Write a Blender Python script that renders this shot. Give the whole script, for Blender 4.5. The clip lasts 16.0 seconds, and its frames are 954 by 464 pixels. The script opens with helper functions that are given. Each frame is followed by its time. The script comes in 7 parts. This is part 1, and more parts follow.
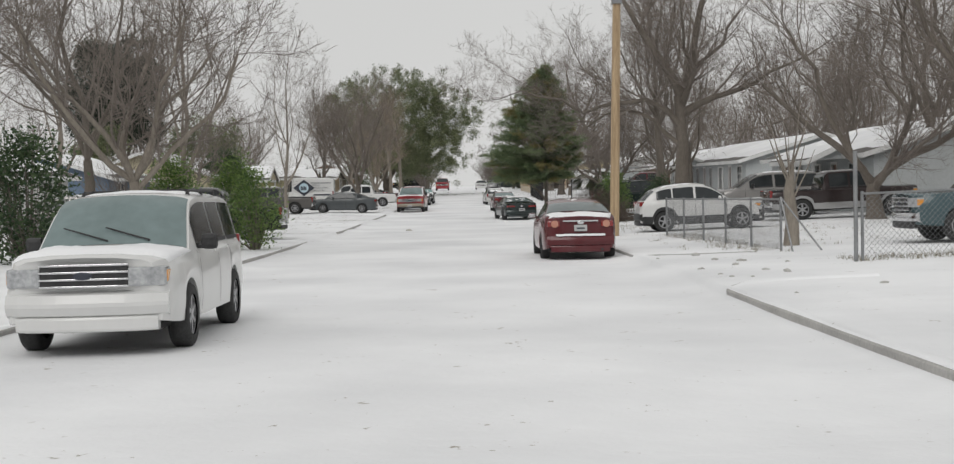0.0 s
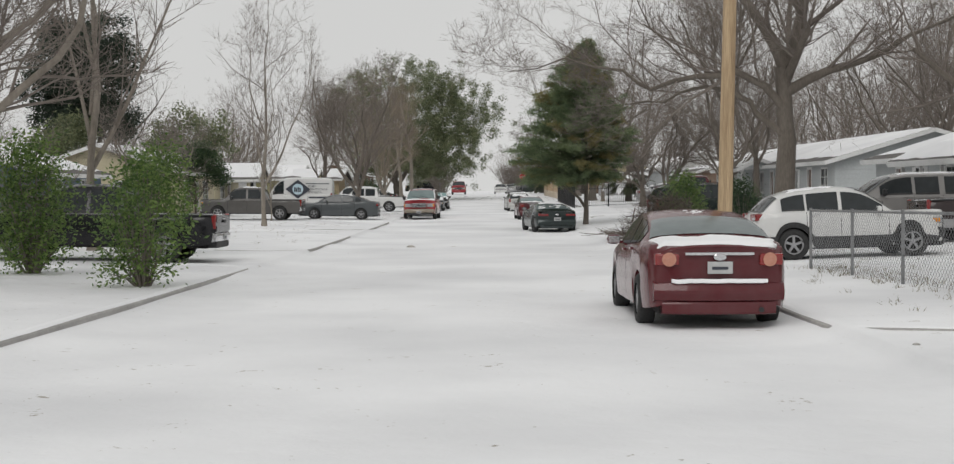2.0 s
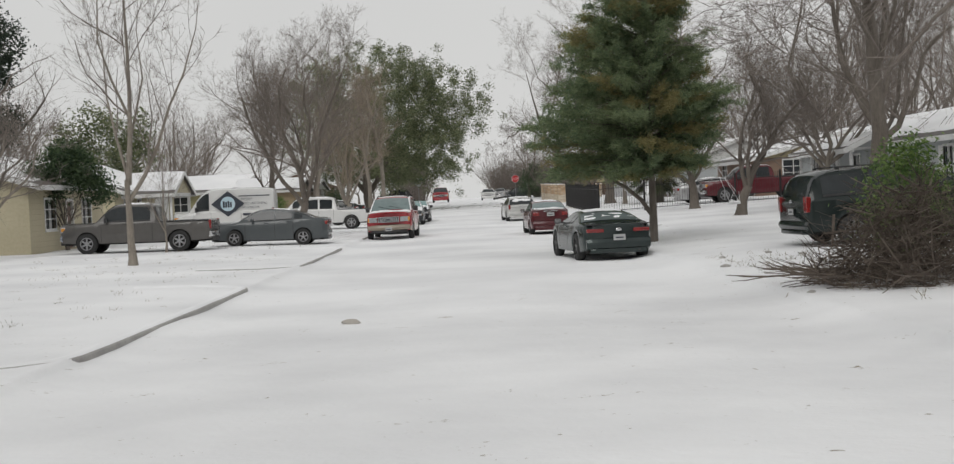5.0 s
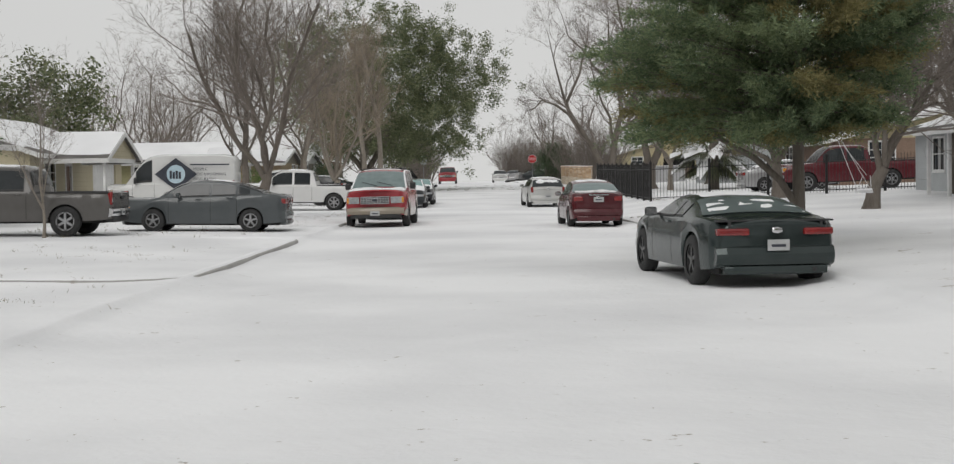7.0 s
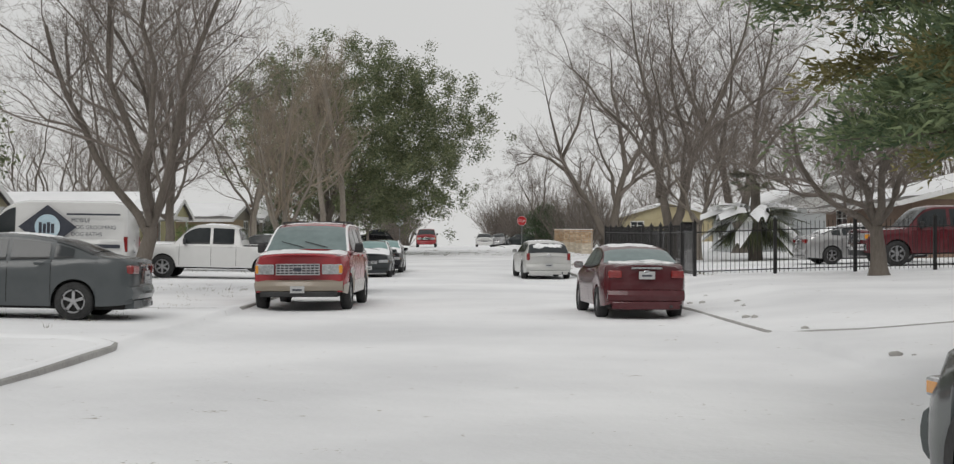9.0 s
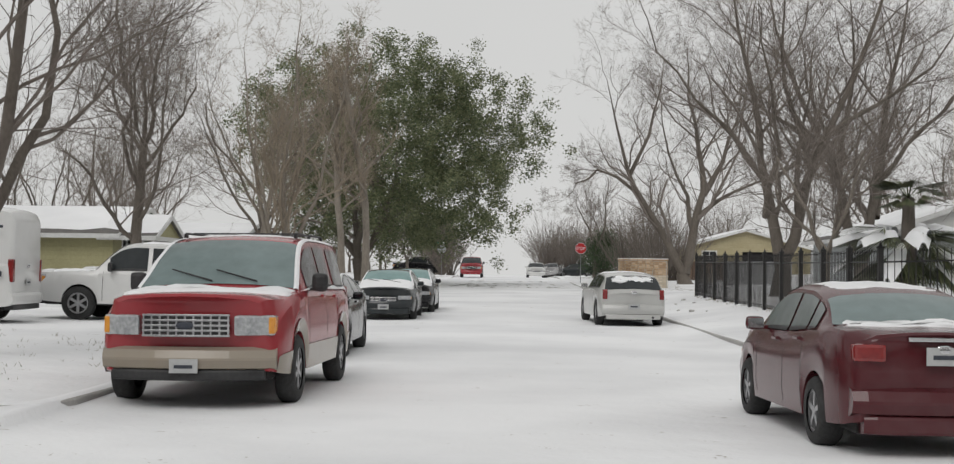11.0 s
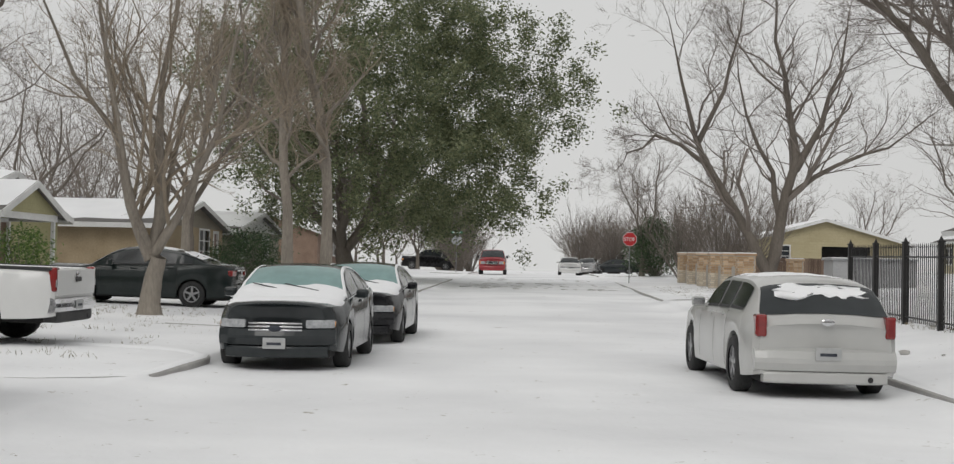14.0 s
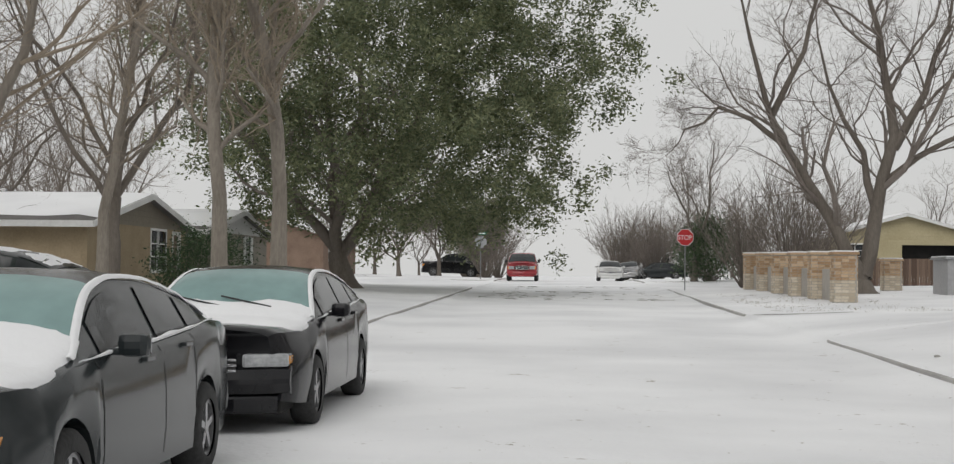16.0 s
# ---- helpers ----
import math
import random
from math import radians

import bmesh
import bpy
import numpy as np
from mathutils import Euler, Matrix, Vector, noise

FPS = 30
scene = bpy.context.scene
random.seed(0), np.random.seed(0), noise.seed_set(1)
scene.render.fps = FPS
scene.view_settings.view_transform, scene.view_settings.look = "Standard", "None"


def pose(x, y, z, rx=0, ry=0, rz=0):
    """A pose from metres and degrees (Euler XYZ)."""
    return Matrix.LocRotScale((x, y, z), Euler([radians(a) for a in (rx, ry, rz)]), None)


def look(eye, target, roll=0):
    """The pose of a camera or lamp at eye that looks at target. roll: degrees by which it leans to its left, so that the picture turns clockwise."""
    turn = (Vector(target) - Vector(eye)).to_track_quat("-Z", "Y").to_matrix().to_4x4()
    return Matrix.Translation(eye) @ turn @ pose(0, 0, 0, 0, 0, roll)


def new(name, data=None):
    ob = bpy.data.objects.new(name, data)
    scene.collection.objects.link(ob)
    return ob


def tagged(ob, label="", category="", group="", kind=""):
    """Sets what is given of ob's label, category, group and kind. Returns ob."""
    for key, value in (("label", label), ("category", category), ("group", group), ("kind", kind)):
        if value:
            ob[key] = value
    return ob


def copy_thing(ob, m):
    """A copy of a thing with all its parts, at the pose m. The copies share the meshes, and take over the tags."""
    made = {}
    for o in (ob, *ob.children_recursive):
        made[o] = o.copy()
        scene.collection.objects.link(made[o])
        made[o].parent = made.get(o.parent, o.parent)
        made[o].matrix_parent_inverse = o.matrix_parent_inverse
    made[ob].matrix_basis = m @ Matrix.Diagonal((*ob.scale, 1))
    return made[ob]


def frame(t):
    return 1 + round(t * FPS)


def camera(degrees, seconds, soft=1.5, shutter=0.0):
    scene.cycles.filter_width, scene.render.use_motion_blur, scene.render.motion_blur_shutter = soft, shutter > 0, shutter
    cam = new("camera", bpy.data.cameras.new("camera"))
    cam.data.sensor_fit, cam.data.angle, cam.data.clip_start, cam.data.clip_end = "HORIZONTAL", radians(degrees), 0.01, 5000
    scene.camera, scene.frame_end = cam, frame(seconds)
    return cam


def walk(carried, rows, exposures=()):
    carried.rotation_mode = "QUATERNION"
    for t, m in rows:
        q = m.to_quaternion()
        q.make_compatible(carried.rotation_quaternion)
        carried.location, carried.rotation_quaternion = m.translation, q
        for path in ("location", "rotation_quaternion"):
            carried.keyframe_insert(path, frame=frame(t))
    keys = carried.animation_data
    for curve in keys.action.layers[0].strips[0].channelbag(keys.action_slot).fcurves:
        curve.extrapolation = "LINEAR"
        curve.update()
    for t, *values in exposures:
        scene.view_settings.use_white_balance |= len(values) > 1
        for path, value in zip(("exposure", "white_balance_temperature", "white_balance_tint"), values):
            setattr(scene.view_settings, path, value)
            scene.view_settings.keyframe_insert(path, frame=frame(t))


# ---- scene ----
cam = camera(38.6, 16.0, soft=1.3)
PATH = [
    (0, (-0.238, -6.037, 2.136), (-0.226, -4.039, 2.063), -1.2),
    (0.5, (-0.238, -2.169, 2.105), (-0.223, -0.171, 2.035), -1.1),
    (1, (-0.235, 1.729, 2.069), (-0.238, 3.728, 2.0), -0.9),
    (1.5, (-0.276, 5.721, 2.037), (-0.283, 7.72, 1.97), -0.3),
    (2, (-0.438, 9.847, 2.006), (-0.45, 11.846, 1.94), -0.5),
    (2.5, (-0.617, 14.066, 1.971), (-0.624, 16.065, 1.907), -0.1),
    (3, (-0.756, 18.313, 1.961), (-0.759, 20.312, 1.898), -0.2),
    (3.5, (-0.844, 22.529, 1.946), (-0.836, 24.528, 1.887), -0.3),
    (4, (-0.933, 26.718, 1.93), (-0.92, 28.717, 1.873), -3.2),
    (4.5, (-1.041, 30.856, 1.892), (-1.028, 32.855, 1.835), -3.4),
    (5, (-1.136, 34.936, 1.846), (-1.121, 36.935, 1.79), -2.8),
    (7.5, (-1.412, 55.057, 1.506), (-1.404, 57.056, 1.424), -0.9),
    (8, (-1.389, 58.996, 1.485), (-1.374, 60.994, 1.412), -0.8),
    (8.5, (-1.306, 62.79, 1.477), (-1.282, 64.789, 1.425), -0.7),
    (9, (-1.233, 66.492, 1.47), (-1.201, 68.492, 1.485), -0.0),
    (11.5, (-1.198, 84.816, 1.501), (-1.263, 86.814, 1.559), 1.0),
    (12, (-1.176, 88.394, 1.503), (-1.264, 90.391, 1.556), 1.2),
    (12.5, (-1.176, 91.902, 1.516), (-1.272, 93.899, 1.567), 0.6),
    (13, (-1.17, 95.35, 1.539), (-1.261, 97.348, 1.588), 0.7),
    (13.5, (-1.183, 98.709, 1.548), (-1.27, 100.706, 1.598), 0.9),
    (14, (-1.201, 101.998, 1.556), (-1.282, 103.996, 1.606), 1.2),
    (14.5, (-1.23, 105.268, 1.562), (-1.305, 107.265, 1.612), 1.1),
    (15, (-1.26, 108.459, 1.572), (-1.33, 110.457, 1.625), 1.2),
    (15.5, (-1.267, 111.55, 1.56), (-1.337, 113.548, 1.616), 1.1),
    (16, (-1.247, 114.576, 1.551), (-1.378, 116.571, 1.609), 0.6),
]
walk(cam, [(t, look(eye, target, roll)) for t, eye, target, roll in PATH])


# ---- world and light: an even overcast sky after snowfall ----
scene.view_settings.exposure = 0.0
world = bpy.data.worlds.new("overcast_sky")
scene.world = world
world.use_nodes = True
wn, wl = world.node_tree.nodes, world.node_tree.links
wn.clear()
w_out = wn.new("ShaderNodeOutputWorld")
w_bg = wn.new("ShaderNodeBackground")
w_sky = wn.new("ShaderNodeTexSky")
w_sky.sky_type = "NISHITA"
w_sky.sun_disc = False
w_sky.sun_elevation, w_sky.sun_rotation = radians(38), radians(200)
w_scale = wn.new("ShaderNodeVectorMath")
w_scale.operation = "SCALE"
w_scale.inputs["Scale"].default_value = 0.012
w_mix = wn.new("ShaderNodeMixRGB")
w_mix.inputs["Fac"].default_value = 0.93
w_coord = wn.new("ShaderNodeTexCoord")
w_noise = wn.new("ShaderNodeTexNoise")
w_noise.inputs["Scale"].default_value = 1.6
w_noise.inputs["Detail"].default_value = 3.0
w_ramp = wn.new("ShaderNodeValToRGB")
w_ramp.color_ramp.elements[0].position, w_ramp.color_ramp.elements[0].color = 0.3, (0.625, 0.625, 0.618, 1)
w_ramp.color_ramp.elements[1].position, w_ramp.color_ramp.elements[1].color = 0.7, (0.715, 0.715, 0.705, 1)
wl.new(w_coord.outputs["Generated"], w_noise.inputs["Vector"])
wl.new(w_noise.outputs["Fac"], w_ramp.inputs["Fac"])
wl.new(w_sky.outputs["Color"], w_scale.inputs[0])
wl.new(w_scale.outputs["Vector"], w_mix.inputs["Color1"])
wl.new(w_ramp.outputs["Color"], w_mix.inputs["Color2"])
wl.new(w_mix.outputs["Color"], w_bg.inputs["Color"])
w_bg.inputs["Strength"].default_value = 1.0
wl.new(w_bg.outputs["Background"], w_out.inputs["Surface"])
sun_data = bpy.data.lights.new("sun", "SUN")
sun_data.energy, sun_data.angle, sun_data.color = 0.8, radians(30), (1.0, 0.98, 0.95)
sun = new("sun", sun_data)
sun.matrix_world = look((0, 0, 60), (12, 36, 22))


# ---- materials ----
def material(name, rough=0.7, metal=0.0):
    m = bpy.data.materials.new(name)
    m.use_nodes = True
    b = m.node_tree.nodes["Principled BSDF"]
    b.inputs["Roughness"].default_value = rough
    b.inputs["Metallic"].default_value = metal
    return m, m.node_tree.nodes, m.node_tree.links, b


def surface(name, c1, c2, rough=0.7, metal=0.0, coarse=1.0, fine=12.0, bump=0.0, bump_scale=40.0, coat=0.0, stretch=(1, 1, 1),
            random_tint=0.0, island=False, rough_var=0.1, spec=0.5):
    """A two-scale mottled surface between two colours, with relief."""
    m, n, l, b = material(name, rough, metal)
    co = n.new("ShaderNodeTexCoord")
    mp = n.new("ShaderNodeMapping")
    mp.inputs["Scale"].default_value = stretch
    l.new(co.outputs["Object"], mp.inputs["Vector"])
    n1, n2 = n.new("ShaderNodeTexNoise"), n.new("ShaderNodeTexNoise")
    n1.inputs["Scale"].default_value, n1.inputs["Detail"].default_value = coarse, 4.0
    n2.inputs["Scale"].default_value, n2.inputs["Detail"].default_value = fine, 5.0
    l.new(mp.outputs["Vector"], n1.inputs["Vector"])
    l.new(mp.outputs["Vector"], n2.inputs["Vector"])
    add = n.new("ShaderNodeMath")
    add.operation = "MULTIPLY_ADD"
    add.inputs[1].default_value = 0.45
    l.new(n2.outputs["Fac"], add.inputs[0])
    half = n.new("ShaderNodeMath")
    half.operation = "MULTIPLY"
    half.inputs[1].default_value = 0.55
    l.new(n1.outputs["Fac"], half.inputs[0])
    l.new(half.outputs[0], add.inputs[2])
    last = add.outputs[0]
    if random_tint:
        src = n.new("ShaderNodeNewGeometry").outputs["Random Per Island"] if island else n.new("ShaderNodeObjectInfo").outputs["Random"]
        t = n.new("ShaderNodeMath")
        t.operation = "MULTIPLY_ADD"
        t.inputs[1].default_value = random_tint
        l.new(src, t.inputs[0])
        l.new(last, t.inputs[2])
        off = n.new("ShaderNodeMath")
        off.operation = "SUBTRACT"
        off.inputs[1].default_value = random_tint * 0.5
        l.new(t.outputs[0], off.inputs[0])
        last = off.outputs[0]
    r = n.new("ShaderNodeValToRGB")
    r.color_ramp.elements[0].position, r.color_ramp.elements[0].color = 0.32, (*c1, 1)
    r.color_ramp.elements[1].position, r.color_ramp.elements[1].color = 0.68, (*c2, 1)
    l.new(last, r.inputs["Fac"])
    l.new(r.outputs["Color"], b.inputs["Base Color"])
    rv = n.new("ShaderNodeMath")
    rv.operation = "MULTIPLY_ADD"
    rv.inputs[1].default_value, rv.inputs[2].default_value = rough_var, rough - rough_var * 0.5
    l.new(n2.outputs["Fac"], rv.inputs[0])
    l.new(rv.outputs[0], b.inputs["Roughness"])
    b.inputs["Specular IOR Level"].default_value = spec
    if coat:
        b.inputs["Coat Weight"].default_value = coat
        b.inputs["Coat Roughness"].default_value = 0.08
    if bump:
        n3 = n.new("ShaderNodeTexNoise")
        n3.inputs["Scale"].default_value, n3.inputs["Detail"].default_value = bump_scale, 6.0
        l.new(mp.outputs["Vector"], n3.inputs["Vector"])
        bp = n.new("ShaderNodeBump")
        bp.inputs["Strength"].default_value, bp.inputs["Distance"].default_value = bump, 0.02
        l.new(n3.outputs["Fac"], bp.inputs["Height"])
        l.new(bp.outputs["Normal"], b.inputs["Normal"])
    return m


def boards(name, c1, c2, width=0.2, axis="Z", rough=0.65):
    """Painted lap siding: courses with a shadow-catching lip, by relief alone, and weathered colour."""
    m = surface(name, c1, c2, rough, coarse=0.6, fine=9.0)
    n, l = m.node_tree.nodes, m.node_tree.links
    b = n["Principled BSDF"]
    co = n.new("ShaderNodeTexCoord")
    sep = n.new("ShaderNodeSeparateXYZ")
    l.new(co.outputs["Object"], sep.inputs[0])
    d = n.new("ShaderNodeMath")
    d.operation = "DIVIDE"
    d.inputs[1].default_value = width
    l.new(sep.outputs[axis], d.inputs[0])
    f = n.new("ShaderNodeMath")
    f.operation = "FRACT"
    l.new(d.outputs[0], f.inputs[0])
    bp = n.new("ShaderNodeBump")
    bp.inputs["Strength"].default_value, bp.inputs["Distance"].default_value = 0.8, 0.03
    bp.invert = True
    l.new(f.outputs[0], bp.inputs["Height"])
    l.new(bp.outputs["Normal"], b.inputs["Normal"])
    return m


def snow_material(name, dirt=0.0, patch=0.0):
    """Packed or fresh snow: almost white, softly lumpy, with thin places where the ground shows."""
    m, n, l, b = material(name, 0.75)
    co = n.new("ShaderNodeTexCoord")
    n1, n2, n3 = (n.new("ShaderNodeTexNoise") for _ in range(3))
    for nd, s, dt in ((n1, 0.22, 5.0), (n2, 2.2, 6.0), (n3, 14.0, 6.0)):
        nd.inputs["Scale"].default_value, nd.inputs["Detail"].default_value = s, dt
        l.new(co.outputs["Object"], nd.inputs["Vector"])
    r = n.new("ShaderNodeValToRGB")
    e = r.color_ramp.elements
    e[0].position, e[0].color = 0.30, (0.78 - dirt, 0.785 - dirt, 0.80 - dirt, 1)
    e[1].position, e[1].color = 0.62, (0.90, 0.905, 0.915, 1)
    l.new(n1.outputs["Fac"], r.inputs["Fac"])
    last = r.outputs["Color"]
    if patch:
        mul = n.new("ShaderNodeMath")
        mul.operation = "MULTIPLY"
        l.new(n2.outputs["Fac"], mul.inputs[0])
        l.new(n3.outputs["Fac"], mul.inputs[1])
        r2 = n.new("ShaderNodeValToRGB")
        r2.color_ramp.elements[0].position, r2.color_ramp.elements[0].color = 0.10, (1, 1, 1, 1)
        r2.color_ramp.elements[1].position, r2.color_ramp.elements[1].color = 0.10 + 0.09 * patch, (0, 0, 0, 1)
        l.new(mul.outputs[0], r2.inputs["Fac"])
        mx = n.new("ShaderNodeMixRGB")
        mx.inputs["Color2"].default_value = (0.33, 0.30, 0.25, 1)
        l.new(r2.outputs["Color"], mx.inputs["Fac"])
        l.new(last, mx.inputs["Color1"])
        last = mx.outputs["Color"]
    l.new(last, b.inputs["Base Color"])
    h = n.new("ShaderNodeMath")
    h.operation = "MULTIPLY_ADD"
    h.inputs[1].default_value = 0.25
    l.new(n3.outputs["Fac"], h.inputs[0])
    l.new(n2.outputs["Fac"], h.inputs[2])
    bp = n.new("ShaderNodeBump")
    bp.inputs["Strength"].default_value, bp.inputs["Distance"].default_value = 0.5, 0.06
    l.new(h.outputs[0], bp.inputs["Height"])
    l.new(bp.outputs["Normal"], b.inputs["Normal"])
    b.inputs["Subsurface Weight"].default_value = 0.0
    b.inputs["Specular IOR Level"].default_value = 0.25
    return m


def paint(name, col, rough=0.17, coat=0.15, metal=0.0, dirt=0.10):
    """Car paint under a film of road salt and melt water."""
    d = tuple(c * (1 - dirt) + 0.26 * dirt for c in col)
    return surface(name, col, d, rough, metal, coarse=0.9, fine=5.0, coat=coat, rough_var=0.10, spec=0.32)


def glass_dark(name, col=(0.02, 0.024, 0.026), frost=0.0):
    f = tuple(c * (1 - frost) + v * frost for c, v in zip(col, (0.30, 0.36, 0.36)))
    return surface(name, f, tuple(c * 1.35 + 0.005 for c in f), 0.06 + 0.3 * frost, coarse=1.2, fine=6.0, rough_var=0.05, spec=0.45)


def leafy(name, c1, c2, rough, through_light=0.4, **kw):
    """A leaf surface that lets part of the daylight through."""
    m = surface(name, c1, c2, rough, **kw)
    n, l = m.node_tree.nodes, m.node_tree.links
    b, out = n["Principled BSDF"], n["Material Output"]
    tr, mix = n.new("ShaderNodeBsdfTranslucent"), n.new("ShaderNodeMixShader")
    l.new(b.inputs["Base Color"].links[0].from_socket, tr.inputs["Color"])
    mix.inputs["Fac"].default_value = through_light
    l.new(b.outputs["BSDF"], mix.inputs[1])
    l.new(tr.outputs["BSDF"], mix.inputs[2])
    l.new(mix.outputs["Shader"], out.inputs["Surface"])
    return m


M = {}
M["snow"] = snow_material("snow_ground", 0.06, 0.32)
M["snow_clean"] = snow_material("snow_clean")
M["snow_road"] = snow_material("snow_road", 0.10, 0.35)
M["concrete"] = surface("kerb_concrete", (0.30, 0.29, 0.28), (0.50, 0.49, 0.47), 0.85, coarse=1.5, fine=20, bump=0.5)
M["bark"] = surface("bark", (0.105, 0.088, 0.072), (0.20, 0.175, 0.15), 0.9, coarse=2.0, fine=22, bump=0.9, bump_scale=16, stretch=(1, 1, 0.25))
M["bark_pale"] = surface("bark_pale", (0.165, 0.142, 0.118), (0.32, 0.285, 0.24), 0.9, coarse=2.0, fine=22, bump=0.8, bump_scale=14, stretch=(1, 1, 0.25))
M["twig"] = surface("twig_bark", (0.145, 0.122, 0.106), (0.24, 0.21, 0.185), 0.9, coarse=0.6, fine=6)
M["twig_red"] = surface("twig_bark_reddish", (0.12, 0.085, 0.065), (0.20, 0.15, 0.12), 0.9, coarse=0.6, fine=6)
M["twig_tan"] = surface("twig_bark_tan", (0.22, 0.18, 0.135), (0.34, 0.285, 0.22), 0.9, coarse=0.6, fine=6)
M["cedar"] = leafy("cedar_sprays", (0.10, 0.150, 0.084), (0.25, 0.30, 0.155), 0.8, coarse=0.5, fine=3, random_tint=0.35, island=True)
M["cedar_brown"] = leafy("cedar_sprays_winter", (0.18, 0.17, 0.075), (0.31, 0.27, 0.12), 0.8, coarse=0.5, fine=3, random_tint=0.35, island=True)
M["oak_leaf"] = leafy("live_oak_leaves", (0.10, 0.125, 0.065), (0.23, 0.25, 0.135), 0.6, coarse=0.4, fine=3, random_tint=0.5, island=True)
M["pine"] = leafy("pine_needles", (0.018, 0.032, 0.022), (0.055, 0.075, 0.05), 0.75, coarse=0.5, fine=3, random_tint=0.4, island=True)
M["bush_leaf"] = leafy("shrub_leaves", (0.07, 0.13, 0.035), (0.20, 0.29, 0.08), 0.55, coarse=0.8, fine=4, random_tint=0.5, island=True)
M["bush_dark"] = leafy("shrub_leaves_dark", (0.030, 0.060, 0.028), (0.09, 0.135, 0.06), 0.55, coarse=0.8, fine=4, random_tint=0.5, island=True)
M["palm_leaf"] = surface("palm_leaf", (0.05, 0.065, 0.03), (0.13, 0.14, 0.07), 0.6, coarse=0.8, fine=4, random_tint=0.4, island=True)
M["stick"] = surface("cut_branches", (0.07, 0.054, 0.045), (0.19, 0.155, 0.125), 0.9, coarse=0.8, fine=8, random_tint=0.4, island=True)
M["pole_wood"] = surface("pole_wood", (0.24, 0.16, 0.09), (0.60, 0.45, 0.28), 0.8, coarse=2.6, fine=22, bump=0.5, stretch=(3, 3, 0.15))
M["steel"] = surface("galvanised_steel", (0.20, 0.205, 0.21), (0.34, 0.345, 0.35), 0.45, 0.8, coarse=4, fine=30)
M["iron"] = surface("black_iron", (0.012, 0.012, 0.013), (0.035, 0.033, 0.032), 0.5, 0.3, coarse=3, fine=30)
M["rubber"] = surface("tyre_rubber", (0.012, 0.012, 0.012), (0.05, 0.05, 0.05), 0.85, coarse=5, fine=30, bump=0.3)
M["alloy"] = surface("alloy_rim", (0.30, 0.30, 0.31), (0.50, 0.50, 0.51), 0.35, 0.7, coarse=5, fine=25)
M["alloy_dark"] = surface("dark_rim", (0.06, 0.06, 0.06), (0.13, 0.13, 0.13), 0.4, 0.6, coarse=5, fine=25)
M["chrome"] = surface("chrome", (0.55, 0.55, 0.56), (0.72, 0.72, 0.73), 0.16, 1.0, coarse=3, fine=14)
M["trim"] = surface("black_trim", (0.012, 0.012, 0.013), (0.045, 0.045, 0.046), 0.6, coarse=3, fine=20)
# near-black; also serves as painted shade in house openings and behind wheel spokes
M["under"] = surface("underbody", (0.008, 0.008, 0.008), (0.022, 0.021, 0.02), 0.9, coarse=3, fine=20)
M["glass"] = glass_dark("car_glass")
M["glass_mid"] = glass_dark("car_glass_misted", frost=0.35)
M["glass_frost"] = glass_dark("car_glass_frosted", (0.04, 0.075, 0.075), frost=0.40)
M["glass_teal"] = glass_dark("car_glass_teal", (0.10, 0.22, 0.21), frost=0.35)
M["glass_house"] = glass_dark("window_glass", (0.03, 0.034, 0.038))
M["tail"] = surface("tail_lamp_red", (0.15, 0.006, 0.007), (0.27, 0.014, 0.012), 0.18, coarse=4, fine=20, coat=0.8)
M["lens"] = surface("clouded_lamp_lens", (0.42, 0.17, 0.11), (0.55, 0.27, 0.19), 0.2, coarse=4, fine=20, coat=0.8)
M["amber"] = surface("amber_lamp", (0.60, 0.22, 0.02), (0.75, 0.34, 0.05), 0.2, coarse=4, fine=20, coat=0.8)
M["lamp"] = surface("head_lamp", (0.26, 0.27, 0.28), (0.52, 0.53, 0.54), 0.12, 0.2, coarse=6, fine=24, coat=0.9)
M["plate"] = surface("number_plate", (0.36, 0.37, 0.37), (0.48, 0.48, 0.48), 0.5, coarse=4, fine=20)
M["ink"] = surface("dark_ink", (0.02, 0.025, 0.04), (0.05, 0.055, 0.07), 0.6, coarse=4, fine=20)
M["white_paint"] = surface("white_house_paint", (0.62, 0.62, 0.61), (0.80, 0.80, 0.79), 0.6, coarse=0.8, fine=10)
M["sign_red"] = surface("sign_red", (0.50, 0.02, 0.025), (0.62, 0.04, 0.045), 0.45, coarse=2, fine=12)
M["sign_white"] = surface("sign_white", (0.72, 0.72, 0.72), (0.85, 0.85, 0.85), 0.5, coarse=2, fine=12)
M["sign_green"] = surface("sign_green", (0.01, 0.16, 0.09), (0.02, 0.24, 0.14), 0.5, coarse=2, fine=12)
M["sign_back"] = surface("sign_back_aluminium", (0.32, 0.33, 0.34), (0.46, 0.47, 0.48), 0.5, 0.6, coarse=2, fine=12)
M["stone_tan"] = surface("tan_stone", (0.40, 0.26, 0.15), (0.62, 0.47, 0.32), 0.85, coarse=1.5, fine=14, bump=0.7, random_tint=0.5)
M["stone_pale"] = surface("cream_stone", (0.55, 0.47, 0.36), (0.72, 0.65, 0.54), 0.85, coarse=1.5, fine=14, bump=0.7, random_tint=0.4)
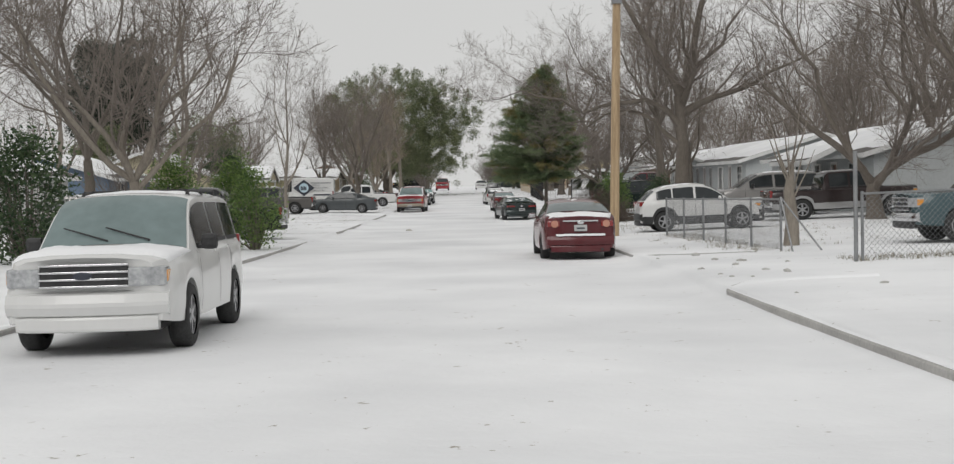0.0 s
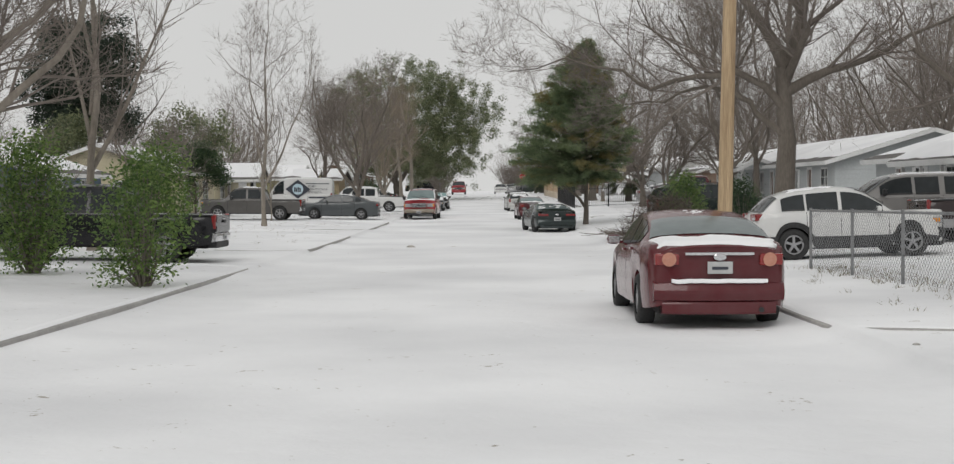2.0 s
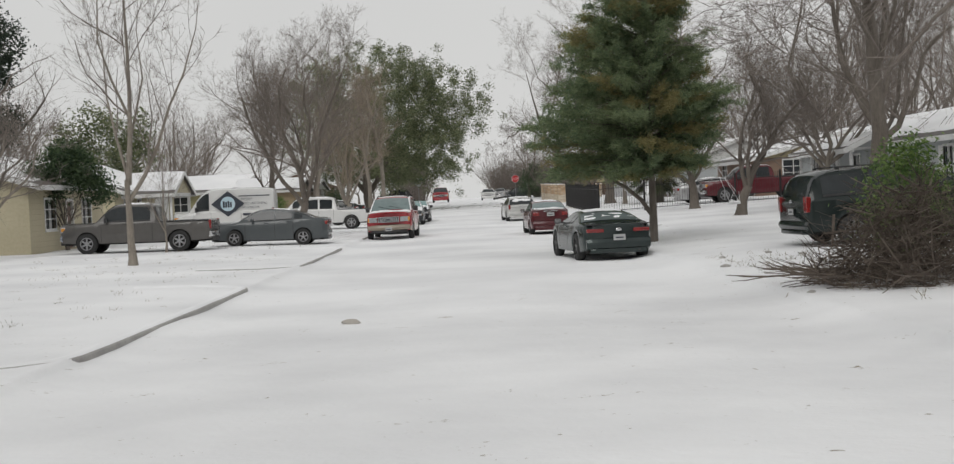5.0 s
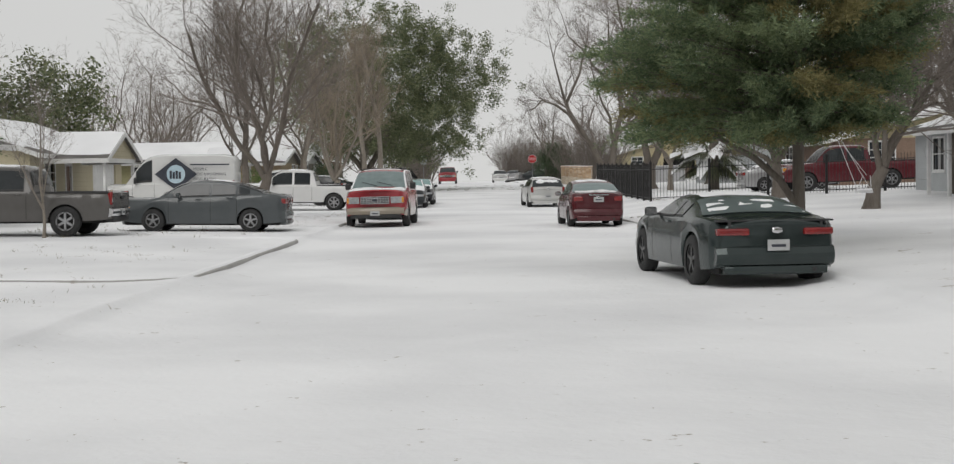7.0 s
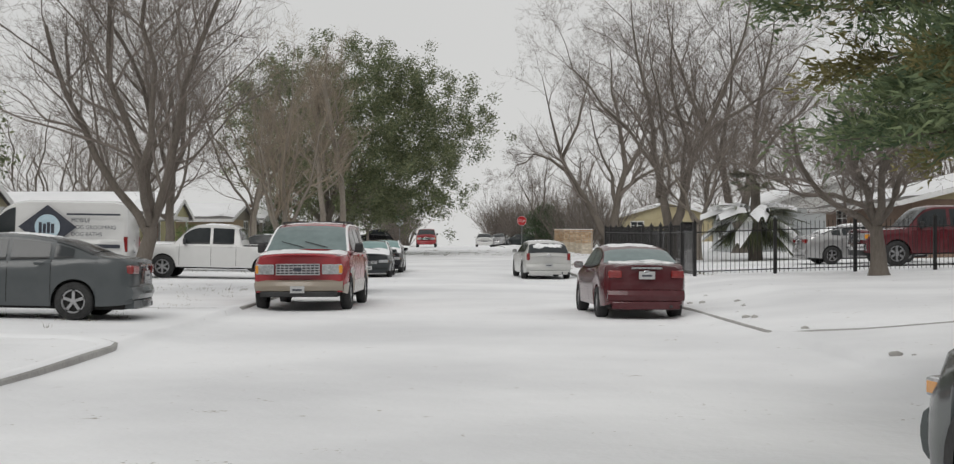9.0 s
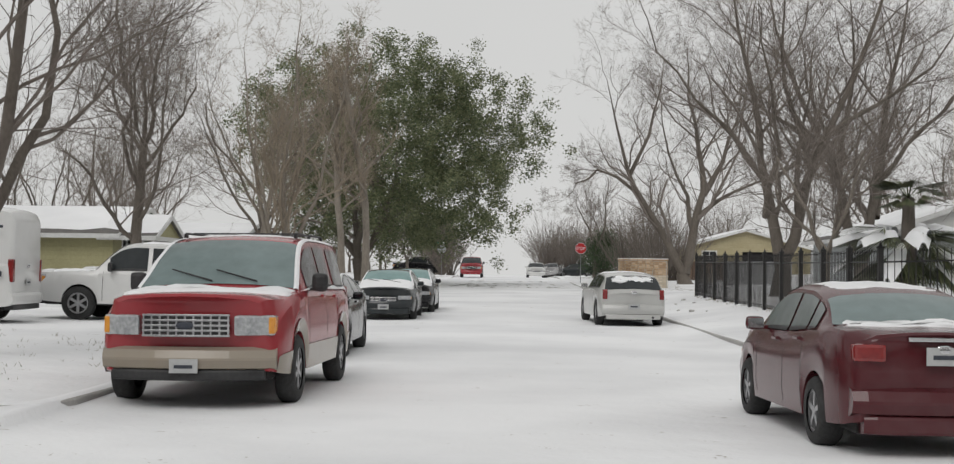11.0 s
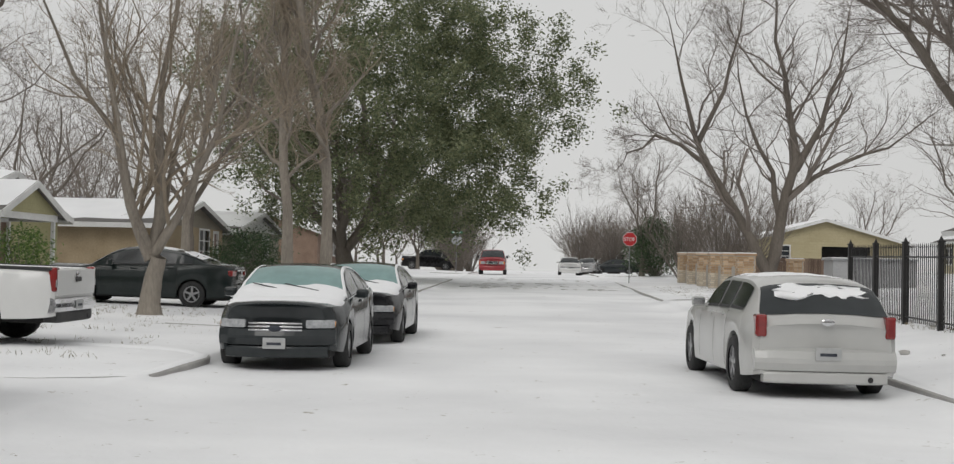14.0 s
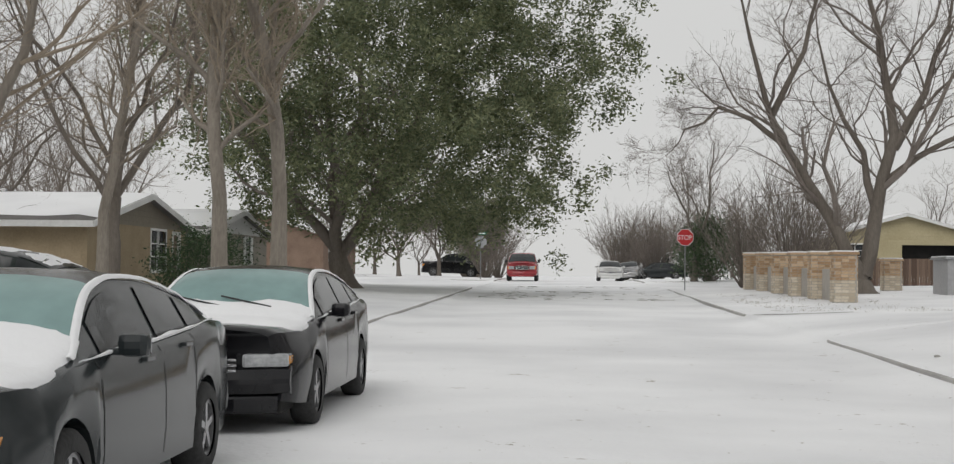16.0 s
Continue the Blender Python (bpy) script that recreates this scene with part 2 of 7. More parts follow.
M["straw"] = surface("dry_grass", (0.13, 0.115, 0.075), (0.25, 0.215, 0.145), 0.85, coarse=0.8, fine=6, random_tint=0.5, island=True)
M["slush"] = surface("grey_slush", (0.30, 0.285, 0.26), (0.55, 0.54, 0.52), 0.6, coarse=2.0, fine=12, bump=0.5, bump_scale=18)
M["mortar"] = surface("mortar", (0.38, 0.35, 0.31), (0.50, 0.47, 0.43), 0.9, coarse=2, fine=20, bump=0.4)
M["door_wood"] = surface("door_paint", (0.14, 0.08, 0.06), (0.22, 0.13, 0.09), 0.5, coarse=1, fine=14)
M["shingle"] = surface("roof_shingle", (0.09, 0.085, 0.08), (0.17, 0.16, 0.15), 0.9, coarse=1.5, fine=25, bump=0.5)
M["rope"] = surface("rope", (0.5, 0.5, 0.52), (0.7, 0.7, 0.7), 0.8, coarse=3, fine=30)
M["shed"] = boards("shed_metal", (0.34, 0.34, 0.35), (0.46, 0.46, 0.46), 0.12, "X")


# ---- building blocks ----
def mesh_object(name, verts, faces, mat, parent=None, label="", smooth=False):
    me = bpy.data.meshes.new(name)
    me.from_pydata([tuple(v) for v in verts], [], [tuple(f) for f in faces])
    me.materials.append(mat)
    if smooth:
        me.shade_smooth()
    me.update()
    ob = new(name, me)
    if parent:
        ob.parent = parent
    if label:
        ob["label"] = label
    return ob


def part(name, bm, mat, parent, label="", smooth=False):
    me = bpy.data.meshes.new(name)
    bm.to_mesh(me)
    bm.free()
    me.materials.append(mat)
    if smooth:
        me.shade_smooth()
    ob = new(name, me)
    if parent:
        ob.parent = parent
    if label:
        ob["label"] = label
    return ob


def thing(name, m, label, category, group="", kind=""):
    e = new(name)
    e.empty_display_size = 0.2
    e.matrix_basis = m
    return tagged(e, label, category, group, kind)


def add_box(bm, x0, x1, y0, y1, z0, z1, bevel=0.0, turn=None):
    r = bmesh.ops.create_cube(bm, size=1.0)
    vs = r["verts"]
    mat = Matrix.Translation(((x0 + x1) / 2, (y0 + y1) / 2, (z0 + z1) / 2)) @ Matrix.Diagonal((abs(x1 - x0), abs(y1 - y0), abs(z1 - z0), 1))
    bmesh.ops.transform(bm, matrix=(turn @ mat) if turn else mat, verts=vs)
    if bevel:
        es = {e for v in vs for e in v.link_edges}
        bmesh.ops.bevel(bm, geom=list(es), offset=bevel, segments=2, affect="EDGES", profile=0.6)


def box_part(name, parent, mat, x0, x1, y0, y1, z0, z1, bevel=0.0, label="", turn=None):
    bm = bmesh.new()
    add_box(bm, x0, x1, y0, y1, z0, z1, bevel, turn)
    return part(name, bm, mat, parent, label)


def add_tube(bm, a, b, ra, rb=None, sides=10, caps=True):
    a, b = Vector(a), Vector(b)
    rb = ra if rb is None else rb
    d = b - a
    q = d.to_track_quat("Z", "Y").to_matrix().to_4x4()
    bmesh.ops.create_cone(bm, cap_ends=caps, segments=sides, radius1=ra, radius2=max(rb, 1e-4), depth=d.length,
                          matrix=Matrix.Translation((a + b) / 2) @ q)


def tube_part(name, parent, mat, a, b, ra, rb=None, sides=10, label=""):
    bm = bmesh.new()
    add_tube(bm, a, b, ra, rb, sides)
    return part(name, bm, mat, parent, label, smooth=False)


# ---- the lie of the land ----
PROFILE_Y = (-80, -6, 10, 30, 50, 65, 100, 120, 150, 178, 205, 215, 260, 420)
PROFILE_Z = (1.3, 0.55, 0.40, 0.20, 0.05, 0.0, 0.0, 0.06, 0.33, 0.66, 0.95, 1.0, 0.5, -4.0)
KERB_L, KERB_R = -5.75, 3.6


def road_z(y):
    s = 0.0
    for k in (-6, -3, 0, 3, 6):
        s += float(np.interp(y + k, PROFILE_Y, PROFILE_Z))
    return s / 5


def land(x, y):
    """Height of the snow surface at a place."""
    z = road_z(y)
    cross = min(1.0, max(0.0, (y - 180) / 3)) * min(1.0, max(0.0, (198 - y) / 3))
    if x > KERB_R:
        far = min(1.0, max(0.0, (y - 60) / 45)) * min(1.0, max(0.0, (154 - y) / 14))
        u = x - KERB_R
        side = 0.13 + 0.06 * min(u, 2.5) / 2.5 + far * 0.26 * min(u, 2.6) / 2.6 + 0.025 * max(0.0, min(u, 25) - 2.5)
        z += side * (1 - cross)
    elif x < KERB_L:
        u = KERB_L - x
        side = 0.11 + 0.012 * min(u, 25) + 0.05 * min(1.0, u / 6)
        z += side * (1 - cross)
    else:
        z -= 0.004 * abs(x + 1.2) ** 1.5 * 0.5
    return z


# ---- ground ----
def build_ground():
    xs = sorted(set([-400, -260, -160, -100, -70, -50, -40] + [-34 + 2 * i for i in range(12)] + [-10, -9, -8, -7.2, KERB_L - 0.45, KERB_L - 0.16, KERB_L - 0.02, KERB_L + 0.02, KERB_L + 0.3,
                    -5, -4.2, -3.4, -2.6, -1.8, -1, -0.2, 0.6, 1.4, 2.2, 3.0, KERB_R - 0.3, KERB_R - 0.02, KERB_R + 0.02, KERB_R + 0.16, KERB_R + 0.45, 4.6, 5.2, 6.2, 7.2, 8.4, 9.6, 11]
                    + [13 + 2 * i for i in range(12)] + [40, 50, 70, 100, 160, 260, 400]))
    ys = [-300, -150, -80, -50, -30] + [-20 + 1.25 * i for i in range(200)] + [235, 250, 270, 300, 350, 420, 600, 1000, 2000]
    verts, faces = [], []
    for y in ys:
        for x in xs:
            z = land(x, y)
            d = noise.noise(Vector((x * 0.35, y * 0.35, 3.0))) * 0.03 + noise.noise(Vector((x * 1.1, y * 0.9, 9.0))) * 0.012
            if KERB_L < x < KERB_R:
                d *= 0.45
                e_ = min(x - KERB_L, KERB_R - x)
                d += (0.088 + 0.07 * noise.noise(Vector((x, y * 0.22, 5.0)))) * max(0.0, 1 - e_ / 0.55)
                for rut in (-2.25, -0.55):
                    d -= 0.012 * math.exp(-((x - rut - 0.2 * noise.noise(Vector((0, y * 0.05, 1)))) / 0.3) ** 2)
            verts.append((x, y, z + d))
    w = len(xs)
    for j in range(len(ys) - 1):
        for i in range(w - 1):
            faces.append((j * w + i, j * w + i + 1, (j + 1) * w + i + 1, (j + 1) * w + i))
    ob = mesh_object("ground", verts, faces, M["snow"], smooth=True)
    return tagged(ob, "snow-covered street and front yards with faint wheel tracks", "snow ground", kind="structure")


build_ground()


def kerb(side, y0, y1, bend0=True, bend1=True):
    """A concrete kerb of the street, its top under snow, turning into the drives at its ends."""
    x = KERB_L if side < 0 else KERB_R
    pts = []
    r = 1.5
    if bend0:
        pts += [(x + side * (2.6), y0), (x + side * r, y0 + 0.02)] + [(x + side * (r - r * math.sin(radians(a))), y0 + r - r * math.cos(radians(a))) for a in (20, 45, 70)]
    n = max(2, int((y1 - y0 - 2 * r) / 1.2))
    pts += [(x, y0 + r + (y1 - y0 - 2 * r) * i / n) for i in range(n + 1)]
    if bend1:
        pts += [(x + side * (r - r * math.sin(radians(a))), y1 - r + r * math.cos(radians(a))) for a in (70, 45, 20)] + [(x + side * r, y1 - 0.02), (x + side * 2.6, y1)]
    verts, faces = [], []
    for i, p in enumerate(pts):
        a, b = pts[max(0, i - 1)], pts[min(len(pts) - 1, i + 1)]
        d = Vector((b[0] - a[0], b[1] - a[1], 0)).normalized()
        nrm = Vector((d.y, -d.x, 0)) * (1 if side > 0 else -1)
        z0 = road_z(p[1]) - 0.1
        z1 = max(road_z(p[1]) + 0.112, land(p[0], p[1]) + (0.015 if abs(p[0] - x) > 0.2 else -1.0)) + 0.012 * noise.noise(Vector((p[0], p[1] * 0.6, 2.0)))
        o, q = Vector((p[0], p[1], 0)) - nrm * 0.05, Vector((p[0], p[1], 0)) + nrm * 0.10
        verts += [(o.x, o.y, z0), (o.x, o.y, z1 - 0.015), (o.x + nrm.x * 0.015, o.y + nrm.y * 0.015, z1), (q.x, q.y, z1), (q.x, q.y, z0)]
        if i:
            for k in range(4):
                faces.append(((i - 1) * 5 + k, (i - 1) * 5 + k + 1, i * 5 + k + 1, i * 5 + k))
    ob = mesh_object("kerb", verts, faces, M["concrete"])
    # the snow that lies on the kerb's top, with a ragged front edge
    sv, sf = [], []
    for i in range(len(pts)):
        lip, back = Vector(verts[i * 5 + 2]), Vector(verts[i * 5 + 3])
        t = 0.18 + 0.22 * noise.noise(Vector((pts[i][0] * 2, pts[i][1] * 0.9, 7.0)))
        over = (back - lip) * 0.6
        sv += [lip.lerp(back, t) + Vector((0, 0, 0.002)), lip.lerp(back, min(0.9, t + 0.3)) + Vector((0, 0, 0.022)), back + over + Vector((0, 0, 0.012)), back + over * 2 + Vector((0, 0, -0.06))]
        if i:
            for k in range(3):
                q = (i - 1) * 4 + k
                sf.append((q, q + 1, q + 5, q + 4))
    mesh_object("snow", sv, sf, M["snow_clean"], ob, "snow lying along the kerb", smooth=True)
    return tagged(ob, "low grey concrete kerb half buried in snow", "kerb", "street kerbs", "structure")


for y0, y1 in ((-30, 41.5), (49.5, 64.5), (71.0, 86.0), (94.0, 109.5), (117.0, 122.5), (128.5, 136.5), (143.5, 181.0), (198, 230)):
    kerb(-1, y0, y1)
for y0, y1 in ((-30, 15.5), (24.5, 38.5), (86, 141.5), (150.5, 181.0), (198, 230)):
    kerb(1, y0, y1)


# ---- vehicles ----
def lerp(a, b, t):
    return a + (b - a) * t


def glide(y, knots):
    """Height at y along a profile, rounded between its knots without overshoot."""
    n = len(knots)
    if y <= knots[0][0]:
        return knots[0][1]
    if y >= knots[-1][0]:
        return knots[-1][1]
    h = [knots[i + 1][0] - knots[i][0] for i in range(n - 1)]
    s = [(knots[i + 1][1] - knots[i][1]) / h[i] for i in range(n - 1)]
    m = [s[0]] + [0.0 if s[i - 1] * s[i] <= 0 else 2 * s[i - 1] * s[i] / (s[i - 1] + s[i]) for i in range(1, n - 1)] + [s[-1]]
    i = max(j for j in range(n - 1) if knots[j][0] <= y)
    t = (y - knots[i][0]) / h[i]
    a, b_ = knots[i][1], knots[i + 1][1]
    return (2 * t ** 3 - 3 * t * t + 1) * a + (t ** 3 - 2 * t * t + t) * h[i] * m[i] + (3 * t * t - 2 * t ** 3) * b_ + (t ** 3 - t * t) * h[i] * m[i + 1]


class Shape:
    """A car's outer skin as a surface over length y (0 rear, L front) and girth k (0 sill to 9 roof middle, both sides by sign)."""

    def __init__(self, L, W, H, deck, roof, sill=0.24, wheels=(0.9, 3.6), wheel_r=0.33, tumble=0.77, boxy=0.5, bow=(0.10, 0.30)):
        self.L, self.W, self.H, self.deck, self.roof = L, W, H, deck, roof
        self.sill, self.wheels, self.wr, self.tumble, self.boxy, self.bow = sill, wheels, wheel_r, tumble, boxy, bow

    def bend(self, x, y):
        """Rounds the car's nose and tail in plan; y counts from the car's middle."""
        u = min(1.0, abs(x) / (self.W / 2)) ** 2.2
        f, r = self.L / 2 - y, y + self.L / 2
        if f < 1.1:
            return y - self.bow[1] * u * (1 - max(0.0, f) / 1.1)
        if r < 0.8:
            return y + self.bow[0] * u * (1 - max(0.0, r) / 0.8)
        return y

    def z_deck(self, y):
        return glide(y, self.deck)

    def z_top(self, y):
        return max(self.z_deck(y), glide(y, self.roof))

    def half(self, y):
        u = abs(2 * y / self.L - 1)
        return self.W / 2 * (1 - (0.10 - 0.05 * self.boxy) * u ** 4 - (0.10 - 0.05 * self.boxy) * u ** 16)

    def low(self, y):
        z = self.sill
        u = abs(2 * y / self.L - 1)
        z += 0.06 * u ** 8
        for c in self.wheels:
            d = abs(y - c)
            r = self.wr + 0.055
            if d < r:
                z = max(z, self.wr + math.sqrt(r * r - d * d) * 0.98)
        return z

    def section(self, y):
        w, zb, zd, zt = self.half(y), self.low(y), self.z_deck(y), self.z_top(y)
        g = zt - zd
        full = max(0.02, self.H - zd)
        f = min(1.0, g / full)
        wr = w * lerp(0.93, self.tumble, f)
        hb = zd - zb
        return [(w * 0.80, zb + 0.01), (w * 0.975, zb), (w, zb + 0.30 * hb), (w * 0.998, zb + 0.62 * hb), (w * 0.975, zd - 0.055), (w * 0.93, zd),
                (lerp(w * 0.93, wr, 1.0) if g > 0.02 else w * 0.86, zd + max(0.012, g - 0.055)), (wr * 0.86 if g > 0.02 else w * 0.7, zt + (0.0 if g > 0.02 else 0.018) - 0.014 * (g > 0.02)),
                (wr * 0.45, zt + 0.014), (0.0, zt + 0.022)]

    def point(self, y, k):
        s = self.section(min(max(y, 0.0), self.L))
        a = abs(k)
        i = min(int(a), 8)
        x, z = lerp(s[i][0], s[i + 1][0], a - i), lerp(s[i][1], s[i + 1][1], a - i)
        return Vector((x if k >= 0 else -x, y - self.L / 2, z))

    def normal(self, y, k):
        e = 0.02
        dy = self.point(min(self.L, y + e), k) - self.point(max(0, y - e), k)
        k0, k1 = max(-9, k - 0.05), min(9, k + 0.05)
        a, b = self.point(y, k0), self.point(y, k1)
        if k < 0:
            a, b = self.point(y, k0), self.point(y, k1)
        n = dy.cross(b - a)
        if n.length < 1e-9:
            return Vector((0, 0, 1))
        n.normalize()
        c = Vector((0, self.point(y, k).y, 0.6))
        return n if n.dot(self.point(y, k) - c) > 0 else -n

    def stations(self):
        ys = set(np.linspace(0, self.L, 27))
        for c in self.wheels:
            r = self.wr + 0.06
            ys |= {c + r * math.cos(a) for a in np.linspace(0, math.pi, 13)}
        for y, _ in list(self.deck) + list(self.roof):
            ys.add(y)
        ys |= {0.03, 0.08, self.L - 0.03, self.L - 0.09}
        out = []
        for y in sorted(min(max(v, 0), self.L) for v in ys):
            if not out or y - out[-1] > 0.012:
                out.append(float(y))
        return out

    def skin(self):
        ys = self.stations()
        verts, faces = [], []
        for j, y in enumerate(ys):
            s = self.section(y)
            end = min(y, self.L - y)
            sh = 1.0 if end > 0.07 else (0.985 if end > 0.02 else 0.95)
            zc = 0.55 * self.z_deck(y)
            row = [(x * sh, zc + (z - zc) * (1 if sh == 1 else sh)) for x, z in s]
            full = [(x, z) for x, z in row] + [(-x, z) for x, z in row[-2::-1]]
            verts += [(x, y - self.L / 2, z) for x, z in full]
        n = 19
        for j in range(len(ys) - 1):
            for i in range(n - 1):
                faces.append((j * n + i, (j + 1) * n + i, (j + 1) * n + i + 1, j * n + i + 1))
        for base, flip in ((0, False), ((len(ys) - 1) * n, True)):
            for i in range(9):
                q = (base + i, base + i + 1, base + n - 2 - i, base + n - 1 - i)
                q = q if i < 8 else (base + 8, base + 9, base + 10)
                faces.append(tuple(reversed(q)) if flip else q)
        return verts, faces

    def patch(self, edges, off, nu=8, nv=6, thick=0.0):
        """A sheet over the skin; edges(u, v) gives (y, k)."""
        verts, faces = [], []
        for j in range(nv + 1):
            for i in range(nu + 1):
                y, k = edges(i / nu, j / nv)
                o = off(i / nu, j / nv) if callable(off) else off
                verts.append(self.point(y, k) + self.normal(y, k) * o)
        for j in range(nv):
            for i in range(nu):
                a = j * (nu + 1) + i
                faces.append((a, a + 1, a + nu + 2, a + nu + 1))
        return verts, faces


def add_bar(bm, half, y0, y1, z0, z1, rnd, n=12):
    """A bar with rounded edges from -half to half along x, cut into pieces so that it can bow."""
    ya, yb = min(y0, y1), max(y0, y1)
    rnd = min(rnd, (yb - ya) * 0.45, (z1 - z0) * 0.45)
    prof = []
    for cy, cz, a0 in ((yb - rnd, z1 - rnd, 0), (ya + rnd, z1 - rnd, 90), (ya + rnd, z0 + rnd, 180), (yb - rnd, z0 + rnd, 270)):
        for a in (0, 45, 90):
            t = radians(a0 + a)
            prof.append((cy + rnd * math.cos(t), cz + rnd * math.sin(t)))
    rows = []
    for i in range(n + 1):
        x = lerp(-half, half, i / n)
        k = 0.93 if i in (0, n) else 1.0
        cy, cz = (ya + yb) / 2, (z0 + z1) / 2
        rows.append([bm.verts.new((x, cy + (py - cy) * k, cz + (pz - cz) * k)) for py, pz in prof])
    m = len(prof)
    for a, b_ in zip(rows, rows[1:]):
        for i in range(m):
            bm.faces.new((a[i], a[(i + 1) % m], b_[(i + 1) % m], b_[i]))
    bm.faces.new(list(reversed(rows[0])))
    bm.faces.new(rows[-1])
    bmesh.ops.recalc_face_normals(bm, faces=bm.faces)


def wheel(parent, x, y, r, width, rim_mat, side, spokes=5):
    bm = bmesh.new()
    prof = [(r * 0.62, -width / 2), (r * 0.90, -width / 2), (r * 0.985, -width / 2 + 0.03), (r, 0), (r * 0.985, width / 2 - 0.03), (r * 0.90, width / 2), (r * 0.62, width / 2)]
    n = 22
    rings = [[bm.verts.new((px, rr * math.cos(2 * math.pi * i / n), r + rr * math.sin(2 * math.pi * i / n))) for i in range(n)] for rr, px in prof]
    for a, b in zip(rings, rings[1:]):
        for i in range(n):
            bm.faces.new((a[i], a[(i + 1) % n], b[(i + 1) % n], b[i]))
    bmesh.ops.recalc_face_normals(bm, faces=bm.faces)
    tyre = part("tyre", bm, M["rubber"], parent, smooth=True)
    tyre.location = (x, y, 0)
    bm = bmesh.new()
    f = side * width * 0.42
    ri = r * 0.63
    for i in range(spokes):
        a = 2 * math.pi * i / spokes
        add_box(bm, f * 0.6, f * 1.0, -r * 0.075, r * 0.075, 0.0, ri * 0.98, 0, Matrix.Translation((0, 0, r)) @ Matrix.Rotation(a, 4, "X"))
    add_tube(bm, (f * 0.6, 0, r), (f * 1.04, 0, r), r * 0.16, r * 0.14, 12)
    ring = 20
    va = [bm.verts.new((f, ri * 1.02 * math.cos(2 * math.pi * i / ring), r + ri * 1.02 * math.sin(2 * math.pi * i / ring))) for i in range(ring)]
    vb = [bm.verts.new((f, ri * 0.86 * math.cos(2 * math.pi * i / ring), r + ri * 0.86 * math.sin(2 * math.pi * i / ring))) for i in range(ring)]
    vc = [bm.verts.new((f * 0.6, ri * 0.86 * math.cos(2 * math.pi * i / ring), r + ri * 0.86 * math.sin(2 * math.pi * i / ring))) for i in range(ring)]
    for i in range(ring):
        j = (i + 1) % ring
        bm.faces.new((va[i], va[j], vb[j], vb[i]))
        bm.faces.new((vb[i], vb[j], vc[j], vc[i]))
    rim = part("rim", bm, rim_mat, tyre)
    # added backing disc: the shade between the spokes is in its near-black colour
    tube_part("brake_disc", rim, M["under"], (f * 0.40, 0, r), (f * 0.58, 0, r), ri, ri, 20)
    return tyre


def snow_cap(parent, sh, y0, y1, k0, k1, thick=0.035, seed=0, ragged=0.10, name="snow_layer", label=""):
    """Snow lying on an upward face of a car, thinning out to a ragged edge."""
    def edges(u, v):
        # u runs from the left edge over the middle to the right edge
        y = lerp(y0, y1, v) + ragged * noise.noise(Vector((u * 5 + seed, v * 5, seed * 1.7))) * (1 if 0 < v < 1 else 1.4)
        t = 2 * u - 1
        wob = 0.5 * ragged * noise.noise(Vector((v * 7 + seed, 2.0, seed)))
        a = lerp(9, k0 + wob * 4, abs(t) ** 1.0)
        return y, (a if t >= 0 else -a)

    def off(u, v):
        e = min(min(u, 1 - u) * 5, min(v, 1 - v) * 5, 1.0)
        return -0.012 + (thick + 0.02 * noise.noise(Vector((u * 6 + seed, v * 6, 4.0)))) * (1 - (1 - e) ** 2)
    v, f = sh.patch(edges, off, 14, 10)
    # the girth runs through the roof's middle, where both sides meet
    return mesh_object(name, v, f, M["snow_clean"], parent, label or "thin white snow cover", smooth=True)


def crease(me, angle):
    """Keeps the sharp edges of a smooth-shaded mesh crisp."""
    bm = bmesh.new()
    bm.from_mesh(me)
    for ed in bm.edges:
        ed.smooth = len(ed.link_faces) == 2 and ed.calc_face_angle(0.0) < angle
    bm.to_mesh(me)
    bm.free()


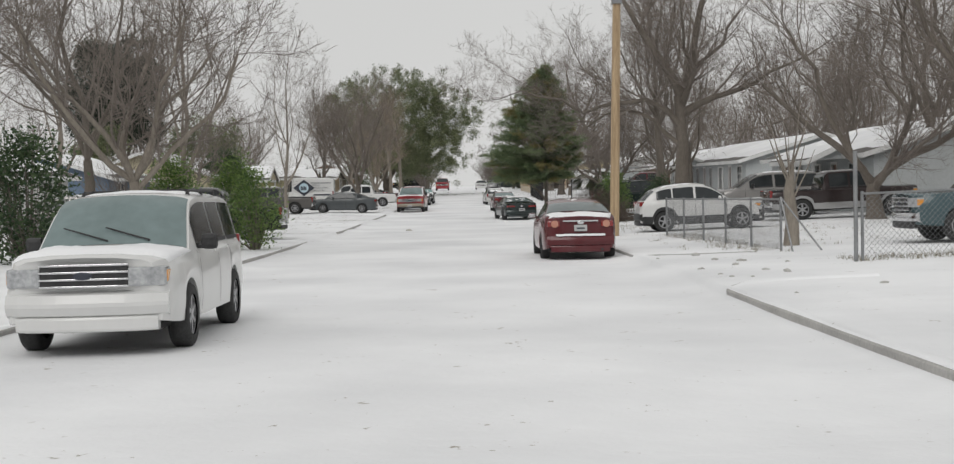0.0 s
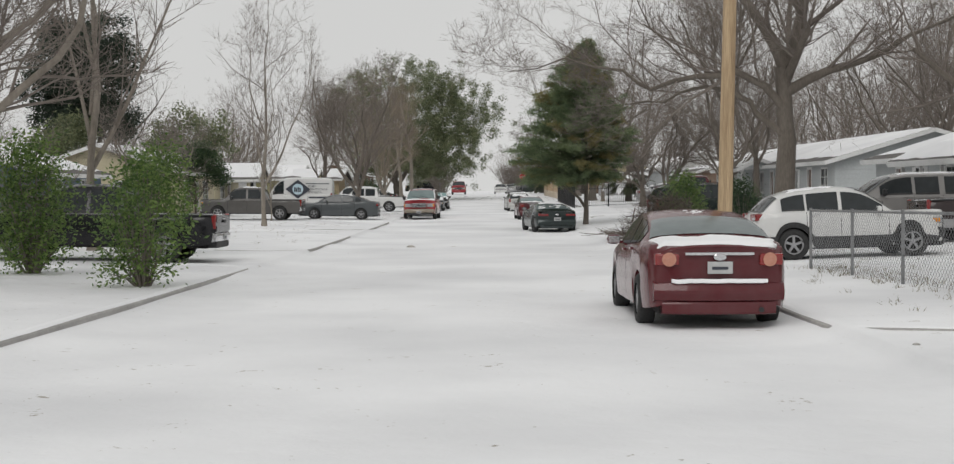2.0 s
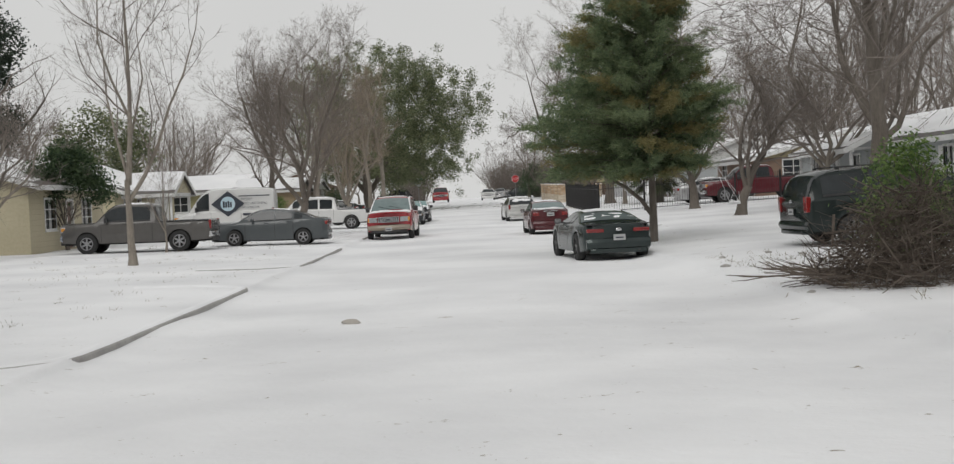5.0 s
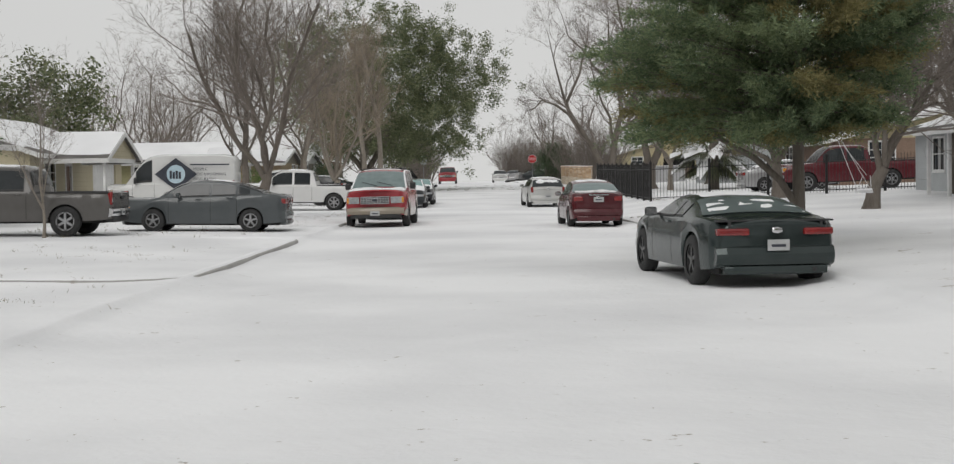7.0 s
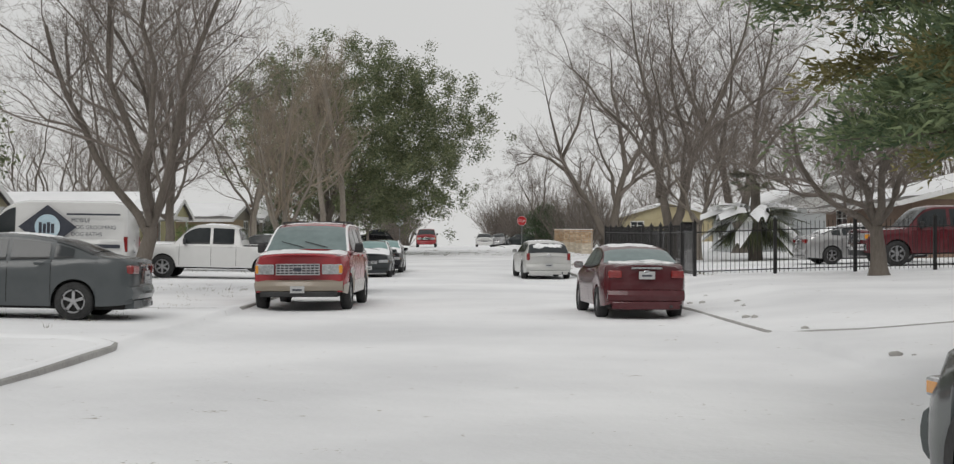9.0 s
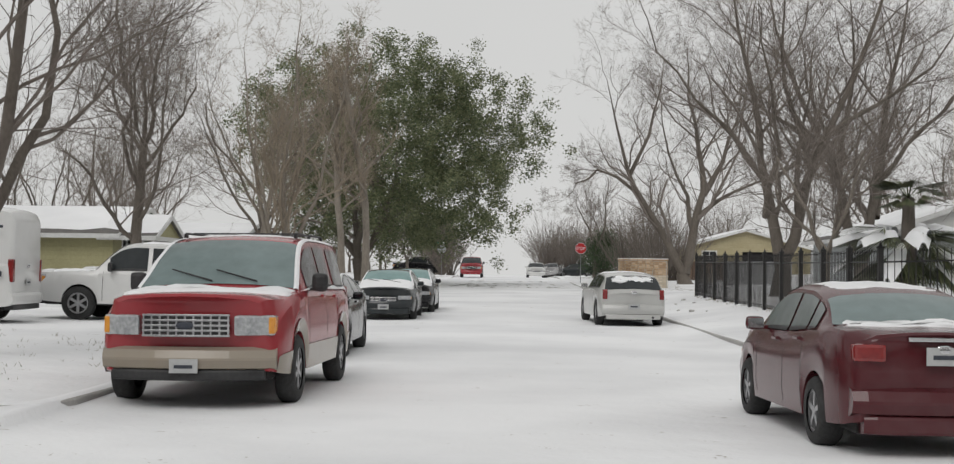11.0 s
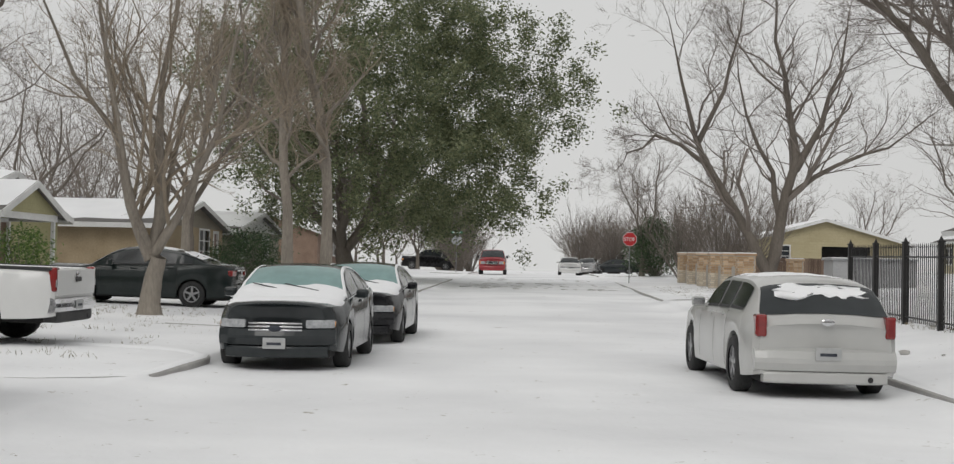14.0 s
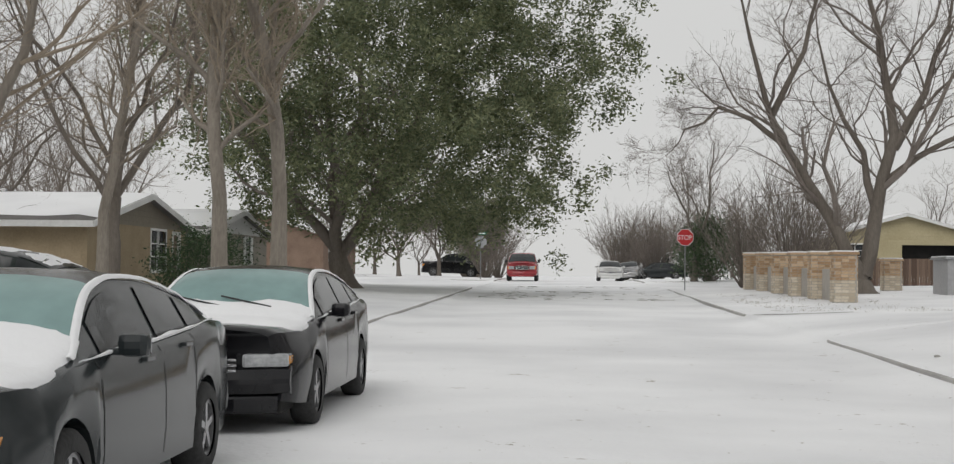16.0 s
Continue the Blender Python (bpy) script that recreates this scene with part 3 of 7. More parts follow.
def car(m, label, category, style, body_mat, *, rims=None, lower=None, glass=None, windscreen=None, rear_glass=None, snow=(), plate_front=False, plate_rear=True, rack=False,
        spoiler=False, grille="bar", group="parked vehicles", tail_style="wide", tow=False, name="car", cladding=None, snow_rails=False, bumper_snow=False):
    S = STYLES[style]
    sh = Shape(**S["shape"])
    L, W, H = sh.L, sh.W, sh.H
    e = thing(name, m, label, category, group)
    v, f = sh.skin()
    body = mesh_object("body", v, f, body_mat, e, smooth=True)
    crease(body.data, radians(32))
    glass = glass or M["glass"]
    # underside
    box_part("underbody", e, M["under"], -W * 0.40, W * 0.40, -L * 0.46, L * 0.46, sh.sill - 0.05, sh.sill + 0.32, 0.03)
    # wheels and the dark wheel arches
    for c in sh.wheels:
        for s in (-1, 1):
            wheel(e, s * (sh.half(c) - 0.115), c - L / 2, sh.wr, 0.22, rims or M["alloy"], s, S.get("spokes", 5))
            box_part("wheel_well", e, M["under"], s * (W * 0.27), s * (sh.half(c) - 0.20), c - L / 2 - sh.wr - 0.05, c - L / 2 + sh.wr + 0.05, sh.sill, sh.wr * 2 + 0.07, 0.02)
    # glazing
    for nm, (ya, yb), mat, inset in (("windscreen", S["windscreen"], windscreen or glass, 0.05), ("rear_window", S["rear_window"], rear_glass or glass, 0.07)):
        if ya is None:
            continue
        pv, pf = sh.patch(lambda u, w_: (lerp(ya, yb, 0.04 + 0.92 * w_), (lerp(9, 6.25, abs(2 * u - 1)) * (1 if u >= 0.5 else -1))), 0.012, 12, 6)
        mesh_object(nm, pv, pf, mat, e, smooth=True)
    for s in (-1, 1):
        for (ya, yb) in S["side_windows"]:
            pv, pf = sh.patch(lambda u, w_: (lerp(ya, yb, u), s * lerp(5.14, 5.90, w_)), 0.010, 8, 3)
            mesh_object("side_window", pv, pf, glass, e)
            top, tf = sh.patch(lambda u, w_: (lerp(ya, yb, u), s * lerp(5.05, 5.14, w_)), 0.014, 8, 1)
            mesh_object("window_trim", top, tf, M["chrome"] if S.get("chrome_trim") else M["trim"], e)
        ym = S["mirror"]
        p = sh.point(ym, s * 5.0)
        bm = bmesh.new()
        add_box(bm, p.x + s * 0.04, p.x + s * 0.23, p.y - 0.05, p.y + 0.06, p.z + 0.0, p.z + S.get("mirror_h", 0.14), 0.05)
        add_box(bm, p.x - s * 0.03, p.x + s * 0.06, p.y - 0.02, p.y + 0.03, p.z + 0.01, p.z + 0.05, 0.008)
        mir = part("wing_mirror", bm, M["trim"] if S.get("dark_mirror") else body_mat, e)
        box_part("mirror_glass", mir, M["chrome"], p.x + s * 0.055, p.x + s * 0.215, p.y - 0.056, p.y - 0.051, p.z + 0.02, p.z + S.get("mirror_h", 0.14) - 0.02)
        # doors: joint lines and handles
        for yd in S["door_joints"]:
            pv, pf = sh.patch(lambda u, w_: (yd + 0.012 * (u - 0.5), s * lerp(1.3, 4.9, w_)), 0.003, 1, 6)
            mesh_object("door_joint", pv, pf, M["under"], e)
        for yh in S["handles"]:
            q = sh.point(yh, s * 4.0)
            box_part("door_handle", e, body_mat if not S.get("chrome_trim") else M["chrome"], q.x - s * 0.01, q.x + s * 0.028, q.y - 0.09, q.y + 0.09, q.z - 0.015, q.z + 0.018, 0.008)
        if cladding:
            pv, pf = sh.patch(lambda u, w_: (lerp(0.06, L - 0.06, u), s * lerp(1.0, 2.05, w_)), 0.012, 70, 3)
            mesh_object("side_cladding", pv, pf, cladding, e, smooth=True)
        # lamps
        zt = S["tail_z"]
        tw, th = S["tail_size"]
        hw = sh.half(0.05)
        bm = bmesh.new()
        add_box(bm, s * (hw * 0.985 - tw), s * (hw * 0.985), -L / 2 - 0.02, -L / 2 + S.get("tail_wrap", 0.22), zt - th / 2, zt + th / 2, 0.03)
        lamp = part("tail_lamp", bm, M["tail"], e, smooth=False)
        if tail_style == "split":
            box_part("reverse_lamp", lamp, M["lamp"], s * (hw * 0.985 - tw * 0.55), s * (hw * 0.97), -L / 2 - 0.026, -L / 2 - 0.015, zt - th * 0.30, zt - th * 0.02, 0.004)
        elif tail_style == "round":
            bm = bmesh.new()
            add_tube(bm, (s * (hw * 0.9 - tw * 0.35), -L / 2 - 0.032, zt), (s * (hw * 0.9 - tw * 0.35), -L / 2 - 0.015, zt), th * 0.58, th * 0.54, 20)
            part("reverse_lamp", bm, M["lens"], lamp, "clouded pinkish round lens")
        zh = S["head_z"]
        hw2 = sh.half(L - 0.06)
        hx, hh = S["head_size"]
        bm = bmesh.new()
        add_box(bm, s * (hw2 * 0.975 - hx), s * (hw2 * 0.975), L / 2 - S.get("head_wrap", 0.30), L / 2 + 0.015, zh - hh / 2, zh + hh / 2, 0.03)
        hl = part("headlamp", bm, M["lamp"], e)
        box_part("indicator", hl, M["amber"], s * (hw2 * 0.96), s * (hw2 * 0.985), L / 2 - S.get("head_wrap", 0.30) * 0.9, L / 2 - 0.02, zh - hh * 0.3, zh + hh * 0.3, 0.006)
        if S.get("amber"):
            w_a = hx * S["amber"]
            box_part("indicator", hl, M["amber"], s * (hw2 * 0.97 - w_a), s * (hw2 * 0.98), L / 2 - S["head_wrap"] * 0.8, L / 2 + 0.020, zh - hh * 0.42, zh + hh * 0.42, 0.02)
        box_part("fog_lamp", e, M["lamp"], s * (hw2 * 0.70), s * (hw2 * 0.86), L / 2 - 0.05, L / 2 + 0.012, sh.sill + 0.16, sh.sill + 0.25, 0.02)
    # bumpers, grille, plates
    bump = lower or body_mat
    for end, nm in ((-1, "rear_bumper"), (1, "front_bumper")):
        hwb = sh.half(0.08 if end < 0 else L - 0.08)
        z0, z1 = S["bumper_z"]
        bm = bmesh.new()
        add_bar(bm, hwb * 0.985, end * (L / 2 - 0.24), end * (L / 2 + 0.05), z0, z1, 0.12 if sh.boxy < 0.95 else 0.09)
        part(nm, bm, M["chrome"] if S.get("chrome_bumper") else bump, e, smooth=False)
        bm = bmesh.new()
        add_bar(bm, hwb * 0.86, end * (L / 2 - 0.2), end * (L / 2 + 0.02), sh.sill - 0.04, z0 + 0.02, 0.03)
        part("lower_valance", bm, M["trim"] if lower or sh.boxy >= 0.95 else body_mat, e)
        if end < 0 and bumper_snow:
            bm = bmesh.new()
            add_bar(bm, hwb * 0.72, -L / 2 - 0.058, -L / 2 + 0.01, z1 - 0.03, z1 + 0.022, 0.012, 16)
            for v_ in bm.verts:
                v_.co.z += 0.016 * noise.noise(Vector((v_.co.x * 7, L, 3.0)))
            part("snow_ledge", bm, M["snow_clean"], e, "snow caught on the bumper step")
    gz, gw, gh = S["grille"]
    bm = bmesh.new()
    add_bar(bm, gw / 2, L / 2 - 0.05, L / 2 + 0.012, gz - gh / 2, gz + gh / 2, 0.012)
    gr = part("grille", bm, M["trim"], e)
    if grille == "mesh":
        bm = bmesh.new()
        for i in range(11):
            xx = lerp(-gw / 2, gw / 2, i / 10)
            add_box(bm, xx - 0.009, xx + 0.009, L / 2 + 0.008, L / 2 + 0.024, gz - gh / 2, gz + gh / 2)
        for i in range(5):
            zz = lerp(gz - gh / 2, gz + gh / 2, i / 4)
            add_bar(bm, gw / 2 + 0.015, L / 2 + 0.006, L / 2 + 0.028, zz - 0.011, zz + 0.011, 0.004)
        part("grille_insert", bm, M["alloy"], gr)
    else:
        bm = bmesh.new()
        for i in range(4):
            zz = lerp(gz - gh / 2, gz + gh / 2, i / 3)
            add_bar(bm, gw / 2 + 0.01, L / 2 + 0.006, L / 2 + 0.026, zz - 0.011, zz + 0.011, 0.004)
        part("grille_insert", bm, M["chrome"], gr)
    badge = bmesh.new()
    bmesh.ops.create_uvsphere(badge, u_segments=14, v_segments=8, radius=0.5, matrix=Matrix.Translation((0, L / 2 + 0.025, gz)) @ Matrix.Diagonal((0.20, 0.03, 0.085, 1)))
    part("badge", badge, M["ink"], gr)
    bb = bmesh.new()
    bmesh.ops.create_uvsphere(bb, u_segments=14, v_segments=8, radius=0.5, matrix=Matrix.Translation((0, -L / 2 - 0.012, S["tail_z"] + S["tail_size"][1] * 0.2)) @ Matrix.Diagonal((0.16, 0.03, 0.09, 1)))
    part("badge", bb, M["chrome"], e)
    for end, on in ((-1, plate_rear), (1, plate_front)):
        if on:
            pz = S["plate_z"] if end < 0 else S["bumper_z"][0] + 0.06
            y = end * (L / 2 + (0.02 if (end < 0 and pz > S["bumper_z"][1]) else 0.062))
            pl = box_part("number_plate", e, M["plate"], -0.155, 0.155, y - 0.006, y + 0.006, pz - 0.075, pz + 0.075, 0.004)
            bm = bmesh.new()
            add_box(bm, -0.10, 0.10, y + end * 0.006, y + end * 0.009, pz - 0.024, pz + 0.012)
            part("plate_bar", bm, M["ink"], pl)
    hb = S.get("chrome_strip")
    if hb:
        box_part("boot_strip", e, M["chrome"], -hb[0] / 2, hb[0] / 2, -L / 2 - 0.022, -L / 2 + 0.01, hb[1] - 0.018, hb[1] + 0.018, 0.006)
    tube_part("exhaust", e, M["trim"], (W * 0.28, -L / 2 - 0.03, sh.sill + 0.02), (W * 0.28, -L / 2 + 0.25, sh.sill + 0.02), 0.035, 0.035, 10)
    if S.get("wiper_y") is not None:
        ya, yb = S["windscreen"]
        for s in (-0.55, 0.08):
            bm = bmesh.new()
            lo, hi = max(ya, yb), min(ya, yb)
            p0, p1 = sh.point(lerp(lo, hi, 0.06), 9), sh.point(lerp(lo, hi, 0.30), 9)
            add_tube(bm, (s * W * 0.4, p0.y, p0.z + 0.03), (s * W * 0.4 + 0.52, p1.y + 0.05, p1.z - 0.03 + 0.035), 0.010, 0.008, 6)
            part("wiper", bm, M["trim"], e)
    if rack:
        bm = bmesh.new()
        ya, yb = S["rack"]
        for s in (-1, 1):
            add_tube(bm, (s * W * 0.33, ya - L / 2, H + 0.035), (s * W * 0.33, yb - L / 2, H + 0.035), 0.014, 0.014, 8)
            for yy in (ya, (ya + yb) / 2, yb):
                add_box(bm, s * W * 0.33 - 0.016, s * W * 0.33 + 0.016, yy - L / 2 - 0.05, yy - L / 2 + 0.05, H - 0.02, H + 0.035, 0.008)
        for yy in (lerp(ya, yb, 0.25), lerp(ya, yb, 0.8)):
            add_box(bm, -W * 0.33, W * 0.33, yy - L / 2 - 0.018, yy - L / 2 + 0.018, H + 0.035, H + 0.055, 0.006)
        part("roof_rack", bm, M["trim"], e)
    if spoiler:
        z = sh.z_deck(0.1)
        bm = bmesh.new()
        add_box(bm, -W * 0.43, W * 0.43, -L / 2 - 0.03, -L / 2 + 0.17, z + 0.045, z + 0.070, 0.012)
        for s in (-1, 1):
            add_box(bm, s * W * 0.34 - 0.02, s * W * 0.34 + 0.02, -L / 2 + 0.0, -L / 2 + 0.12, z - 0.03, z + 0.055, 0.008)
        part("boot_spoiler", bm, body_mat if spoiler == "body" else M["trim"], e)
    for i, (ya, yb, k0, th) in enumerate(snow):
        snow_cap(e, sh, ya, yb, k0, None, th, seed=i * 3.1 + L)
    if snow_rails:
        for s in (-1, 1):
            lo, hi = S["rear_window"][0], S["windscreen"][1]
            for k0, k1 in ((6.02, 6.45), (5.04, 5.13)):
                pv, pf = sh.patch(lambda u, w_: (lerp(lo, hi, u), s * lerp(k0, k1, w_ if k0 > 6 else w_ * (0.75 + 0.5 * noise.noise(Vector((u * 9, L, s)))))),
                                  lambda u, w_: 0.016 + 0.016 * math.sin(math.pi * w_) + 0.008 * noise.noise(Vector((u * 20, k0, s))), 40, 3)
                mesh_object("snow_edge", pv, pf, M["snow_clean"], e, "snow caught along the window edge", smooth=True)
    if S.get("bed"):
        ya, yb = S["bed"]
        zz = sh.z_deck((ya + yb) / 2)
        box_part("bed_floor", e, M["snow_clean"], -W * 0.39, W * 0.39, ya - L / 2 + 0.06, yb - L / 2 - 0.04, zz - 0.02, zz + 0.035, 0.015, "snow lying level in the truck bed")
        for s in (-1, 1):
            box_part("bed_rail", e, M["trim"], s * W * 0.40, s * W * 0.455, ya - L / 2, yb - L / 2, zz + 0.005, zz + 0.05, 0.01)
        box_part("tailgate", e, body_mat, -W * 0.42, W * 0.42, -L / 2 - 0.03, -L / 2 + 0.03, S["bumper_z"][1] + 0.02, zz + 0.02, 0.015)
        box_part("tailgate_handle", e, M["trim"], -0.12, 0.12, -L / 2 - 0.042, -L / 2 - 0.028, zz - 0.16, zz - 0.09, 0.01)
    for o in e.children_recursive:
        if o.name.split(".")[0] not in ("tyre", "rim", "wheel_well", "underbody"):
            for v_ in o.data.vertices:
                v_.co.y = sh.bend(v_.co.x, v_.co.y)
    return e


TRUCK_BOW = (0.03, 0.12)
STYLES = {
    "sedan": dict(
        shape=dict(L=4.82, W=1.84, H=1.46, deck=((0, 0.84), (0.07, 0.97), (0.25, 1.06), (0.85, 1.08), (1.3, 1.04), (2.6, 0.98), (3.55, 0.97), (4.2, 0.84), (4.65, 0.70), (4.82, 0.60)),
                   roof=((0.45, 1.05), (1.35, 1.36), (2.0, 1.45), (2.45, 1.46), (2.85, 1.41), (3.72, 0.95)), wheels=(1.03, 3.80), wheel_r=0.33, tumble=0.70),
        windscreen=(2.80, 3.62), rear_window=(0.70, 1.42), side_windows=((1.05, 1.38), (1.46, 2.12), (2.20, 3.22)), mirror=3.05, door_joints=(1.42, 2.16, 3.35), handles=(1.62, 2.50),
        tail_z=0.88, tail_size=(0.30, 0.15), head_z=0.66, head_size=(0.38, 0.12), head_wrap=0.6, bumper_z=(0.34, 0.62), grille=(0.60, 0.72, 0.14), plate_z=0.78, chrome_strip=(0.85, 0.95), wiper_y=1),
    "coupe": dict(
        shape=dict(L=4.78, W=1.90, H=1.28, deck=((0, 0.74), (0.07, 0.85), (0.22, 0.92), (0.9, 0.965), (1.6, 0.95), (2.4, 0.93), (3.3, 0.95), (4.2, 0.88), (4.65, 0.72), (4.78, 0.62)),
                   roof=((0.50, 0.93), (1.5, 1.205), (2.1, 1.28), (2.5, 1.26), (3.35, 0.94)), wheels=(0.98, 3.80), wheel_r=0.36, tumble=0.66),
        windscreen=(2.46, 3.32), rear_window=(0.72, 1.62), side_windows=((1.60, 1.95), (2.02, 2.95)), mirror=2.85, door_joints=(1.95, 3.05), handles=(2.15,),
        tail_z=0.78, tail_size=(0.44, 0.10), head_z=0.70, head_size=(0.38, 0.11), bumper_z=(0.30, 0.60), grille=(0.55, 1.0, 0.16), plate_z=0.60, wiper_y=1, dark_mirror=True, spokes=5),
    "compact": dict(
        shape=dict(L=4.45, W=1.70, H=1.44, deck=((0, 0.84), (0.07, 0.96), (0.22, 1.05), (0.70, 1.07), (1.1, 1.02), (2.3, 0.95), (3.2, 0.95), (3.95, 0.82), (4.3, 0.68), (4.45, 0.58)),
                   roof=((0.55, 1.05), (1.25, 1.35), (1.75, 1.43), (2.25, 1.44), (2.55, 1.40), (3.35, 0.94)), wheels=(0.95, 3.55), wheel_r=0.31, tumble=0.72),
        windscreen=(2.50, 3.32), rear_window=(0.62, 1.22), side_windows=((1.05, 1.30), (1.36, 1.95), (2.02, 2.95)), mirror=2.80, door_joints=(1.33, 1.98, 3.05), handles=(1.50, 2.30),
        tail_z=0.88, tail_size=(0.26, 0.15), head_z=0.64, head_size=(0.36, 0.15), bumper_z=(0.34, 0.60), grille=(0.60, 0.6, 0.10), plate_z=0.86, chrome_strip=(0.6, 1.0), wiper_y=1),
    "wagon": dict(
        shape=dict(L=5.02, W=1.88, H=1.48, boxy=0.9, deck=((0, 0.86), (0.15, 1.00), (1.0, 1.02), (2.6, 1.0), (3.6, 1.0), (4.6, 0.92), (4.9, 0.78), (5.02, 0.60)),
                   roof=((0.02, 0.92), (0.55, 1.36), (1.2, 1.46), (2.2, 1.48), (2.6, 1.45), (3.45, 0.99)), wheels=(1.02, 4.06), wheel_r=0.36, tumble=0.72),
        windscreen=(2.60, 3.42), rear_window=(0.10, 0.56), side_windows=((0.70, 1.42), (1.50, 2.15), (2.24, 3.05)), mirror=2.95, door_joints=(1.46, 2.20, 3.2), handles=(1.68, 2.45),
        tail_z=0.88, tail_size=(0.13, 0.27), tail_wrap=0.20, head_z=0.72, head_size=(0.42, 0.2), bumper_z=(0.32, 0.62), grille=(0.72, 0.8, 0.26), plate_z=0.56, wiper_y=1),
    "crossover": dict(
        shape=dict(L=4.40, W=1.82, H=1.60, boxy=0.7, sill=0.28, deck=((0, 0.90), (0.15, 1.06), (0.9, 1.08), (2.0, 1.02), (3.1, 1.02), (3.9, 0.94), (4.25, 0.80), (4.40, 0.62)),
                   roof=((0.02, 0.96), (0.55, 1.42), (1.0, 1.54), (1.9, 1.60), (2.3, 1.56), (3.2, 1.01)), wheels=(0.88, 3.52), wheel_r=0.35, tumble=0.72),
        windscreen=(2.28, 3.16), rear_window=(0.12, 0.56), side_windows=((0.62, 1.15), (1.20, 1.90), (1.98, 2.88)), mirror=2.75, door_joints=(1.18, 1.94, 3.0), handles=(1.38, 2.2),
        tail_z=0.98, tail_size=(0.36, 0.16), tail_wrap=0.34, head_z=0.80, head_size=(0.40, 0.14), bumper_z=(0.38, 0.66), grille=(0.72, 0.7, 0.18), plate_z=0.78, rack=(0.8, 2.2), wiper_y=1, dark_mirror=False),
    "suv": dict(
        shape=dict(L=5.23, W=2.10, H=1.92, boxy=0.9, bow=(0.05, 0.24), sill=0.36, deck=((0, 1.05), (0.12, 1.20), (1.5, 1.22), (3.4, 1.25), (3.9, 1.25), (4.5, 1.19), (4.92, 1.09), (5.14, 0.96), (5.23, 0.76)),
                   roof=((0.01, 1.14), (0.30, 1.76), (0.6, 1.89), (2.4, 1.92), (2.9, 1.87), (3.98, 1.24)), wheels=(1.10, 4.17), wheel_r=0.39, tumble=0.76),
        windscreen=(2.98, 3.90), rear_window=(0.06, 0.30), side_windows=((0.40, 1.38), (1.56, 2.30), (2.40, 3.40)), mirror=3.30, door_joints=(1.46, 2.37, 3.6), handles=(1.68, 2.6),
        tail_z=1.08, tail_size=(0.20, 0.40), tail_wrap=0.10, head_z=0.91, head_size=(0.42, 0.22), head_wrap=0.26, amber=0.15, bumper_z=(0.42, 0.68), grille=(0.91, 0.92, 0.22), plate_z=0.90, rack=(0.9, 2.7), wiper_y=1,
        dark_mirror=True, mirror_h=0.22, spokes=6),
    "midsuv": dict(
        shape=dict(L=4.75, W=1.86, H=1.70, boxy=0.9, bow=(0.05, 0.16), sill=0.32, deck=((0, 0.95), (0.12, 1.08), (1.5, 1.08), (3.2, 1.05), (4.4, 0.98), (4.62, 0.88), (4.75, 0.72)),
                   roof=((0.01, 1.02), (0.30, 1.58), (0.6, 1.68), (2.5, 1.70), (2.85, 1.66), (3.6, 1.06)), wheels=(0.98, 3.75), wheel_r=0.36, tumble=0.78),
        windscreen=(2.82, 3.56), rear_window=(0.06, 0.30), side_windows=((0.40, 1.28), (1.38, 2.08), (2.18, 3.18)), mirror=3.12, door_joints=(1.32, 2.13, 3.25), handles=(1.54, 2.36),
        tail_z=0.98, tail_size=(0.20, 0.34), tail_wrap=0.10, head_z=0.84, head_size=(0.38, 0.20), head_wrap=0.22, bumper_z=(0.42, 0.70), grille=(0.86, 0.9, 0.22), plate_z=0.82, rack=(0.8, 2.4), wiper_y=1,
        dark_mirror=True, mirror_h=0.18, spokes=6),
    "pickup": dict(
        shape=dict(L=5.80, W=1.98, H=1.86, boxy=1.0, bow=TRUCK_BOW, sill=0.40, deck=((0, 1.12), (2.0, 1.13), (2.1, 1.16), (4.2, 1.16), (5.4, 1.10), (5.66, 0.98), (5.80, 0.82)),
                   roof=((2.02, 1.14), (2.16, 1.70), (2.35, 1.84), (3.4, 1.86), (3.7, 1.80), (4.42, 1.16)), wheels=(1.22, 4.72), wheel_r=0.40, tumble=0.78),
        windscreen=(3.66, 4.38), rear_window=(2.06, 2.18), side_windows=((2.30, 3.02), (3.12, 4.02)), mirror=3.95, door_joints=(2.22, 3.07, 4.15), handles=(2.45, 3.25),
        tail_z=1.00, tail_size=(0.14, 0.36), tail_wrap=0.10, head_z=0.95, head_size=(0.40, 0.22), head_wrap=0.2, bumper_z=(0.50, 0.74), grille=(0.92, 1.1, 0.28), plate_z=0.62, bed=(0.05, 1.98), wiper_y=1,
        chrome_bumper=True, dark_mirror=True, mirror_h=0.22, spokes=6),
    "van": dict(
        shape=dict(L=5.60, W=2.06, H=2.52, boxy=1.0, bow=TRUCK_BOW, sill=0.34, deck=((0, 1.20), (0.1, 1.30), (3.9, 1.28), (4.6, 1.22), (5.2, 1.06), (5.48, 0.92), (5.60, 0.72)),
                   roof=((0.0, 2.30), (0.12, 2.44), (0.6, 2.52), (3.2, 2.52), (3.7, 2.42), (4.75, 1.24)), wheels=(1.05, 4.50), wheel_r=0.35, tumble=0.86),
        windscreen=(3.85, 4.70), rear_window=(None, None), side_windows=((3.55, 4.25),), mirror=4.25, door_joints=(1.8, 3.45, 4.4), handles=(2.0, 3.6),
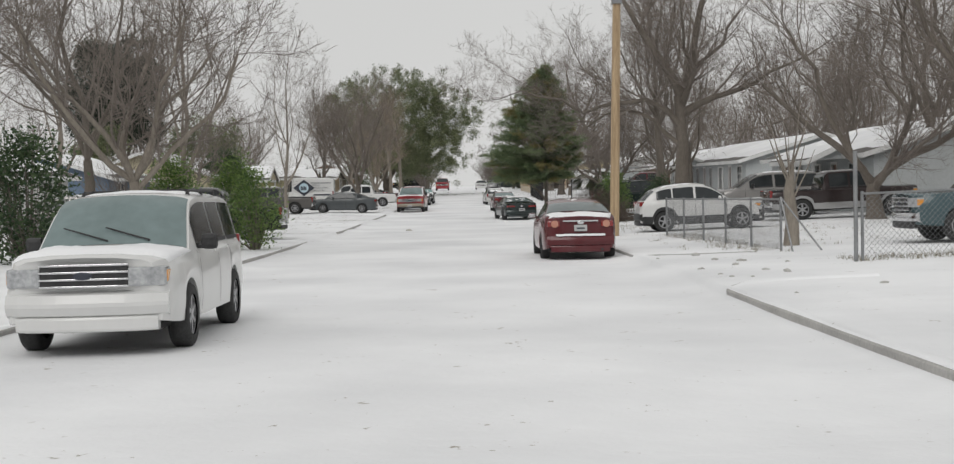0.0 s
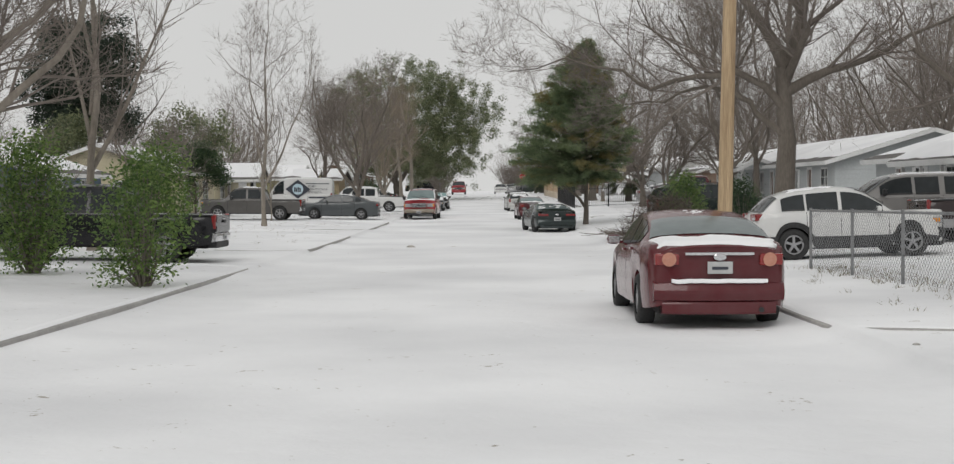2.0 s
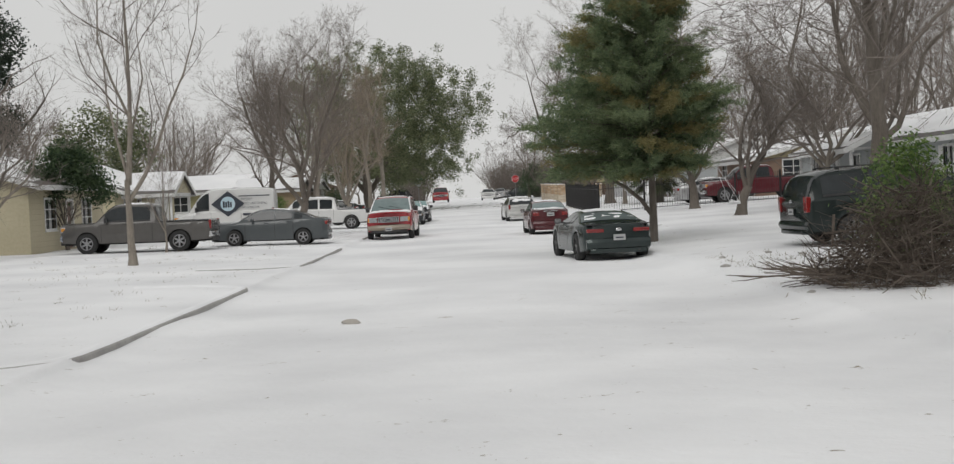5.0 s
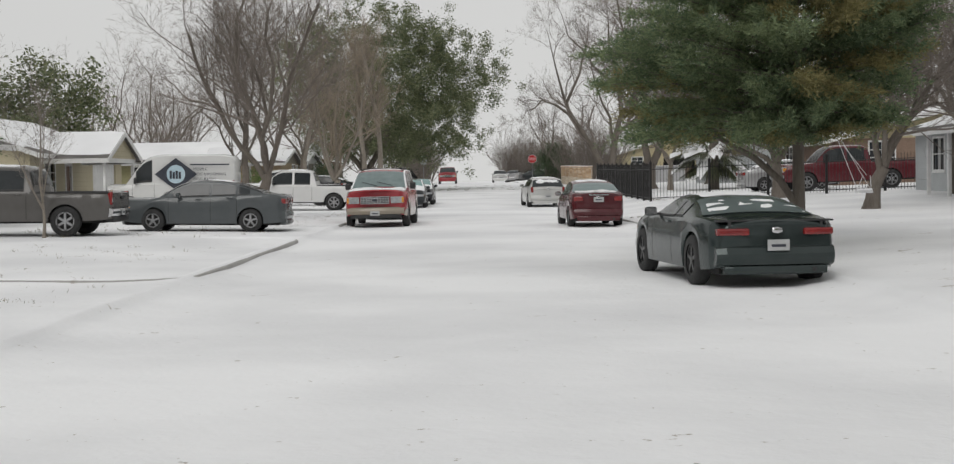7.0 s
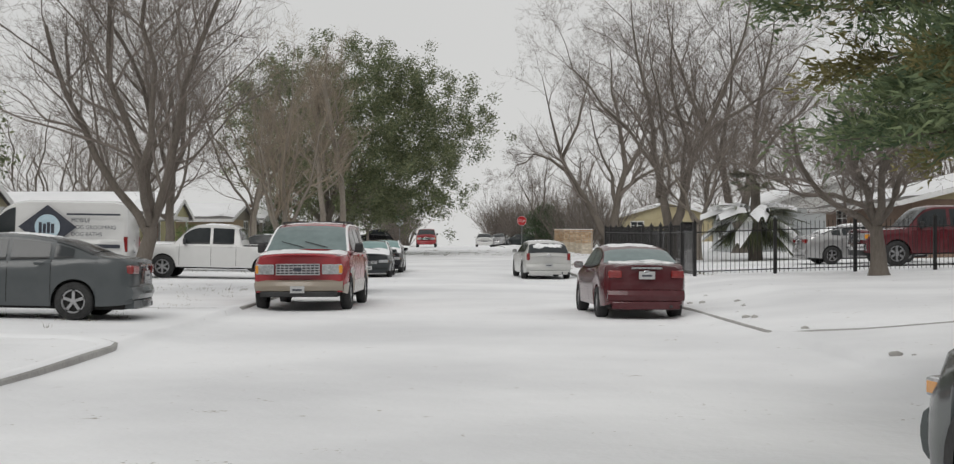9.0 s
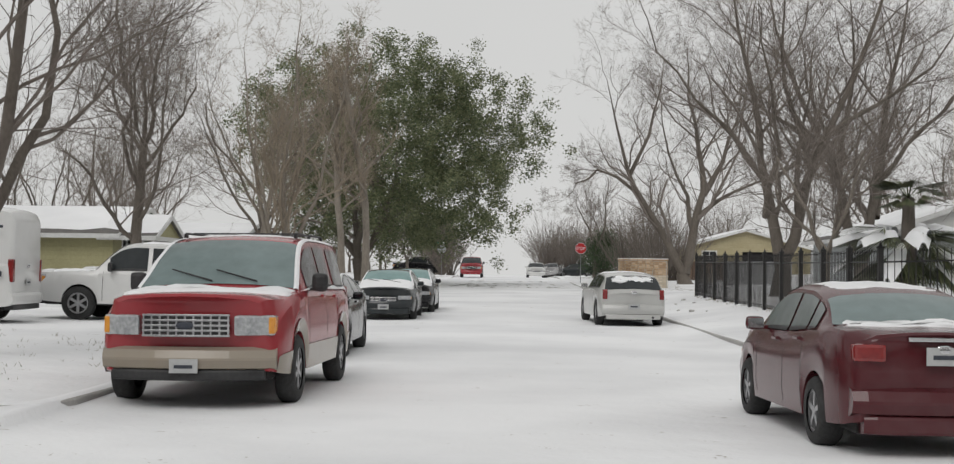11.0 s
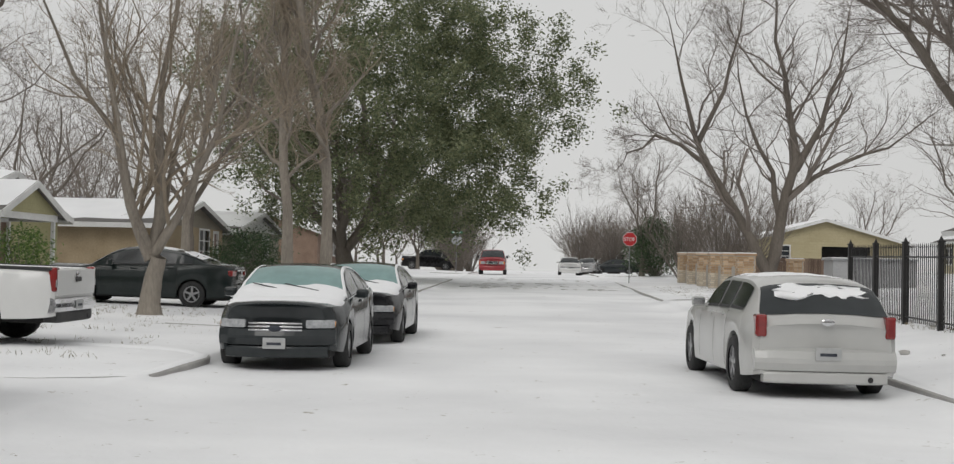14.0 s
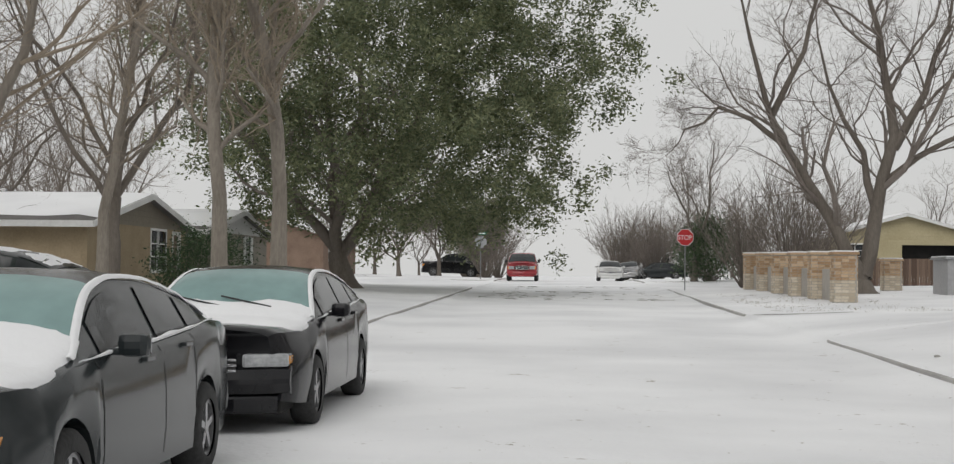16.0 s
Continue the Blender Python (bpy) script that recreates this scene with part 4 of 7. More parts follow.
        tail_z=1.15, tail_size=(0.14, 0.5), tail_wrap=0.10, head_z=0.90, head_size=(0.36, 0.30), head_wrap=0.4, bumper_z=(0.40, 0.70), grille=(0.80, 0.9, 0.3), plate_z=0.9, wiper_y=1, dark_mirror=True, mirror_h=0.28),
}


def park(x, y, heading=0.0, lift=None):
    """The pose of a parked vehicle: heading 0 faces up the street, 180 down it, 90 into a left drive. It stands level with the ground under its wheels."""
    a = radians(heading)
    f = Vector((-math.sin(a), math.cos(a)))
    r = Vector((f.y, -f.x))
    zf, zb = land(x + f.x * 1.4, y + f.y * 1.4), land(x - f.x * 1.4, y - f.y * 1.4)
    zr, zl = land(x + r.x * 0.8, y + r.y * 0.8), land(x - r.x * 0.8, y - r.y * 0.8)
    pitch = math.degrees(math.atan2(zf - zb, 2.8))
    roll = math.degrees(math.atan2(zl - zr, 1.6))
    return Matrix.Translation((x, y, (zf + zb + zr + zl) / 4 - 0.012)) @ Matrix.Rotation(a, 4, "Z") @ Matrix.Rotation(radians(pitch), 4, "X") @ Matrix.Rotation(radians(roll), 4, "Y")


# ---- trees and plants ----
class Wood:
    """Collects tapering tubes."""

    def __init__(self):
        self.v, self.f = [], []

    def limb(self, pts, radii, sides):
        base = len(self.v)
        n = len(pts)
        ref = Vector((0.31, 0.17, 0.93))
        for i, p in enumerate(pts):
            d = (pts[min(i + 1, n - 1)] - pts[max(i - 1, 0)])
            d.normalize()
            a = d.cross(ref)
            if a.length < 0.1:
                a = d.cross(Vector((1, 0, 0)))
            a.normalize()
            b = d.cross(a)
            r = radii[i]
            for s in range(sides):
                t = 2 * math.pi * s / sides
                c, w = math.cos(t) * r, math.sin(t) * r
                self.v.append((p.x + a.x * c + b.x * w, p.y + a.y * c + b.y * w, p.z + a.z * c + b.z * w))
        for i in range(n - 1):
            for s in range(sides):
                q = (s + 1) % sides
                o = base + i * sides
                self.f.append((o + s, o + q, o + sides + q, o + sides + s))


def bare_tree(rng, height, trunk_r, spread=0.9, forks=(3, 5), levels=5, trunk_part=0.28, twigs=1.0, lean=(0, 0), droop=0.0, gnarl=0.22, ribbon=4, reach=1.0, arms=(), leader=0, fine=0.0048):
    """Trunk and crown of a leafless tree: forked limbs, branches and, from the level ribbon on, flat hair-thin twigs."""
    trunk, crown = Wood(), Wood()

    def grow(p, d, length, r, level):
        n = (7, 7, 5, 3, 2, 1)[level]
        pts, rad = [p.copy()], [r]
        q, dd = p.copy(), d.copy()
        end = r * (0.62 if level == 0 else (0.42 if level < 3 else 0.35))
        w = gnarl * (0.35 if level == 0 else 1.0)
        up = (0.02, 0.10, 0.09, 0.06, 0.03, 0.0)[level] - droop * (level > 1)
        for i in range(n):
            dd = dd + Vector((rng.gauss(0, w), rng.gauss(0, w), rng.gauss(0, w * 0.7) + up))
            dd.normalize()
            q = q + dd * (length / n)
            pts.append(q.copy())
            rad.append(lerp(r, end, (i + 1) / n))
        if level == 0:
            rad[0] *= 1.45
            rad[1] *= 1.12
        if level >= ribbon:
            s = dd.cross(Vector((rng.gauss(0, 1), rng.gauss(0, 1), rng.gauss(0, 1)))).normalized()
            o = len(crown.v)
            for pt, rr in zip(pts, rad):
                crown.v.append(pt + s * rr)
                crown.v.append(pt - s * rr)
            for i in range(n):
                k = o + 2 * i
                crown.f.append((k, k + 1, k + 3, k + 2))
        else:
            (trunk if level <= 1 else crown).limb(pts, rad, (9, 7, 5, 3, 3, 3)[level])
        if level >= levels:
            return
        if level == 0:
            k = rng.randint(*forks)
            turn = rng.uniform(0, 6.28)
            rest = height - q.z + p.z
            for i in range(0 if arms else k):
                a = turn + 6.283 * i / k + rng.uniform(-0.4, 0.4)
                tilt = rng.uniform(0.35, 0.8) * spread
                nd = Vector((math.cos(a) * math.sin(tilt), math.sin(a) * math.sin(tilt), math.cos(tilt)))
                j = n - rng.choice((0, 0, 1))
                grow(pts[j], nd, rest * rng.uniform(0.55, 0.75) * reach, rad[j] * rng.uniform(0.55, 0.75), 1)
            for i in range(leader):
                a = turn + 2.4 * i + rng.uniform(-0.3, 0.3)
                f = lerp(0.38, 0.95, i / max(1, leader - 1))
                j = min(n - 1, int(f * n))
                tilt = rng.uniform(0.75, 1.05) * spread
                nd = Vector((math.cos(a) * math.sin(tilt), math.sin(a) * math.sin(tilt), math.cos(tilt)))
                grow(pts[j].lerp(pts[j + 1], f * n - j), nd, height * rng.uniform(0.30, 0.42) * reach, rad[j] * rng.uniform(0.38, 0.52), 1)
            for line, r0 in arms:
                bend, br = [Vector(w_) for w_ in line], []
                m_ = len(bend) - 1
                ln = sum((bend[i + 1] - bend[i]).length for i in range(m_))
                fine_line = []
                for i in range(m_):
                    fine_line += [bend[i], bend[i].lerp(bend[i + 1], 0.5) + Vector((rng.gauss(0, 0.08), rng.gauss(0, 0.08), rng.gauss(0, 0.08)))]
                fine_line.append(bend[m_])
                br = [lerp(r0, r0 * 0.07, (i / (2 * m_)) ** 0.85) for i in range(2 * m_ + 1)]
                trunk.limb(fine_line, br, 8)
                sprout(fine_line, br, max(3.0, ln * 0.72), 1)
            return
        sprout(pts, rad, length, level)

    def sprout(pts, rad, length, level):
        n = len(pts) - 1
        count = int({1: rng.randint(9, 12), 2: rng.randint(8, 10), 3: rng.randint(6, 8), 4: rng.randint(2, 4)}[level] * (twigs if level > 1 else max(1.0, n / 8)))
        for i in range(count):
            f = rng.uniform(0.15, 1.0) if i else 1.0
            j = min(n - 1, int(f * n))
            base = pts[j].lerp(pts[j + 1], f * n - j) if f < 1 else pts[n]
            along = (pts[min(n, j + 1)] - pts[j]).normalized()
            side = Vector((rng.gauss(0, 1), rng.gauss(0, 1), rng.gauss(0, 0.6) + 0.25))
            side = (side - along * side.dot(along)).normalized()
            ang = rng.uniform(0.40, 1.0)
            nd = along * math.cos(ang) + side * math.sin(ang)
            ln = length * rng.uniform(0.40, 0.64) * (1.08 - 0.40 * f)
            grow(base, nd, max(0.28, ln), max(fine, lerp(rad[j], rad[j + 1], 0.5) * rng.uniform(0.36, 0.52)), level + 1)

    grow(Vector((0, 0, -0.15)), Vector((lean[0], lean[1], 1)).normalized(), height * trunk_part, trunk_r, 0)
    return trunk, crown


def make_tree(rng, m, label, group="bare street trees", bark="bark", twig="twig", **kw):
    t, c = bare_tree(rng, **kw)
    e = thing("tree", m, label, "tree", group)
    mesh_object("trunk", t.v, t.f, M[bark], e, smooth=True)
    mesh_object("crown", c.v, c.f, M[twig], e)
    return e


def leaf_cloud(rng, centres, per, size, spread, flat=0.6, leaves=1):
    """Small two-triangle leaves scattered round centres."""
    v, f = [], []
    for c in centres:
        for _ in range(per):
            p = Vector(c) + Vector((rng.gauss(0, spread), rng.gauss(0, spread), rng.gauss(0, spread * flat)))
            a = Vector((rng.gauss(0, 1), rng.gauss(0, 1), rng.gauss(0, 0.7))).normalized()
            b = a.cross(Vector((rng.gauss(0, 1), rng.gauss(0, 1), rng.gauss(0, 1)))).normalized()
            s = size * rng.uniform(0.6, 1.3)
            o = len(v)
            v += [p - a * s, p + b * s * 0.42, p + a * s, p - b * s * 0.42]
            f.append((o, o + 1, o + 2, o + 3))
    return v, f


def cedar_tree(rng, m, label, height=8.5, radius=2.9, clear=2.1, off=(0, 0)):
    """A dense cone of feathery sprays on tiers of slightly rising branches."""
    e = thing("cedar_tree", m, label, "tree")
    w = Wood()
    pts = [Vector((0.05 * math.sin(i), 0.04 * i % 0.2, -0.15 + height * 0.97 * i / 8)) for i in range(9)]
    w.limb(pts, [0.155, 0.112, 0.10, 0.09, 0.08, 0.07, 0.05, 0.035, 0.015], 8)
    w.limb([Vector(p) for p in ((0.02, 0.03, 0.75), (-0.30, 0.04, 1.25), (-0.75, 0.06, 1.65), (-1.35, 0.10, 2.0), (-2.0, 0.12, 2.4))], [0.075, 0.068, 0.058, 0.045, 0.025], 8)
    bl = Wood()
    v, f, v2, f2 = [], [], [], []
    wide = 0.22
    for i in range(330):
        t = rng.random() ** 1.15
        z = clear + 0.35 + (height - clear - 0.45) * t
        env = radius * ((1.0 - ((t - wide) / (1 - wide)) ** 1.35) if t > wide else 0.72 + 0.28 * t / wide) * rng.uniform(0.74, 1.10)
        env = max(env, 0.14)
        a = rng.uniform(0, 6.283)
        d = Vector((math.cos(a), math.sin(a), 0.12 + 0.75 * t))
        base = Vector((0, 0, max(1.6, z - env * (0.22 + 0.30 * t))))
        d = d + Vector((off[0], off[1], 0)) * (1 - t) / max(env, 1.0)
        br = [base]
        for k in range(1, 6):
            br.append(base + d * (env * k / 5) + Vector((rng.gauss(0, 0.05), rng.gauss(0, 0.05), -0.16 * env * (k / 5) ** 2 * (1 - t) + rng.gauss(0, 0.04))))
        bl.limb(br, [0.035 * (1.1 - t), 0.028, 0.022, 0.016, 0.010, 0.005], 4)
        bronze = rng.random() < 0.20
        for k in range(int(8 + env * 12)):
            s = rng.random() ** 0.6
            j = min(4, int(s * 5))
            p = br[j].lerp(br[j + 1], s * 5 - j)
            cv, cf = (v2, f2) if bronze and s > 0.45 else (v, f)
            out = (Vector((d.x, d.y, 0.15)).normalized() + Vector((rng.gauss(0, 0.55), rng.gauss(0, 0.55), rng.gauss(0.05, 0.35)))).normalized()
            reach = rng.uniform(0.22, 0.48)
            for _ in range(46):
                u = rng.random()
                q = p + out * (reach * u) + Vector((rng.gauss(0, 0.055), rng.gauss(0, 0.055), rng.gauss(0, 0.045) - 0.06 * u * u))
                dd = (out + Vector((rng.gauss(0, 0.5), rng.gauss(0, 0.5), rng.gauss(0.0, 0.45)))).normalized()
                bb = dd.cross(Vector((rng.gauss(0, 1), rng.gauss(0, 1), rng.gauss(0, 1)))).normalized()
                ss = rng.uniform(0.05, 0.10)
                o = len(cv)
                cv += [q - bb * ss * 0.14, q + bb * ss * 0.14, q + dd * ss]
                cf.append((o, o + 1, o + 2))
    mesh_object("trunk", w.v, w.f, M["bark"], e, smooth=True)
    mesh_object("limb_wood", bl.v, bl.f, M["bark"], e)
    mesh_object("crown", v, f, M["cedar"], e)
    mesh_object("bronzed_sprays", v2, f2, M["cedar_brown"], e, "bronze-tinged winter foliage")
    return e


def leafy_tree(rng, m, label, height, radius, leaf="oak_leaf", trunk_r=0.35, trunk_part=0.22, clump=0.5, per=80, size=0.11, centres=None, lobes=14, name="live_oak", density=1.0, bark="bark", shift=(0, 0)):
    """An evergreen: forked trunk and an uneven crown made of lobes of leaf clumps with gaps between them."""
    e = thing(name, m, label, "tree")
    t, c = bare_tree(rng, height * 0.92, trunk_r, spread=1.05, forks=(4, 5), levels=4, trunk_part=trunk_part, twigs=0.7, ribbon=3)
    mesh_object("trunk", t.v, t.f, M[bark], e, smooth=True)
    mesh_object("limb_wood", c.v, c.f, M["twig"], e)
    zc = height * (0.5 + trunk_part * 0.5)
    cs = []
    for i in range(lobes):
        a, b = rng.uniform(0, 6.283), rng.uniform(-0.75, 1.0)
        rr = math.sqrt(max(0.0, 1 - min(1, abs(b)) ** 2.2))
        L = Vector((math.cos(a) * radius * rr * rng.uniform(0.45, 0.85), math.sin(a) * radius * rr * rng.uniform(0.45, 0.85), zc + b * (height - zc) * 0.82))
        L = L + Vector((shift[0], shift[1], 0)) * (0.6 + 0.4 * rng.random())
        lr = radius * rng.uniform(0.26, 0.42)
        for _ in range(int(16 * density)):
            d = Vector((rng.gauss(0, 1), rng.gauss(0, 1), rng.gauss(0, 1))).normalized() * lr * rng.uniform(0.55, 1.05)
            d.z *= 0.95
            cs.append(L + d)
    v, f = leaf_cloud(rng, cs, per, size, clump * 0.46, 0.95)
    mesh_object("crown", v, f, M[leaf], e)
    return e


def bush(rng, m, label, w, h, leaf="bush_leaf", n=60, per=45, size=0.055, name="shrub", stems=True, group="", upright=0.0):
    e = thing(name, m, label, "shrub", group)
    wd = Wood()
    cs = []
    for i in range(n):
        a = rng.uniform(0, 6.283)
        z = h * (0.08 + 0.86 * rng.random())
        prof = w / 2 * (math.sin(math.pi * min(1, (z / h) * 0.8 + 0.2)) ** 0.6) * rng.uniform(0.45, 1.0)
        p = Vector((math.cos(a) * prof, math.sin(a) * prof, z))
        cs.append(p)
        if i % 2 == 0:
            b0 = Vector((p.x * 0.12, p.y * 0.12, -0.08))
            wd.limb([b0, b0.lerp(p, 0.5) + Vector((0, 0, 0.08)), p], [0.02, 0.013, 0.004], 4)
    mesh_object("wood", wd.v, wd.f, M["twig"], e)
    v, f = leaf_cloud(rng, cs, per, size, 0.13 * max(w, h) / 1.6, 0.9)
    mesh_object("foliage", v, f, M[leaf], e)
    return e


def twiggy_shrub(rng, m, label, w, h, n=26, twig="twig_red", group="", name="shrub"):
    """A leafless many-stemmed shrub."""
    e = thing(name, m, label, "shrub", group)
    wd, tw = Wood(), Wood()
    for i in range(n):
        a, t = rng.uniform(0, 6.283), rng.uniform(0.05, 0.75)
        d = Vector((math.cos(a) * math.sin(t), math.sin(a) * math.sin(t), math.cos(t)))
        L = h * rng.uniform(0.7, 1.1)
        p = [Vector((0.08 * math.cos(a), 0.08 * math.sin(a), -0.08)) + d * (L * k / 4) * Vector((1, 1, 1)).x + Vector((rng.gauss(0, 0.03), rng.gauss(0, 0.03), 0)) for k in range(5)]
        wd.limb(p, [0.028, 0.022, 0.016, 0.010, 0.005], 4)
        for k in range(14):
            s = rng.uniform(0.25, 1.0)
            b = p[0].lerp(p[4], s)
            dd = (d + Vector((rng.gauss(0, 0.5), rng.gauss(0, 0.5), rng.gauss(0.1, 0.35)))).normalized()
            ln = h * rng.uniform(0.12, 0.34)
            e1 = b + dd * ln
            tw.limb([b, b.lerp(e1, 0.5) + Vector((rng.gauss(0, 0.04),) * 3), e1], [0.009, 0.006, 0.003], 3)
            for _ in range(4):
                d3 = (dd + Vector((rng.gauss(0, 0.6), rng.gauss(0, 0.6), rng.gauss(0.1, 0.4)))).normalized()
                bb = b.lerp(e1, rng.uniform(0.3, 1))
                sd_ = d3.cross(Vector((0.3, 0.2, 0.9))) * 0.004
                o = len(tw.v)
                tip = bb + d3 * ln * 0.6
                tw.v += [bb + sd_, bb - sd_, tip]
                tw.f.append((o, o + 1, o + 2))
    mesh_object("wood", wd.v, wd.f, M["bark"], e)
    mesh_object("crown", tw.v, tw.f, M[twig], e)
    return e


def ground_pose(x, y, turn=0.0, scale=1.0, dz=0.0):
    return Matrix.Translation((x, y, land(x, y) + dz)) @ Matrix.Rotation(radians(turn), 4, "Z") @ Matrix.Diagonal((scale, scale, scale, 1))


# ---- houses ----
def wall_mesh(bm, length, height, thick, holes, x0=0.0, z0=0.0, y0=0.0):
    """One connected slab along x with its outside face at y0 and real openings (x0, x1, z0, z1) through it."""
    xs = sorted({x0, x0 + length, *[round(h[0], 4) for h in holes], *[round(h[1], 4) for h in holes]})
    zs = sorted({z0, z0 + height, *[round(h[2], 4) for h in holes], *[round(h[3], 4) for h in holes]})
    nx, nz = len(xs) - 1, len(zs) - 1

    def solid(i, j):
        if not (0 <= i < nx and 0 <= j < nz):
            return False
        cx, cz = (xs[i] + xs[i + 1]) / 2, (zs[j] + zs[j + 1]) / 2
        return not any(h[0] < cx < h[1] and h[2] < cz < h[3] for h in holes)

    vs = {}

    def at(i, j, k):
        if (i, j, k) not in vs:
            vs[(i, j, k)] = bm.verts.new((xs[i], y0 + (thick if k else 0.0), zs[j]))
        return vs[(i, j, k)]

    for i in range(nx):
        for j in range(nz):
            if not solid(i, j):
                continue
            bm.faces.new((at(i, j, 0), at(i + 1, j, 0), at(i + 1, j + 1, 0), at(i, j + 1, 0)))
            bm.faces.new((at(i, j + 1, 1), at(i + 1, j + 1, 1), at(i + 1, j, 1), at(i, j, 1)))
            if not solid(i, j - 1):
                bm.faces.new((at(i, j, 1), at(i + 1, j, 1), at(i + 1, j, 0), at(i, j, 0)))
            if not solid(i, j + 1):
                bm.faces.new((at(i, j + 1, 0), at(i + 1, j + 1, 0), at(i + 1, j + 1, 1), at(i, j + 1, 1)))
            if not solid(i - 1, j):
                bm.faces.new((at(i, j, 0), at(i, j + 1, 0), at(i, j + 1, 1), at(i, j, 1)))
            if not solid(i + 1, j):
                bm.faces.new((at(i + 1, j, 1), at(i + 1, j + 1, 1), at(i + 1, j + 1, 0), at(i + 1, j, 0)))


def house_window(parent, mtx, x0, x1, z0, z1, shutters=False, bars=(1, 1), frame_mat=None):
    fm = frame_mat or M["white_paint"]
    bm = bmesh.new()
    nx, nz = bars[0] + 1, bars[1] + 1
    panes = [(lerp(x0, x1, i / nx) + 0.02 * (i > 0), lerp(x0, x1, (i + 1) / nx) - 0.02 * (i < nx - 1), lerp(z0, z1, j / nz) + 0.02 * (j > 0), lerp(z0, z1, (j + 1) / nz) - 0.02 * (j < nz - 1)) for i in range(nx) for j in range(nz)]
    wall_mesh(bm, x1 - x0 + 0.16, z1 - z0 + 0.18, 0.09, panes, x0 - 0.08, z0 - 0.09, -0.03)
    w = part("window", bm, fm, parent)
    w.matrix_basis = mtx
    box_part("pane", w, M["glass_house"], x0, x1, 0.08, 0.10, z0, z1)
    box_part("sill", w, fm, x0 - 0.10, x1 + 0.10, -0.07, 0.03, z0 - 0.13, z0 - 0.09)
    if shutters:
        for a, b in ((x0 - 0.08 - 0.38, x0 - 0.085), (x1 + 0.085, x1 + 0.46)):
            bm = bmesh.new()
            add_box(bm, a, b, -0.035, -0.005, z0 - 0.05, z1 + 0.05)
            for k in range(9):
                zz = lerp(z0, z1, (k + 0.5) / 9)
                add_box(bm, a + 0.05, b - 0.05, -0.048, -0.034, zz - 0.03, zz + 0.02)
            part("shutter", bm, fm, w)
    return w


